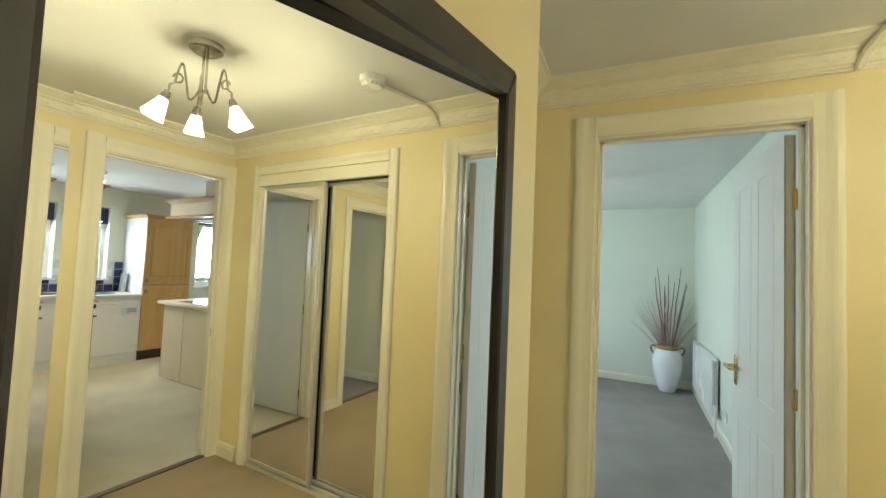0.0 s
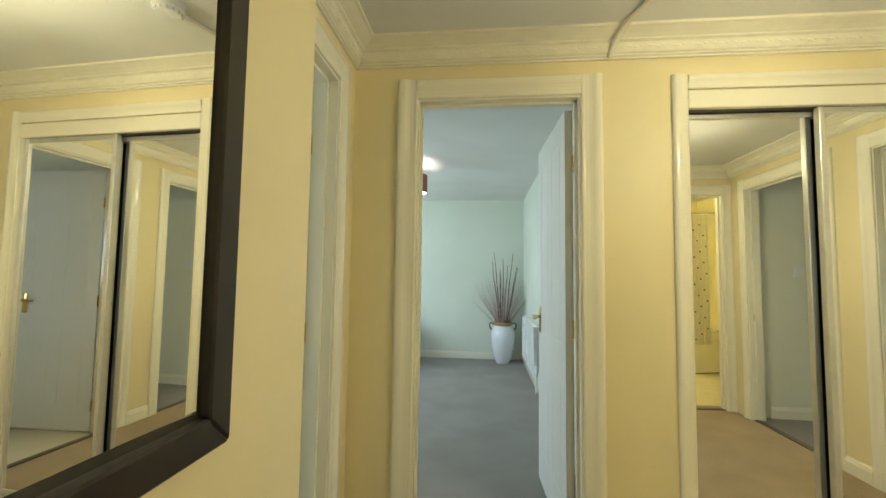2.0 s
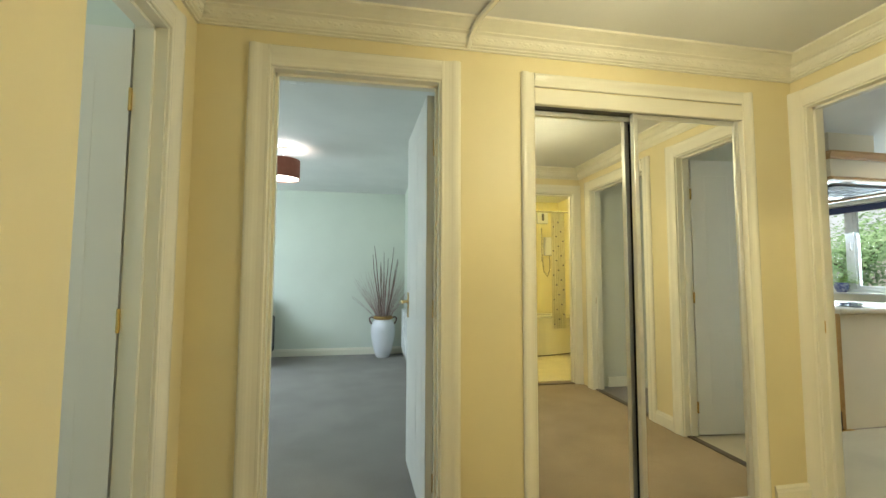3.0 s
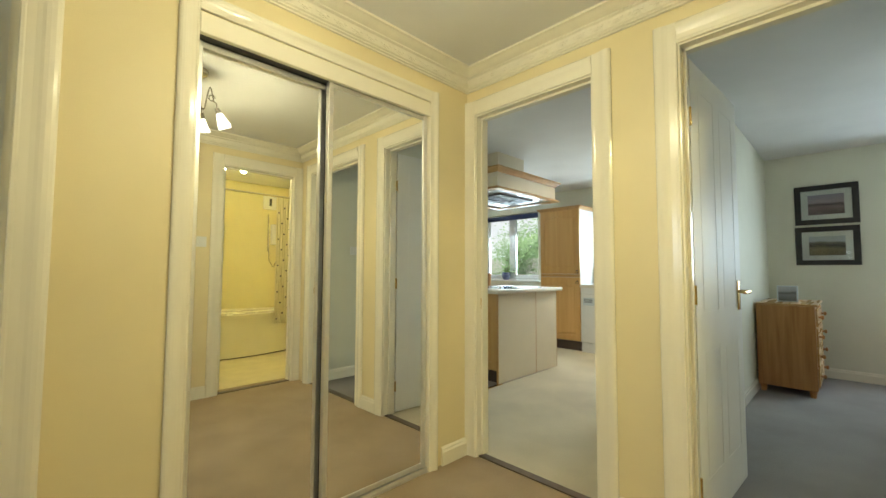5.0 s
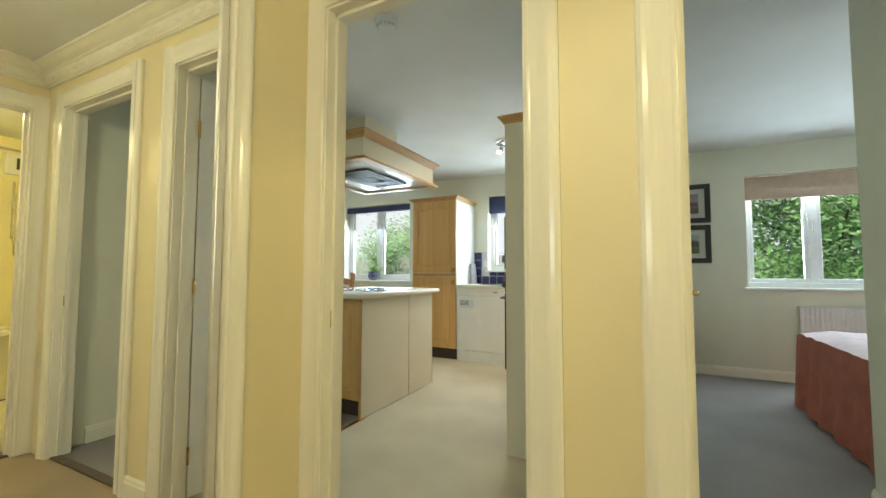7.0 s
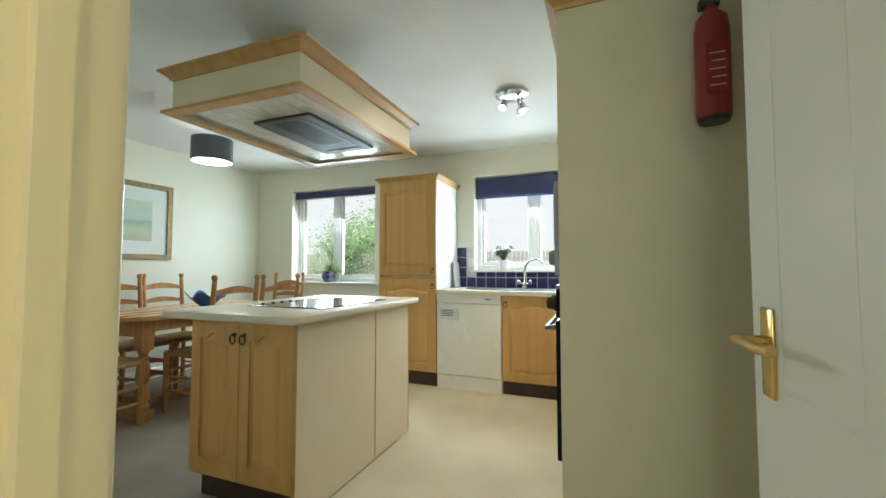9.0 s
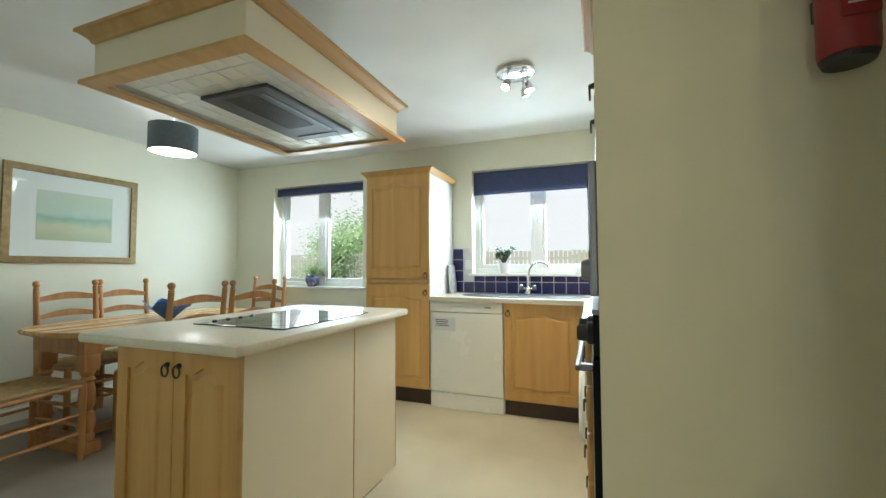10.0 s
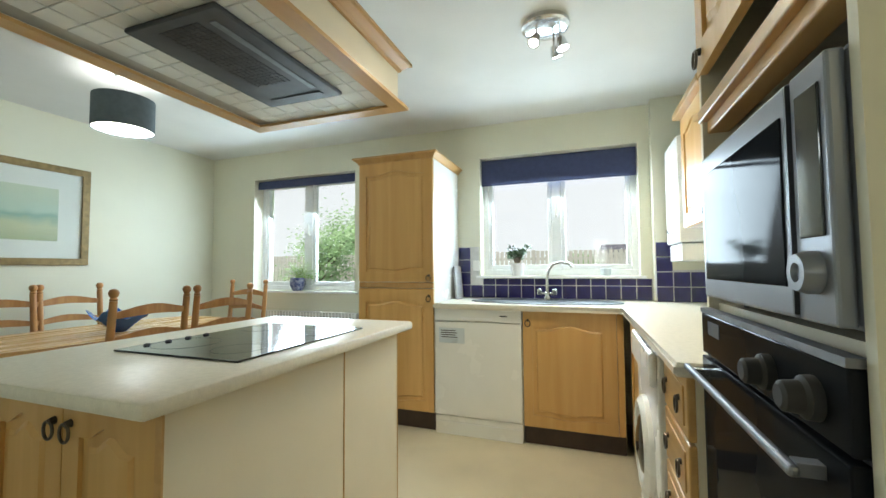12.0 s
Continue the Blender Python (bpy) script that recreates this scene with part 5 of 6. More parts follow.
# ---------------------------------------------------------------- dining furniture
def ladder_chair(at, rz, label):
    c = thing("dining_chair", label, "chair", at, rz, group="chairs round the dining table")
    hw, hd = 0.205, 0.20
    bulb = [(0.012, 0.985), (0.020, 0.992), (0.013, 1.002), (0.021, 1.014), (0.024, 1.028), (0.018, 1.042), (0.006, 1.048)]
    for s in (-1, 1):
        bm = sweep(bmesh.new(), [(-hd, s * hw, 0.0), (-hd, s * hw, 0.42), (-hd - 0.02, s * hw, 0.62), (-hd - 0.055, s * hw, 0.985)], [0.020, 0.021, 0.020, 0.018], 12)
        lathe(bm, bulb, 12, (-hd - 0.055, s * hw, 0))
        part("back_post", bm, M_PINE, c, smooth=True)
        part("front_leg", sweep(bmesh.new(), [(hd, s * (hw + 0.015), 0.0), (hd, s * (hw + 0.015), 0.04), (hd, s * (hw + 0.015), 0.40), (hd, s * (hw + 0.015), 0.455)], [0.014, 0.018, 0.021, 0.018], 12), M_PINE, c, smooth=True)
        for z in (0.16, 0.27):
            part("side_stretcher", sweep(bmesh.new(), [(-hd, s * hw, z), (0, s * (hw + 0.008), z), (hd, s * (hw + 0.015), z)], [0.008, 0.012, 0.008], 8), M_PINE, c, smooth=True)
    for z in (0.20, 0.31):
        part("front_stretcher", sweep(bmesh.new(), [(hd, -hw - 0.015, z), (hd, 0, z), (hd, hw + 0.015, z)], [0.008, 0.013, 0.008], 8), M_PINE, c, smooth=True)
    part("back_stretcher", sweep(bmesh.new(), [(-hd, -hw, 0.22), (-hd, 0, 0.22), (-hd, hw, 0.22)], [0.008, 0.011, 0.008], 8), M_PINE, c, smooth=True)
    for z, h in ((0.53, 0.050), (0.655, 0.055), (0.785, 0.060), (0.915, 0.066)):
        xb = -hd - (0.012 if z < 0.62 else 0.012 + (z - 0.6) * 0.10)
        bm = bmesh.new()
        n = 10
        lo, hi = [], []
        for k in range(n + 1):
            u = k / n
            y = -hw + 2 * hw * u
            arch = math.sin(math.pi * u) ** 1.5
            lo.append((y, z - h * 0.35 + 0.012 * arch, -0.020 * math.sin(math.pi * u)))
            hi.append((y, z + h * 0.15 + 0.5 * h * arch, -0.020 * math.sin(math.pi * u)))
        a = [bm.verts.new((xb + o - 0.007, y, zz)) for y, zz, o in lo]
        b = [bm.verts.new((xb + o - 0.007, y, zz)) for y, zz, o in hi]
        a2 = [bm.verts.new((xb + o + 0.007, y, zz)) for y, zz, o in lo]
        b2 = [bm.verts.new((xb + o + 0.007, y, zz)) for y, zz, o in hi]
        for k in range(n):
            bm.faces.new((a[k], a[k + 1], b[k + 1], b[k])), bm.faces.new((a2[k + 1], a2[k], b2[k], b2[k + 1]))
            bm.faces.new((b[k], b[k + 1], b2[k + 1], b2[k])), bm.faces.new((a[k + 1], a[k], a2[k], a2[k + 1]))
        part("back_slat", bm, M_PINE, c, smooth=True)
    for s in (-1, 1):
        part("seat_rail", sweep(bmesh.new(), [(-hd, s * hw, 0.43), (hd, s * (hw + 0.015), 0.44)], 0.014, 8), M_PINE, c, smooth=True)
    st = bmesh.new()
    n = 22
    for side in range(4):
        for k in range(n):
            u0, u1 = k / n, (k + 1) / n
            # concentric strands from the edge to the centre, in four triangles
            e = 1 - u0
            w0 = hw + 0.02
            corners = [(-hd - 0.012, -w0 + 0.012), (hd + 0.02, -w0 - 0.004), (hd + 0.02, w0 + 0.004), (-hd - 0.012, w0 - 0.012)]
            p, q = corners[side], corners[(side + 1) % 4]
            cx, cy = 0.0, 0.0
            A = (cx + (p[0] - cx) * e, cy + (p[1] - cy) * e)
            Bp = (cx + (q[0] - cx) * e, cy + (q[1] - cy) * e)
            sag = 0.460 - 0.018 * (1 - e) + 0.004 * (k % 2)
            e2 = 1 - u1
            C = (cx + (q[0] - cx) * e2, cy + (q[1] - cy) * e2)
            D = (cx + (p[0] - cx) * e2, cy + (p[1] - cy) * e2)
            sag2 = 0.460 - 0.018 * (1 - e2) + 0.004 * ((k + 1) % 2)
            vs = [st.verts.new((A[0], A[1], sag)), st.verts.new((Bp[0], Bp[1], sag)), st.verts.new((C[0], C[1], sag2)), st.verts.new((D[0], D[1], sag2))]
            if u1 < 1:
                st.faces.new(vs)
            else:
                st.faces.new(vs[:3])
    box(st, -hd - 0.010, -hw - 0.005, 0.428, hd + 0.018, hw + 0.008, 0.455, 0.008)
    part("rush_seat", st, M_RUSH, c, "woven rush seat")
    return c


ch = ladder_chair((3.97, 4.46, 0), 4, "pine ladder-back chair with woven rush seat at the table end")
for x, y, rz, lb in ((4.59, 4.98, -90, "pine ladder-back chair with rush seat by the wall"), (4.97, 4.98, -88, "pine ladder-back chair with rush seat by the wall"),
                     (4.66, 4.17, 92, "pine ladder-back chair with rush seat beside the island"), (5.15, 4.17, 89, "pine ladder-back chair with rush seat beside the island"),
                     (5.88, 4.72, 180, "pine ladder-back chair with rush seat near the window")):
    o = copy_thing(ch, pose(x, y, 0, 0, 0, rz))
    o["label"] = lb

table = thing("dining_table", "pine refectory table with rounded ends and turned legs", "table", (4.86, 4.58, 0))
bm = bmesh.new()
ol = []
L, Wd = 0.77, 0.41
for k in range(28):
    a = 2 * math.pi * k / 28
    ca, sa = math.cos(a), math.sin(a)
    ol.append((L * math.copysign(abs(ca) ** 0.45, ca), Wd * math.copysign(abs(sa) ** 0.55, sa)))
prism(bm, ol, 0.722, 0.752, "z")
bmesh.ops.bevel(bm, geom=[e for e in bm.edges if abs(e.verts[0].co.z - e.verts[1].co.z) < 1e-5], offset=0.009, segments=2, affect="EDGES")
part("tabletop", bm, M_PINEX, table, smooth=True)
part("apron", box(B(-0.60, -0.26, 0.63, 0.60, -0.235, 0.722), -0.60, 0.235, 0.63, 0.60, 0.26, 0.722), M_PINE, table)
for sx in (-1, 1):
    part("end_apron", B(sx * 0.60 - 0.05, -0.27, 0.60, sx * 0.60 + 0.05, 0.27, 0.722, bevel=0.004), M_PINE, table)
    part("sled_foot", B(sx * 0.60 - 0.05, -0.30, 0.0, sx * 0.60 + 0.05, 0.30, 0.075, bevel=0.012), M_PINE, table)
    for sy in (-1, 1):
        bm = box(bmesh.new(), sx * 0.60 - 0.045, sy * 0.225 - 0.045, 0.50, sx * 0.60 + 0.045, sy * 0.225 + 0.045, 0.60, 0.004)
        lathe(bm, [(0.042, 0.075), (0.045, 0.10), (0.030, 0.12), (0.044, 0.15), (0.048, 0.19), (0.038, 0.235), (0.026, 0.255), (0.040, 0.275), (0.046, 0.32), (0.040, 0.39), (0.028, 0.43), (0.040, 0.445), (0.028, 0.465), (0.040, 0.49), (0.040, 0.50)], 20, (sx * 0.60, sy * 0.225, 0))
        part("turned_leg", bm, M_PINE, table, smooth=True)
part("stretcher", B(-0.60, -0.025, 0.02, 0.60, 0.025, 0.07, bevel=0.006), M_PINE, table)

bowl = bmesh.new()
n = 10
lathe(bowl, [(0.035, 0.0), (0.040, 0.006), (0.055, 0.02), (0.115, 0.075), (0.155, 0.115), (0.150, 0.116), (0.108, 0.078), (0.045, 0.024), (0.01, 0.018)], 40)
for v in bowl.verts:
    if v.co.z > 0.07:
        a = math.atan2(v.co.y, v.co.x)
        v.co.z += 0.030 * math.cos(5 * a) * (v.co.z - 0.07) / 0.045
        v.co.xy *= 1 + 0.10 * math.cos(5 * a)
b_ob = single("glass_bowl", bowl, M_BLUEGLASS, "blue glass bowl with wavy rim on the dining table", "bowl", smooth=True)
b_ob.location = (4.84, 4.46, 0.7525)


def framed_picture(label, at, w, h, fw, frame_mat, art, axis, out, mount, depth=0.025):
    """A framed print hung on a wall face; at is its bottom centre."""
    c = thing("framed_picture", label, "picture", at)

    def bx(a0, a1, z0, z1, t0, t1, bevel=0.0):
        lo, hi = sorted((out * t0, out * t1))
        return B(lo, a0, z0, hi, a1, z1, bevel=bevel) if axis == "x" else B(a0, lo, z0, a1, hi, z1, bevel=bevel)

    for a0, a1, z0, z1 in ((-w / 2, w / 2, 0, fw), (-w / 2, w / 2, h - fw, h), (-w / 2, -w / 2 + fw, fw, h - fw), (w / 2 - fw, w / 2, fw, h - fw)):
        part("frame_rail", bx(a0, a1, z0, z1, 0.001, depth, 0.003), frame_mat, c)
    part("mount", bx(-w / 2 + fw, w / 2 - fw, fw, h - fw, 0.002, depth * 0.4), M_MOUNT, c, "white mount")
    mw_, mh = mount
    part("print", bx(-w / 2 + fw + mw_, w / 2 - fw - mw_, fw + mh, h - fw - mh, depth * 0.4, depth * 0.4 + 0.0015), art, c)
    g = part("glazing", bx(-w / 2 + fw, w / 2 - fw, fw, h - fw, depth * 0.6, depth * 0.6 + 0.002), M_PICGLASS, c)
    g.visible_shadow = False
    return c


framed_picture("large beach watercolour in a worn gilt frame", (4.72, KYL, 1.185), 0.93, 0.762, 0.052, M_GILT, M_ART1, "y", -1, (0.15, 0.13))
framed_picture("dusk loch photograph in a black frame", (KXF, 0.23, 1.578), 0.49, 0.412, 0.052, M_FRAMEB, M_ART2, "x", -1, (0.055, 0.05))
framed_picture("mountain photograph in a black frame", (KXF, 0.235, 1.152), 0.49, 0.402, 0.052, M_FRAMEB, M_ART3, "x", -1, (0.055, 0.05))
framed_picture("small grey seascape print in a black frame", (1.225, BY, 1.44), 0.30, 0.25, 0.012, M_FRAMEB, M_ART4, "y", 1, (0.075, 0.05))

# ---------------------------------------------------------------- ceiling lights


def drum_pendant(label, at, r, h, drop, material, energy, color):
    c = thing("pendant_light", label, "lamp", at)
    bm = bmesh.new()
    lathe(bm, [(0.045, -0.022), (0.05, -0.012), (0.05, 0.0)], 20)
    part("ceiling_rose", bm, M_WHITE, c, smooth=True)
    part("flex", cyl(bmesh.new(), (0, 0, -0.02), (0, 0, -drop - 0.05), 0.004, n=6), M_WHITE, c)
    z1, z0 = -drop, -drop - h
    bm = bmesh.new()
    lathe(bm, [(r, z0), (r, z1), (r - 0.004, z1), (r - 0.004, z0), (r, z0)], 36)
    bm.faces.ensure_lookup_table()
    bmesh.ops.delete(bm, geom=[f for f in bm.faces if len(f.verts) > 4], context="FACES")
    part("shade", bm, material, c, smooth=True)
    bm = bmesh.new()
    lathe(bm, [(r - 0.006, z0 + 0.006), (r - 0.006, z0 + 0.010)], 36)
    part("diffuser", bm, M_DIFF, c, "lit white diffuser")
    bm = bmesh.new()
    lathe(bm, [(0.012, z1 - 0.02), (0.016, z1 - 0.06), (0.028, z1 - 0.09), (0.022, z1 - 0.115), (0.004, z1 - 0.12)], 14)
    part("bulb", bm, M_BULB, c, smooth=True)
    return c


drum_pendant("slate drum pendant lamp over the dining table", (4.715, 4.285, CEIL), 0.158, 0.195, 0.150, M_TEAL, 10, COOL)
lamp("dining_pendant_bulb_down", "POINT", (4.715, 4.285, 1.945), 7, COOL, 0.09)
lamp("dining_pendant_bulb_up", "POINT", (4.715, 4.285, 2.21), 1.5, COOL, 0.05)
drum_pendant("terracotta drum pendant lamp in the bedroom", (-0.64, 3.92, CEIL), 0.152, 0.18, 0.12, M_REDSHADE, 8, COOL)
lamp("bedroom_pendant_bulb_down", "POINT", (-0.64, 3.92, 2.00), 4, COOL, 0.09)
lamp("bedroom_pendant_bulb_up", "POINT", (-0.64, 3.92, 2.26), 3, COOL, 0.04)


def spot_cluster(label, at, arms, energy, color, r=0.115):
    c = thing("spotlight_cluster", label, "lamp", at)
    bm = bmesh.new()
    lathe(bm, [(r - 0.02, -0.030), (r, -0.020), (r, 0.0)], 32)
    part("base_plate", bm, M_CHROME, c, smooth=True)
    for k, (az, tilt) in enumerate(arms):
        a = radians(az)
        e = Vector((0.07 * math.cos(a), 0.07 * math.sin(a), -0.028))
        d = Vector((math.sin(radians(tilt)) * math.cos(a), math.sin(radians(tilt)) * math.sin(a), -math.cos(radians(tilt))))
        bm = sweep(bmesh.new(), [e, e + Vector((0, 0, -0.035)), e + Vector((0, 0, -0.055)) + d * 0.01], 0.006, 8)
        h0 = e + Vector((0, 0, -0.055))
        cyl(bm, h0, h0 + d * 0.055, 0.018, 0.030, 16)
        ar = part("spot_head", bm, M_CHROME, c, smooth=True)
        part("bulb_face", cyl(bmesh.new(), h0 + d * 0.052, h0 + d * 0.058, 0.024, 0.022, 16), M_BULB, ar, "lit bulb face")
        p = Vector(at) + h0 + d * 0.085
        if energy > 10:
            lamp("spot_bulb", "POINT", p, energy, color, 0.03)
        else:
            sl = lamp("spot_bulb", "SPOT", p, energy * 7, color, 0.03, p + d)
            sl.data.spot_size, sl.data.spot_blend = radians(110), 0.8
    return c


spot_cluster("brushed chrome three-spot ceiling light in the kitchen", (5.08, 1.80, CEIL), ((150, 30), (270, 12), (330, 28)), 3.4, (1.0, 0.88, 0.62))
spot_cluster("chrome two-spot ceiling light in the bathroom", (2.0, -1.20, CEIL), ((200, 25), (350, 30)), 24.0, (0.98, 0.87, 0.42), 0.08)


def chandelier(at):
    c = thing("chandelier", "chrome three-arm ceiling light with frosted square shades", "lamp", at)
    bm = bmesh.new()
    lathe(bm, [(0.050, -0.030), (0.062, -0.022), (0.066, -0.004), (0.066, 0.0)], 28)
    part("ceiling_plate", bm, M_CHROMED, c, smooth=True)
    part("stem", cyl(cyl(bmesh.new(), (-0.012, 0, -0.02), (-0.012, 0, -0.20), 0.005), (0.014, 0, -0.02), (0.014, 0, -0.19), 0.005), M_CHROMED, c)
    for k, az in enumerate((150, 300, 20)):
        a = radians(az)
        u = Vector((math.cos(a), math.sin(a), 0))
        pts = []
        for j in range(22):
            s = j / 21
            rr = 0.012 + 0.085 * s
            zz = -0.178 - 0.055 * math.sin(math.pi * min(1, s * 1.35)) + 0.085 * max(0, math.sin(math.pi * (s - 0.45) / 0.55)) * (s > 0.45)
            pts.append(u * rr + Vector((0, 0, zz)))
        end = pts[-1]
        pts += [end + u * 0.016 + Vector((0, 0, -0.012)), end + u * 0.018 + Vector((0, 0, -0.04))]
        ar = part("arm", sweep(bmesh.new(), pts, 0.0042, 8), M_CHROMED, c, smooth=True)
        curl = [end + u * (0.016 * math.cos(t) - 0.010) + Vector((0, 0, 0.018 * math.sin(t) + 0.020)) for t in [0.5 * q for q in range(12)]]
        part("scroll", sweep(bmesh.new(), curl, 0.0038, 6), M_CHROMED, ar, smooth=True)
        tip = end + u * 0.018 + Vector((0, 0, -0.04))
        d = (u * 0.42 + Vector((0, 0, -1))).normalized()
        part("lamp_cup", cyl(bmesh.new(), tip, tip + d * 0.035, 0.012, 0.020, 14), M_CHROMED, ar, smooth=True)
        sh = bmesh.new()
        q = d.to_track_quat("Z", "Y").to_matrix().to_4x4()
        n = 4
        rings = []
        for r, z in ((0.016, 0.0), (0.022, 0.020), (0.028, 0.045), (0.033, 0.068), (0.037, 0.088)):
            ring = []
            for j in range(16):
                t = 2 * math.pi * j / 16
                k4 = 1.0 / max(abs(math.cos(t)), abs(math.sin(t))) ** (0.95 * z / 0.088)
                ring.append(sh.verts.new((Matrix.Translation(tip + d * 0.030) @ q) @ Vector((r * k4 * math.cos(t), r * k4 * math.sin(t), z))))
            rings.append(ring)
        for r0, r1 in zip(rings, rings[1:]):
            for j in range(16):
                sh.faces.new((r0[j], r0[(j + 1) % 16], r1[(j + 1) % 16], r1[j]))
        part("shade", sh, M_SHADEGLOW, ar, "lit frosted glass shade", smooth=True)
        lamp("chandelier_bulb", "POINT", Vector(at) + tip + d * 0.080, HALL_W, WARM, 0.012)
    return c


HALL_W = 13.2
chandelier((1.18, 0.765, HCEIL))

sm = thing("smoke_alarm", "white round smoke alarm on the hall ceiling", "smoke alarm", (0.74, 1.27, HCEIL))
bm = bmesh.new()
lathe(bm, [(0.030, -0.048), (0.046, -0.045), (0.050, -0.030), (0.058, -0.026), (0.060, 0.0)], 32)
part("case", bm, M_WHITE, sm, smooth=True)
bm = bmesh.new()
for k in range(14):
    a = 2 * math.pi * k / 14
    box(bm, 0.047 * math.cos(a) - 0.003, 0.047 * math.sin(a) - 0.003, -0.043, 0.047 * math.cos(a) + 0.003, 0.047 * math.sin(a) + 0.003, -0.031)
part("vents", bm, M_GROUT, sm)
single("cable_trunking", sweep(bmesh.new(), [(0.735, 1.325, HCEIL - 0.010), (0.69, 1.50, HCEIL - 0.010), (0.662, 1.585, HCEIL - 0.012), (0.652, 1.61, HCEIL - 0.025), (0.638, 1.655, HCEIL - 0.050), (0.630, 1.676, HCEIL - 0.080), (0.624, 1.690, HCEIL - 0.100)], 0.013, 6), M_TRIM, "white cable trunking from smoke alarm over the cornice", "trunking")

for at_, lb_ in (((2.98, 1.775, CEIL), "white round smoke alarm on the kitchen ceiling"), ((-0.257, 2.432, CEIL), "white round smoke alarm on the bedroom ceiling")):
    o = copy_thing(sm, pose(*at_))
    o["label"] = lb_

# ---------------------------------------------------------------- small hall fittings


def plate(name, label, x, z, w, h, dot=None):
    c = thing(name, label, "switch", (x, BY, z))
    part("face_plate", B(-w / 2, 0.0005, -h / 2, w / 2, 0.010, h / 2, bevel=0.003), M_WHITE, c)
    part("rocker", B(-0.012, 0.0095, -0.016, 0.012, 0.014, 0.016, bevel=0.002), dot or M_WHITE, c, "switch rocker")


plate("light_switch", "white plastic light switch beside the bathroom door", 1.52, 1.32, 0.088, 0.088)
plate("heater_switch", "white switch with a red rocker beside the bathroom door", 1.385, 1.32, 0.088, 0.088, M_RED)

bsw = thing("bedroom_light_switch", "white plastic light switch on the bedroom wall", "switch", (2.88, -0.27, 1.285))
part("face_plate", B(-0.043, 0.0005, -0.043, 0.043, 0.010, 0.043, bevel=0.003), M_WHITE, bsw)
part("rocker", B(-0.012, 0.0095, -0.016, 0.012, 0.014, 0.016, bevel=0.002), M_WHITE, bsw, "switch rocker")

ext = thing("fire_extinguisher", "small red fire extinguisher on the oven housing panel", "fire extinguisher", (H0, 0.935, 1.505))
bm = bmesh.new()
lathe(bm, [(0.030, 0.0), (0.041, 0.006), (0.043, 0.02), (0.043, 0.25), (0.038, 0.285), (0.020, 0.305), (0.015, 0.32)], 24, (-0.050, 0, 0))
part("cylinder", bm, M_RED, ext, smooth=True)
part("label_band", B(-0.0955, -0.026, 0.06, -0.0925, 0.026, 0.20), M_RED, ext, "pale instruction label")
for k in range(5):
    part("printed_line", B(-0.0965, -0.020, 0.08 + 0.022 * k, -0.0955, 0.018 - 0.006 * (k % 2), 0.083 + 0.022 * k), M_LABELP, ext)
part("bracket", B(-0.012, -0.030, 0.10, -0.0005, 0.030, 0.14), M_BLACKP, ext)
part("base_ring", cyl(bmesh.new(), (-0.05, 0, -0.006), (-0.05, 0, 0.004), 0.036, 0.040, 20), M_BLACKP, ext)
part("valve", box(B(-0.065, -0.02, 0.32, -0.035, 0.03, 0.345, bevel=0.003), -0.062, -0.06, 0.345, -0.038, 0.02, 0.355), M_BLACKP, ext)

# ---------------------------------------------------------------- bedroom with the vase
vase = thing("floor_vase", "tall white glazed jar with rope handles and raffia neck", "vase", (0.365, 5.70, 0))
bm = bmesh.new()
lathe(bm, [(0.085, 0.0), (0.095, 0.01), (0.125, 0.10), (0.158, 0.25), (0.168, 0.36), (0.160, 0.44), (0.135, 0.50), (0.115, 0.52), (0.112, 0.53), (0.095, 0.53), (0.09, 0.50)], 36)
part("jar", bm, M_CERAMIC, vase, smooth=True)
bm = bmesh.new()
lathe(bm, [(0.114, 0.520), (0.132, 0.530), (0.136, 0.548), (0.122, 0.565), (0.02, 0.560)], 28)
part("raffia_neck", bm, M_SOIL, vase, "golden raffia round the neck")
for s in (-1, 1):
    part("rope_handle", sweep(bmesh.new(), [(s * 0.12, 0, 0.53), (s * 0.16, 0, 0.555), (s * 0.185, 0, 0.535), (s * 0.18, 0, 0.49), (s * 0.155, 0, 0.455)], 0.010, 8), M_TWIG, vase, smooth=True)
rnd = random.Random(5)
tw = thing("dried_twigs", "spray of dried brown twigs and pale grasses", "dried twigs", (0.365, 5.70, 0.40))
for k in range(9):
    a, lean, ln = rnd.uniform(0, 6.28), rnd.uniform(0.02, 0.20), rnd.uniform(0.85, 1.22)
    pts = [(0.03 * math.cos(a), 0.03 * math.sin(a), 0.0)]
    for j in range(1, 6):
        s = j / 5
        pts.append((math.cos(a) * (0.03 + lean * s * 0.95) + rnd.uniform(-.008, .008), math.sin(a) * (0.03 + lean * s * 0.55) + rnd.uniform(-.008, .008), ln * s))
    part("thick_twig", sweep(bmesh.new(), pts, [0.008, 0.007, 0.006, 0.006, 0.005, 0.003], 6), M_TWIG, tw)
gr = bmesh.new()
for k in range(150):
    a, lean, ln = rnd.uniform(0, 6.28), rnd.uniform(0.04, 0.42), rnd.uniform(0.35, 0.75)
    pts = [(0.05 * math.cos(a), 0.05 * math.sin(a), 0.05)]
    for j in range(1, 4):
        s = j / 3
        pts.append((math.cos(a) * (0.04 + lean * s ** 1.2), math.sin(a) * (0.04 + lean * 0.55 * s ** 1.2), 0.05 + ln * s))
    sweep(gr, pts, [0.0022, 0.002, 0.0016, 0.001], 3)
tagged(part("pale_grass", gr, M_TWIGP, tw, "pale mauve dried grass"), kind="stuff")


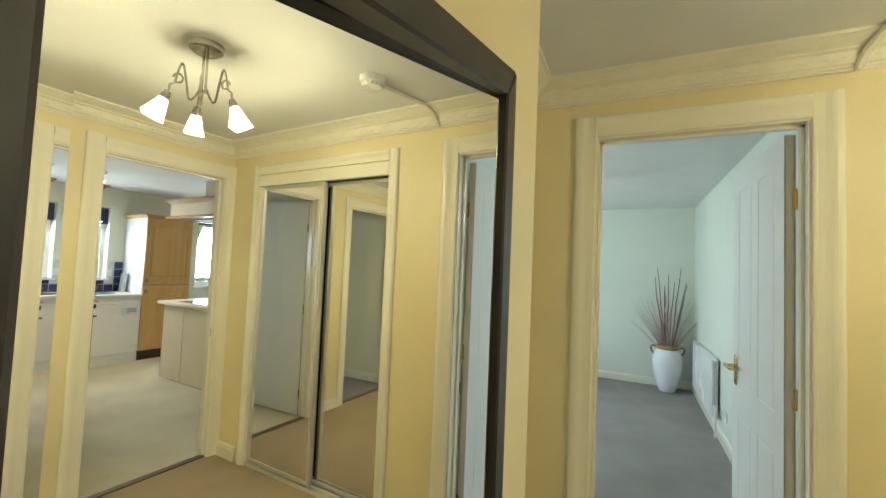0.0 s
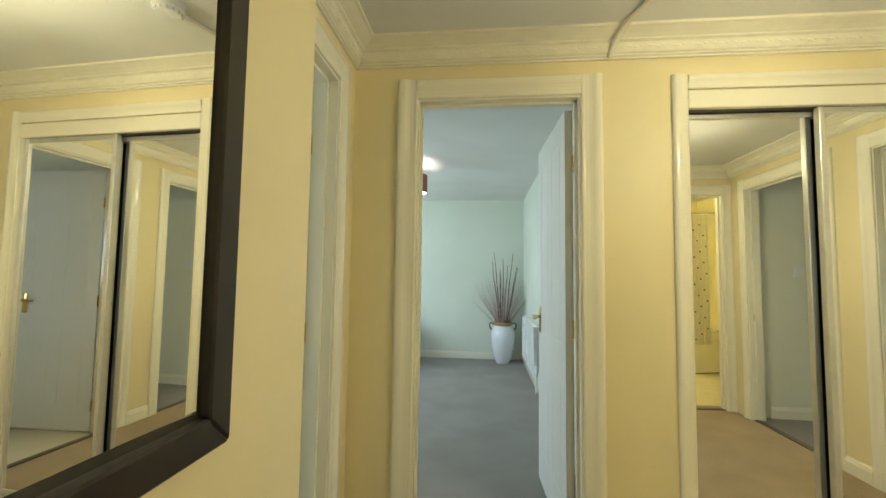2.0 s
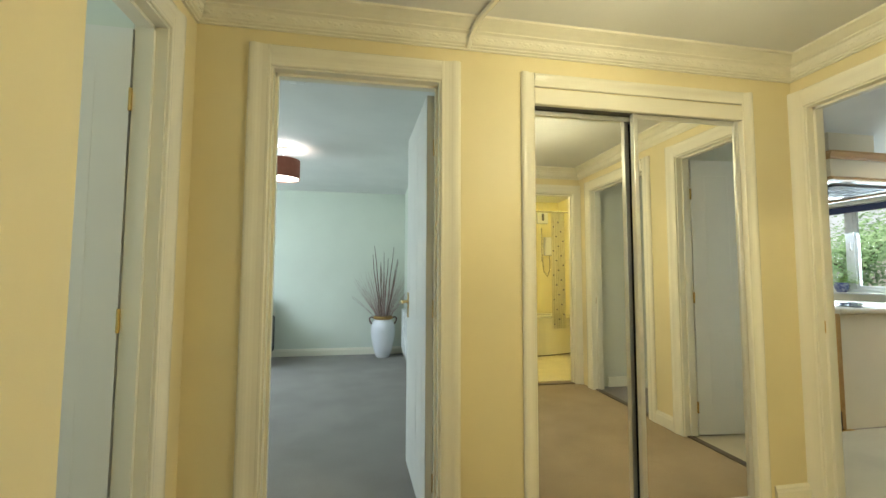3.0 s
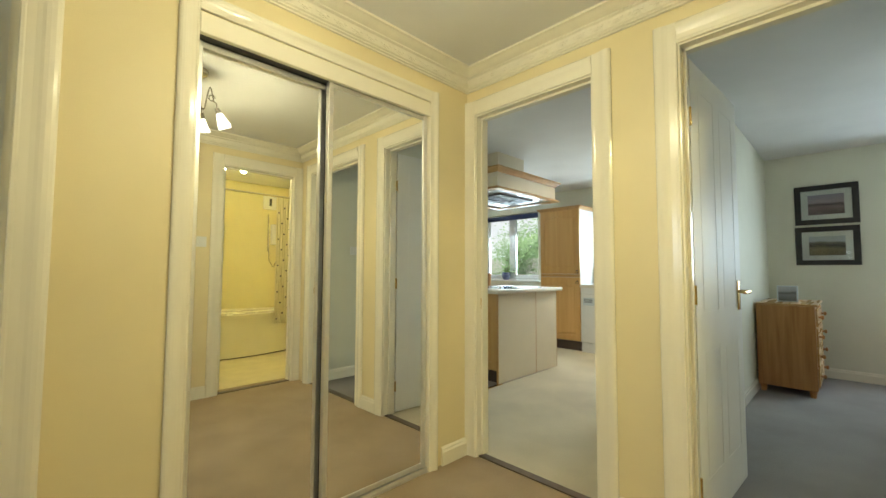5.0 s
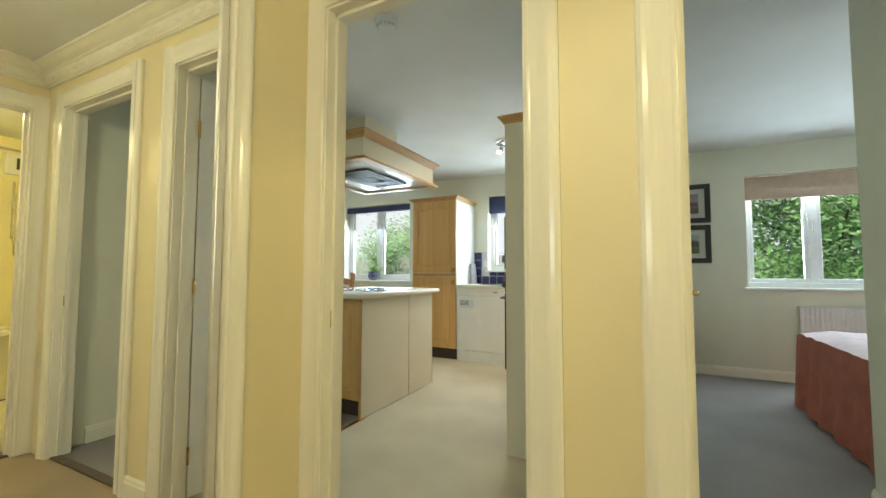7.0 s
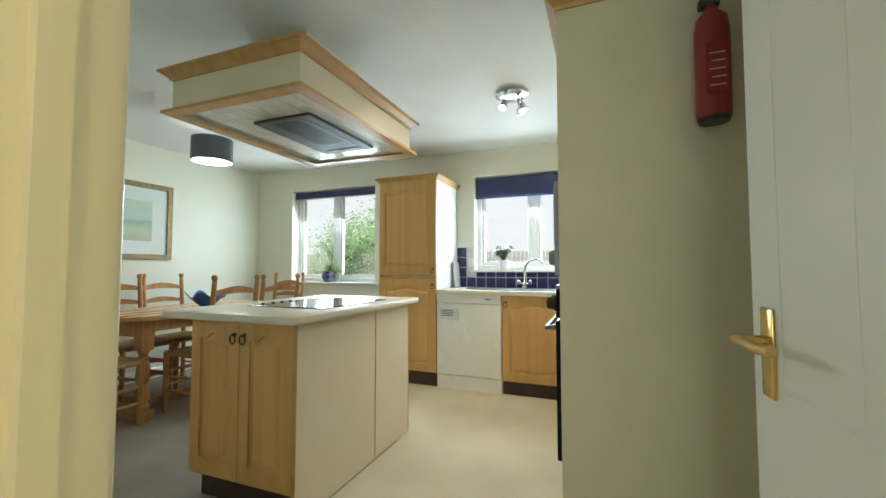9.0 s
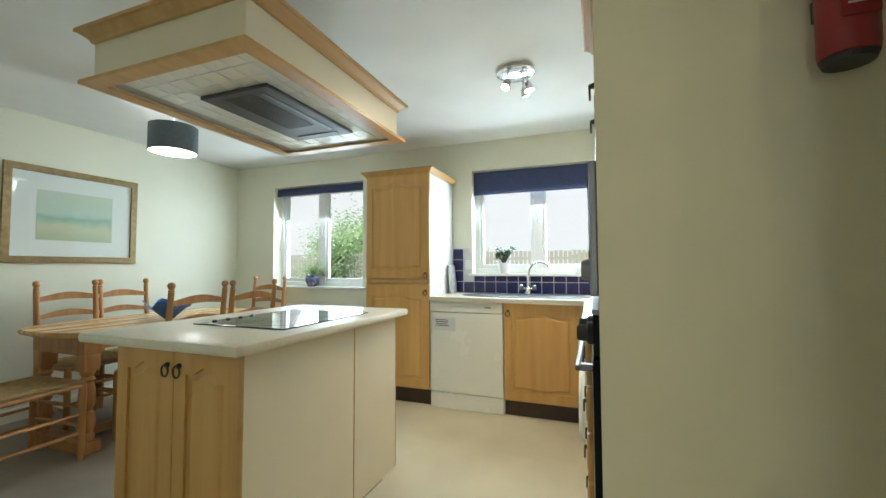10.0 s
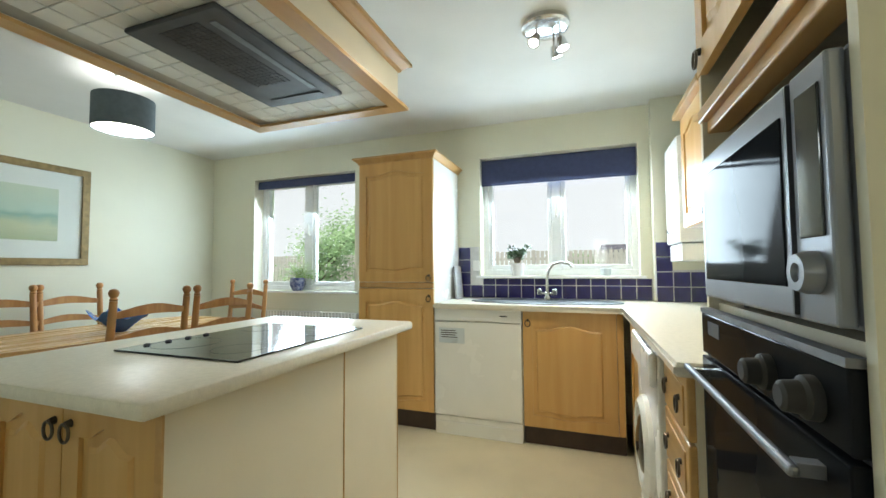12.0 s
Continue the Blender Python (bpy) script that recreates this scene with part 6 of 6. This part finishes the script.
def radiator(label, at, length, h, rz):
    """Panel radiator standing off a wall; local x along the wall, local +y into the room."""
    c = thing("radiator", label, "radiator", at, rz)
    bm = bmesh.new()
    n = int(length / 0.035)
    ol = [(0, 0.060)]
    for k in range(n):
        x = (k + 0.5) * length / n
        ol += [(x - 0.014, 0.066), (x - 0.010, 0.074), (x + 0.010, 0.074), (x + 0.014, 0.066)]
    ol += [(length, 0.066), (length, 0.060)]
    prism(bm, ol, 0, h, "z")
    part("front_panel", bm, M_WHITE, c)
    part("back_panel", B(0, 0.02, 0, length, 0.026, h), M_WHITE, c)
    part("top_grille", B(0, 0.018, h, length, 0.072, h + 0.008), M_WHITE, c)
    for x in (0.0, length - 0.006):
        part("side_cover", B(x, 0.0275, 0.012, x + 0.006, 0.0585, h - 0.001), M_GROUT, c)
    v = cyl(bmesh.new(), (-0.05, 0.045, 0.02), (0, 0.045, 0.02), 0.010)
    cyl(v, (-0.05, 0.045, -0.16), (-0.05, 0.045, 0.05), 0.009)
    cyl(v, (-0.05, 0.045, 0.05), (-0.05, 0.045, 0.12), 0.018, 0.015)
    part("valve", v, M_WHITE, c, smooth=True)
    part("wall_bracket", box(B(0.15, 0.001, 0.05, 0.19, 0.02, h - 0.05), length - 0.19, 0.001, 0.05, length - 0.15, 0.02, h - 0.05), M_WHITE, c)
    return c


radiator("white panel radiator on the bedroom wall behind the door", (AXR, 4.25, 0.18), 1.15, 0.50, 90)
radiator("white panel radiator under the bedroom window", (KXF, -2.14, 0.165), 1.45, 0.56, 90)
radiator("white panel radiator under the dining window", (KXF, 3.62, 0.17), 1.1, 0.56, 90)
sk = thing("wall_socket", "white double socket above the bedroom skirting", "socket", (AXR, 4.02, 0.27))
part("face_plate", B(-0.010, -0.07, -0.043, -0.0005, 0.07, 0.043, bevel=0.003), M_WHITE, sk)

arm = thing("armchair", "dark upholstered armchair by the far bedroom wall", "chair", (-1.50, 5.45, 0))
part("seat", B(-0.32, -0.34, 0.10, 0.32, 0.30, 0.42, bevel=0.04), M_DARKUP, arm, smooth=True)
part("backrest", B(-0.34, 0.20, 0.10, 0.34, 0.38, 0.82, bevel=0.05), M_DARKUP, arm, smooth=True)
for s in (-1, 1):
    part("armrest", B(s * 0.36 - 0.06, -0.33, 0.10, s * 0.36 + 0.06, 0.34, 0.60, bevel=0.04), M_DARKUP, arm, smooth=True)
    for y in (-0.28, 0.30):
        part("foot", cyl(bmesh.new(), (s * 0.33, y, 0), (s * 0.33, y, 0.11), 0.018, 0.024), M_TWIG, arm)

# ---------------------------------------------------------------- bedroom with the bed
cst = thing("chest_of_drawers", "orange pine chest of drawers with turned knobs", "drawers", (5.29, 0.30, 0))
cl, cd, chh = 0.78, 0.405, 0.80
part("carcass", B(0.0, 0.0, 0.06, cl, cd, chh - 0.02, bevel=0.004), M_PINE, cst)
part("top", B(-0.015, -0.02, chh - 0.02, cl + 0.015, cd, chh, bevel=0.006), M_PINEX, cst)
for x in (0.035, cl - 0.035):
    for y in (0.035, cd - 0.035):
        part("foot", cyl(bmesh.new(), (x, y, 0), (x, y, 0.062), 0.020, 0.028), M_PINE, cst)
for k in range(4):
    z = 0.095 + k * 0.170
    df = part("drawer_front", B(0.03, -0.014, z, cl - 0.03, -0.001, z + 0.155, bevel=0.004), M_PINEX, cst)
    for x in (0.14, cl - 0.14):
        bm = bmesh.new()
        lathe(bm, [(0.010, 0.0), (0.008, 0.012), (0.018, 0.022), (0.018, 0.032), (0.006, 0.038)], 14)
        bmesh.ops.transform(bm, matrix=pose(x, -0.014, z + 0.078, 90, 0, 0), verts=bm.verts)
        part("knob", bm, M_PINE, df, smooth=True)
bx_ = thing("photo_block", "small blue-grey photo block on the chest of drawers", "photo frame", (5.58, 0.50, 0.80))
part("block", B(-0.02, -0.075, 0, 0.02, 0.075, 0.15, bevel=0.003), M_LABELP, bx_)
part("print", B(-0.0215, -0.065, 0.01, -0.0203, 0.065, 0.14), M_ART4, bx_)

bed = thing("bed", "double bed with a coral bedspread hanging to the floor", "bed", (0, 0, 0))
part("mattress", B(3.95, -2.55, 0.25, 5.53, -0.50, 0.575, bevel=0.05), M_PINK, bed, smooth=True)
bm = bmesh.new()
nx, ny = 48, 40
x0, x1, y0, y1 = 3.92, 5.56, -2.5, -0.47
flat = []
# top sheet of the spread
top = [[bm.verts.new((x0 + (x1 - x0) * i / nx, y0 + (y1 - y0) * j / ny, 0.60 + 0.012 * noise.noise((i * 0.35, j * 0.35, 1.0)) - 0.03 * (max(0, i - nx + 3) / 3) ** 2 - 0.03 * (max(0, j - ny + 3) / 3) ** 2)) for j in range(ny + 1)] for i in range(nx + 1)]
for i in range(nx):
    for j in range(ny):
        bm.faces.new((top[i][j], top[i + 1][j], top[i + 1][j + 1], top[i][j + 1]))


def hang(edge, outx, outy):
    rows = [edge]
    for r in range(1, 9):
        d = r / 8
        row = []
        for k, v in enumerate(edge):
            f = 0.016 * math.sin(k * 0.9 + 0.6 * math.sin(k * 0.37)) * d + 0.05 * d
            row.append(bm.verts.new((v.co.x + outx * f, v.co.y + outy * f, v.co.z * (1 - d) + 0.012 * d)))
        rows.append(row)
    for a, b in zip(rows, rows[1:]):
        for k in range(len(edge) - 1):
            bm.faces.new((a[k], a[k + 1], b[k + 1], b[k]))


hang([top[i][ny] for i in range(nx + 1)], 0, 1)
hang([top[nx][j] for j in range(ny + 1)], 1, 0)
hang([top[0][j] for j in range(ny + 1)], -1, 0)
spread = part("bedspread", bm, M_CORAL, bed, "bedspread with coral sides and a pale pink top", smooth=True)
spread.data.materials.append(M_PINK)
# faces that look up take the paler pink, the hanging sides stay coral
for p in spread.data.polygons:
    p.material_index = 1 if p.normal.z > 0.8 and p.center.z > 0.55 else 0
part("base", B(3.98, -2.55, 0.0, 5.49, -0.55, 0.25), M_PINK, bed)

# ---------------------------------------------------------------- bathroom
bath = thing("bathtub", "white corner bath with a bowed front panel", "bath", (0, 0, 0))
ol = [(1.48, -2.59), (3.20, -2.59), (3.20, -1.98)]
for k in range(13):
    u = k / 12
    ol.append((3.20 - 1.72 * u, -1.98 + 0.20 * math.sin(math.pi * u)))
bm = prism(bmesh.new(), ol, 0.022, 0.50, "z")
part("front_panel", bm, M_ACRYL, bath, smooth=False)
rim = [(2.34 + (x - 2.34) * 1.01, -2.3 + (y + 2.3) * 1.05) for x, y in ol]
rim = [(min(max(x, 1.47), 3.215), max(y, -2.595)) for x, y in rim]
bm = prism(bmesh.new(), rim, 0.50, 0.535, "z")
bmesh.ops.bevel(bm, geom=[e for e in bm.edges if abs(e.verts[0].co.z - e.verts[1].co.z) < 1e-5], offset=0.012, segments=2, affect="EDGES")
part("rim", bm, M_ACRYL, bath, smooth=True)
bm = bmesh.new()
lathe(bm, [(0.50, 0.536), (0.47, 0.550), (0.44, 0.538)], 36, (0, 0, 0))
bmesh.ops.scale(bm, vec=(1.5, 0.52, 1), verts=bm.verts)
bmesh.ops.translate(bm, vec=(2.34, -2.27, 0), verts=bm.verts)
part("basin_edge", bm, M_ACRYL, bath, smooth=True)
part("plinth", prism(bmesh.new(), [(2.34 + (x - 2.34) * 0.985, -2.3 + (y + 2.3) * 0.93) for x, y in ol], 0.004, 0.022, "z"), M_PLINTH, bath)
shw = thing("electric_shower", "white electric shower box with a hose", "shower", (3.04, -2.60, 1.46))
part("case", B(-0.085, 0.001, 0, 0.085, 0.09, 0.30, bevel=0.012), M_WHITE, shw)
part("hose", sweep(bmesh.new(), [(0, 0.05, 0.0), (0.0, 0.06, -0.22), (-0.05, 0.07, -0.34), (-0.11, 0.06, -0.25), (-0.13, 0.05, 0.05), (-0.13, 0.06, 0.20)], 0.008, 8), M_CHROME, shw, smooth=True)
part("riser_rail", cyl(bmesh.new(), (-0.13, 0.04, -0.1), (-0.13, 0.04, 0.45), 0.009), M_CHROME, shw)
xf = thing("extractor_fan", "white bathroom extractor fan high on the wall", "fan", (2.93, -2.60, 1.98))
part("case", B(-0.09, 0.001, 0, 0.09, 0.06, 0.20, bevel=0.008), M_WHITE, xf)
part("louvre", B(-0.018, 0.058, 0.05, 0.018, 0.064, 0.16), M_GREYP, xf)
sc = thing("shower_curtain", "pale shower curtain with small blue dots gathered on its rail", "curtain", (2.79, -1.72, 0.40))
bm = bmesh.new()
n = 26
rows = [[bm.verts.new((-0.10 + 0.20 * k / n, 0.006 * math.sin(k * 1.45), z)) for k in range(n + 1)] for z in (0.0, 0.5, 1.0, 1.62)]
for a, b in zip(rows, rows[1:]):
    for k in range(n):
        bm.faces.new((a[k], a[k + 1], b[k + 1], b[k]))
bmesh.ops.solidify(bm, geom=list(bm.faces), thickness=0.002)
part("cloth", bm, M_CURTAIN, sc, smooth=True)
for k in range(22):
    j = (4, 13, 22, 9, 18)[k % 5]
    z = 0.06 + 1.5 * k / 22
    part("printed_dot", cyl(bmesh.new(), (-0.10 + 0.20 * j / n, 0.006 * math.sin(j * 1.45) + 0.001, z), (-0.10 + 0.20 * j / n, 0.006 * math.sin(j * 1.45) + 0.006, z), 0.010, n=8), M_TILE, sc)
part("rail", sweep(bmesh.new(), [(-2.08, 0, 1.635), (-1.0, 0.03, 1.635), (0.0, 0, 1.635), (0.42, 0, 1.635)], 0.012, 8), M_CHROME, sc, smooth=True)

# ---------------------------------------------------------------- plants and worktop clutter


def leaf(bm, p, d, up, ln, w):
    """A folded leaf blade."""
    p, d = Vector(p), Vector(d).normalized()
    s = d.cross(Vector(up)).normalized() * w
    m = p + d * ln * 0.5
    q = p + d * ln + Vector((0, 0, -0.25 * ln))
    vs = [bm.verts.new(v) for v in (p, m + s, q, m - s)]
    mid_ = bm.verts.new(m + Vector((0, 0, -0.12 * w)))
    for a, b in ((0, 1), (1, 2), (2, 3), (3, 0)):
        bm.faces.new((vs[a], vs[b], mid_))


fern = thing("potted_fern", "bright green feathery houseplant in a blue and white pot", "plant", (6.395, 4.36, WIN1[2]))
bm = bmesh.new()
lathe(bm, [(0.045, 0.0), (0.050, 0.006), (0.072, 0.05), (0.076, 0.085), (0.066, 0.115), (0.070, 0.128), (0.058, 0.126), (0.052, 0.10)], 28)
part("pot", bm, M_BLUEPOT, fern, "blue and white glazed pot", smooth=True)
bm = bmesh.new()
for k in range(46):
    a, el, ln = rnd.uniform(0, 6.28), rnd.uniform(0.35, 1.35), rnd.uniform(0.12, 0.26)
    pts = [Vector((0.03 * math.cos(a), 0.03 * math.sin(a), 0.11))]
    for j in range(1, 7):
        s = j / 6
        rr = ln * math.cos(el) * s
        pts.append(Vector((min(0.06, rr * math.cos(a) * 0.6), rr * math.sin(a) * 1.25 - 0.05 * s, 0.11 + ln * math.sin(el) * s - 0.06 * s * s)))
    sweep(bm, pts, [0.0022, 0.002, 0.0018, 0.0016, 0.0012, 0.001, 0.0008], 3)
    for j in range(1, 7):
        dd = (pts[j] - pts[j - 1]).normalized()
        for s in (-1, 1):
            side = dd.cross(Vector((0, 0, 1))).normalized() * s
            leaf(bm, pts[j], dd * 0.6 + side, (0, 0, 1), rnd.uniform(0.03, 0.05), 0.006)
tagged(part("fronds", bm, M_LEAF, fern), kind="stuff")

jade = thing("jade_plant", "small dark green jade plant in a white pot", "plant", (6.40, 2.17, WIN2[2]))
bm = bmesh.new()
lathe(bm, [(0.040, 0.0), (0.045, 0.004), (0.055, 0.10), (0.050, 0.10), (0.046, 0.085)], 24)
part("pot", bm, M_CERAMIC, jade, "white ceramic pot", smooth=True)
bm, lf = bmesh.new(), bmesh.new()
for k in range(16):
    a, r = 2 * math.pi * k / 16 + rnd.uniform(-.3, .3), rnd.uniform(0.03, 0.10)
    top_ = Vector((0.5 * r * math.cos(a), 1.15 * r * math.sin(a), rnd.uniform(0.14, 0.235)))
    sweep(bm, [(0, 0, 0.085), tuple(top_ * 0.5 + Vector((0, 0, 0.05))), tuple(top_)], [0.007, 0.005, 0.004], 6)
    for j in range(13):
        b = rnd.uniform(0, 6.28)
        dv = Vector((0.6 * math.cos(b), math.sin(b), rnd.uniform(-0.2, 0.9))).normalized()
        o = top_ + dv * 0.012 + Vector((0, 0, rnd.uniform(-0.02, 0.01)))
        bmesh.ops.create_uvsphere(lf, u_segments=6, v_segments=4, radius=0.016, matrix=Matrix.Translation(o + dv * 0.012) @ dv.to_track_quat("Z", "Y").to_matrix().to_4x4() @ Matrix.Diagonal((0.62, 0.25, 1.05, 1)))
part("stem", bm, M_BARK, jade)
tagged(part("leaves", lf, M_DARKLEAF, jade, smooth=True), kind="stuff")

tin = bmesh.new()
lathe(tin, [(0.036, 0.0), (0.038, 0.004), (0.038, 0.040), (0.040, 0.042), (0.040, 0.054), (0.030, 0.056)], 24)
o = single("candle_tin", tin, M_LABELP, "small pale candle tin on the sink window sill", "tin", smooth=True)
o.location = (6.40, 1.50, WIN2[2])
slab_ = thing("chopping_board", "grey marbled board leaning on the tall unit", "chopping board", (6.235, 2.615, WT))
bm = box(bmesh.new(), -0.085, -0.010, 0.0, 0.085, 0.010, 0.26, 0.006)
bmesh.ops.transform(bm, matrix=pose(0, 0, 0, -5, 0, 0), verts=bm.verts)
part("board", bm, mat("grey_marble_print", (0.52, 0.52, 0.52), 0.3, scale=18, tint=(0.30, 0.31, 0.33)), slab_)
ks = thing("wall_sockets", "white double socket among the blue tiles", "socket", (KXF - 0.012, 2.50, 1.16))
part("face_plate", B(-0.010, -0.028, -0.043, -0.0005, 0.028, 0.043, bevel=0.003), M_WHITE, ks)

# ---------------------------------------------------------------- outside
single("ground", B(-400, -400, -0.62, 400, 400, -0.45), M_GRASS, "mown lawn around the house reaching the horizon", "ground", "structure")


def fence(x, y0, y1, h):
    c = thing("fence", "weathered grey paling fence across the garden", "fence", (x, y0, -0.45))
    n = int((y1 - y0) / 0.125)
    me = mesh_of("paling", B(-0.01, 0, 0.06, 0.01, 0.095, h), M_FENCE)
    for k in range(min(n, 200)):
        o = new("paling", me)
        o.parent, o.location = c, (0, k * 0.125, rnd.uniform(-0.01, 0.01))
    for z in (0.35, h - 0.25):
        part("rail", B(0.011, 0, z, 0.05, y1 - y0, z + 0.07), M_FENCE, c)
    for k in range(int((y1 - y0) / 2.0) + 1):
        part("post", B(0.05, k * 2.0, 0, 0.14, k * 2.0 + 0.09, h + 0.03), M_FENCE, c)


fence(14.5, -9.0, 15.0, 2.05)


def tree(label, at, h, r, leaves, material, seed, size=0.16, squash=0.9):
    c = thing("tree", label, "tree", at)
    g = random.Random(seed)
    tr = sweep(bmesh.new(), [(0, 0, 0), (0.05, 0.03, h * 0.25), (-0.04, 0.06, h * 0.5), (0.02, 0.0, h * 0.8)], [0.035 * h, 0.028 * h, 0.02 * h, 0.008 * h], 10)
    tips = []
    for k in range(13):
        a, z = g.uniform(0, 6.28), h * g.uniform(0.28, 0.7)
        e = Vector((math.cos(a) * r * g.uniform(0.5, 0.9), math.sin(a) * r * g.uniform(0.5, 0.9), z + h * g.uniform(0.08, 0.28)))
        s = Vector((0, 0, z))
        sweep(tr, [s, (s + e) / 2 + Vector((0, 0, -0.03 * h)), e], [0.012 * h, 0.008 * h, 0.003 * h], 6)
        tips += [e, (s + e) / 2]
    part("trunk", tr, M_BARK, c, "brown trunk with limbs")
    tips.append(Vector((0, 0, h * 0.85)))
    verts, faces = [], []
    for k in range(leaves):
        t = g.choice(tips)
        p = t + Vector((g.gauss(0, 1), g.gauss(0, 1), g.gauss(0, 1) * squash)) * r * 0.24
        u = Vector((g.gauss(0, 1), g.gauss(0, 1), g.gauss(0, 0.6))).normalized()
        v = u.orthogonal().normalized()
        s = size * g.uniform(0.5, 1.2)
        i = len(verts)
        verts += [p - u * s, p + v * s * 0.5, p + u * s, p - v * s * 0.5]
        faces.append((i, i + 1, i + 2, i + 3))
    me = bpy.data.meshes.new("crown")
    me.from_pydata([tuple(v) for v in verts], [], faces)
    me.materials.append(material)
    o = new("crown", me)
    o.parent = c
    tagged(o, label="leafy crown", kind="stuff")
    return c


tree("broad green garden tree behind the fence", (18.0, 10.0, -0.45), 4.4, 2.2, 12000, M_TREE2, 1, 0.09)
tree("small round garden tree on the lawn", (12.5, 8.6, -0.45), 2.7, 0.9, 5200, M_TREE2, 2, 0.05)
tree("pale green shrub tree beside the fence", (13.6, 6.9, -0.45), 2.2, 1.1, 6000, M_TREE2, 3, 0.055)
tree("tall dense tree outside the bedroom", (13.0, -3.0, -0.45), 5.2, 2.4, 17000, M_TREE, 4, 0.07)
tree("tall dense tree outside the bedroom", (14.5, -6.0, -0.45), 6.0, 3.2, 17000, M_TREE, 5, 0.08)
tree("leafy shrub in front of the fence", (11.6, -2.2, -0.45), 2.0, 1.2, 9000, M_TREE, 6, 0.05)
tree("distant hedge tree on the horizon", (60.0, 18.0, -0.45), 4.2, 2.6, 5000, M_TREE2, 7, 0.18)
tree("distant hedge tree on the horizon", (66.0, 2.0, -0.45), 3.2, 2.4, 5000, M_TREE2, 8, 0.18)

hse = thing("white_house", "pale rendered two-storey house beyond the garden", "house", (110, -20, -0.45))
part("wall", B(0, 0, 0, 9, 18, 5.2), M_BUILD, hse)
part("roof", prism(bmesh.new(), [(-0.4, 5.2), (9.4, 5.2), (4.5, 7.4)], -0.4, 18.4, "y"), M_ROOF, hse)
for k in range(5):
    for z in (1.0, 3.4):
        w_ = part("window", B(-0.06, 1.5 + 3.4 * k, z, -0.005, 2.9 + 3.4 * k, z + 1.2), M_UPVC, hse)
        part("pane", B(-0.08, 1.6 + 3.4 * k, z + 0.1, -0.061, 2.8 + 3.4 * k, z + 1.1), M_DARKGLASS, w_)

single("backdrop_sky", B(260, -300, -5, 261, 300, 120), M_SKYGLOW, "bright white overcast sky at the horizon", "sky", "structure")
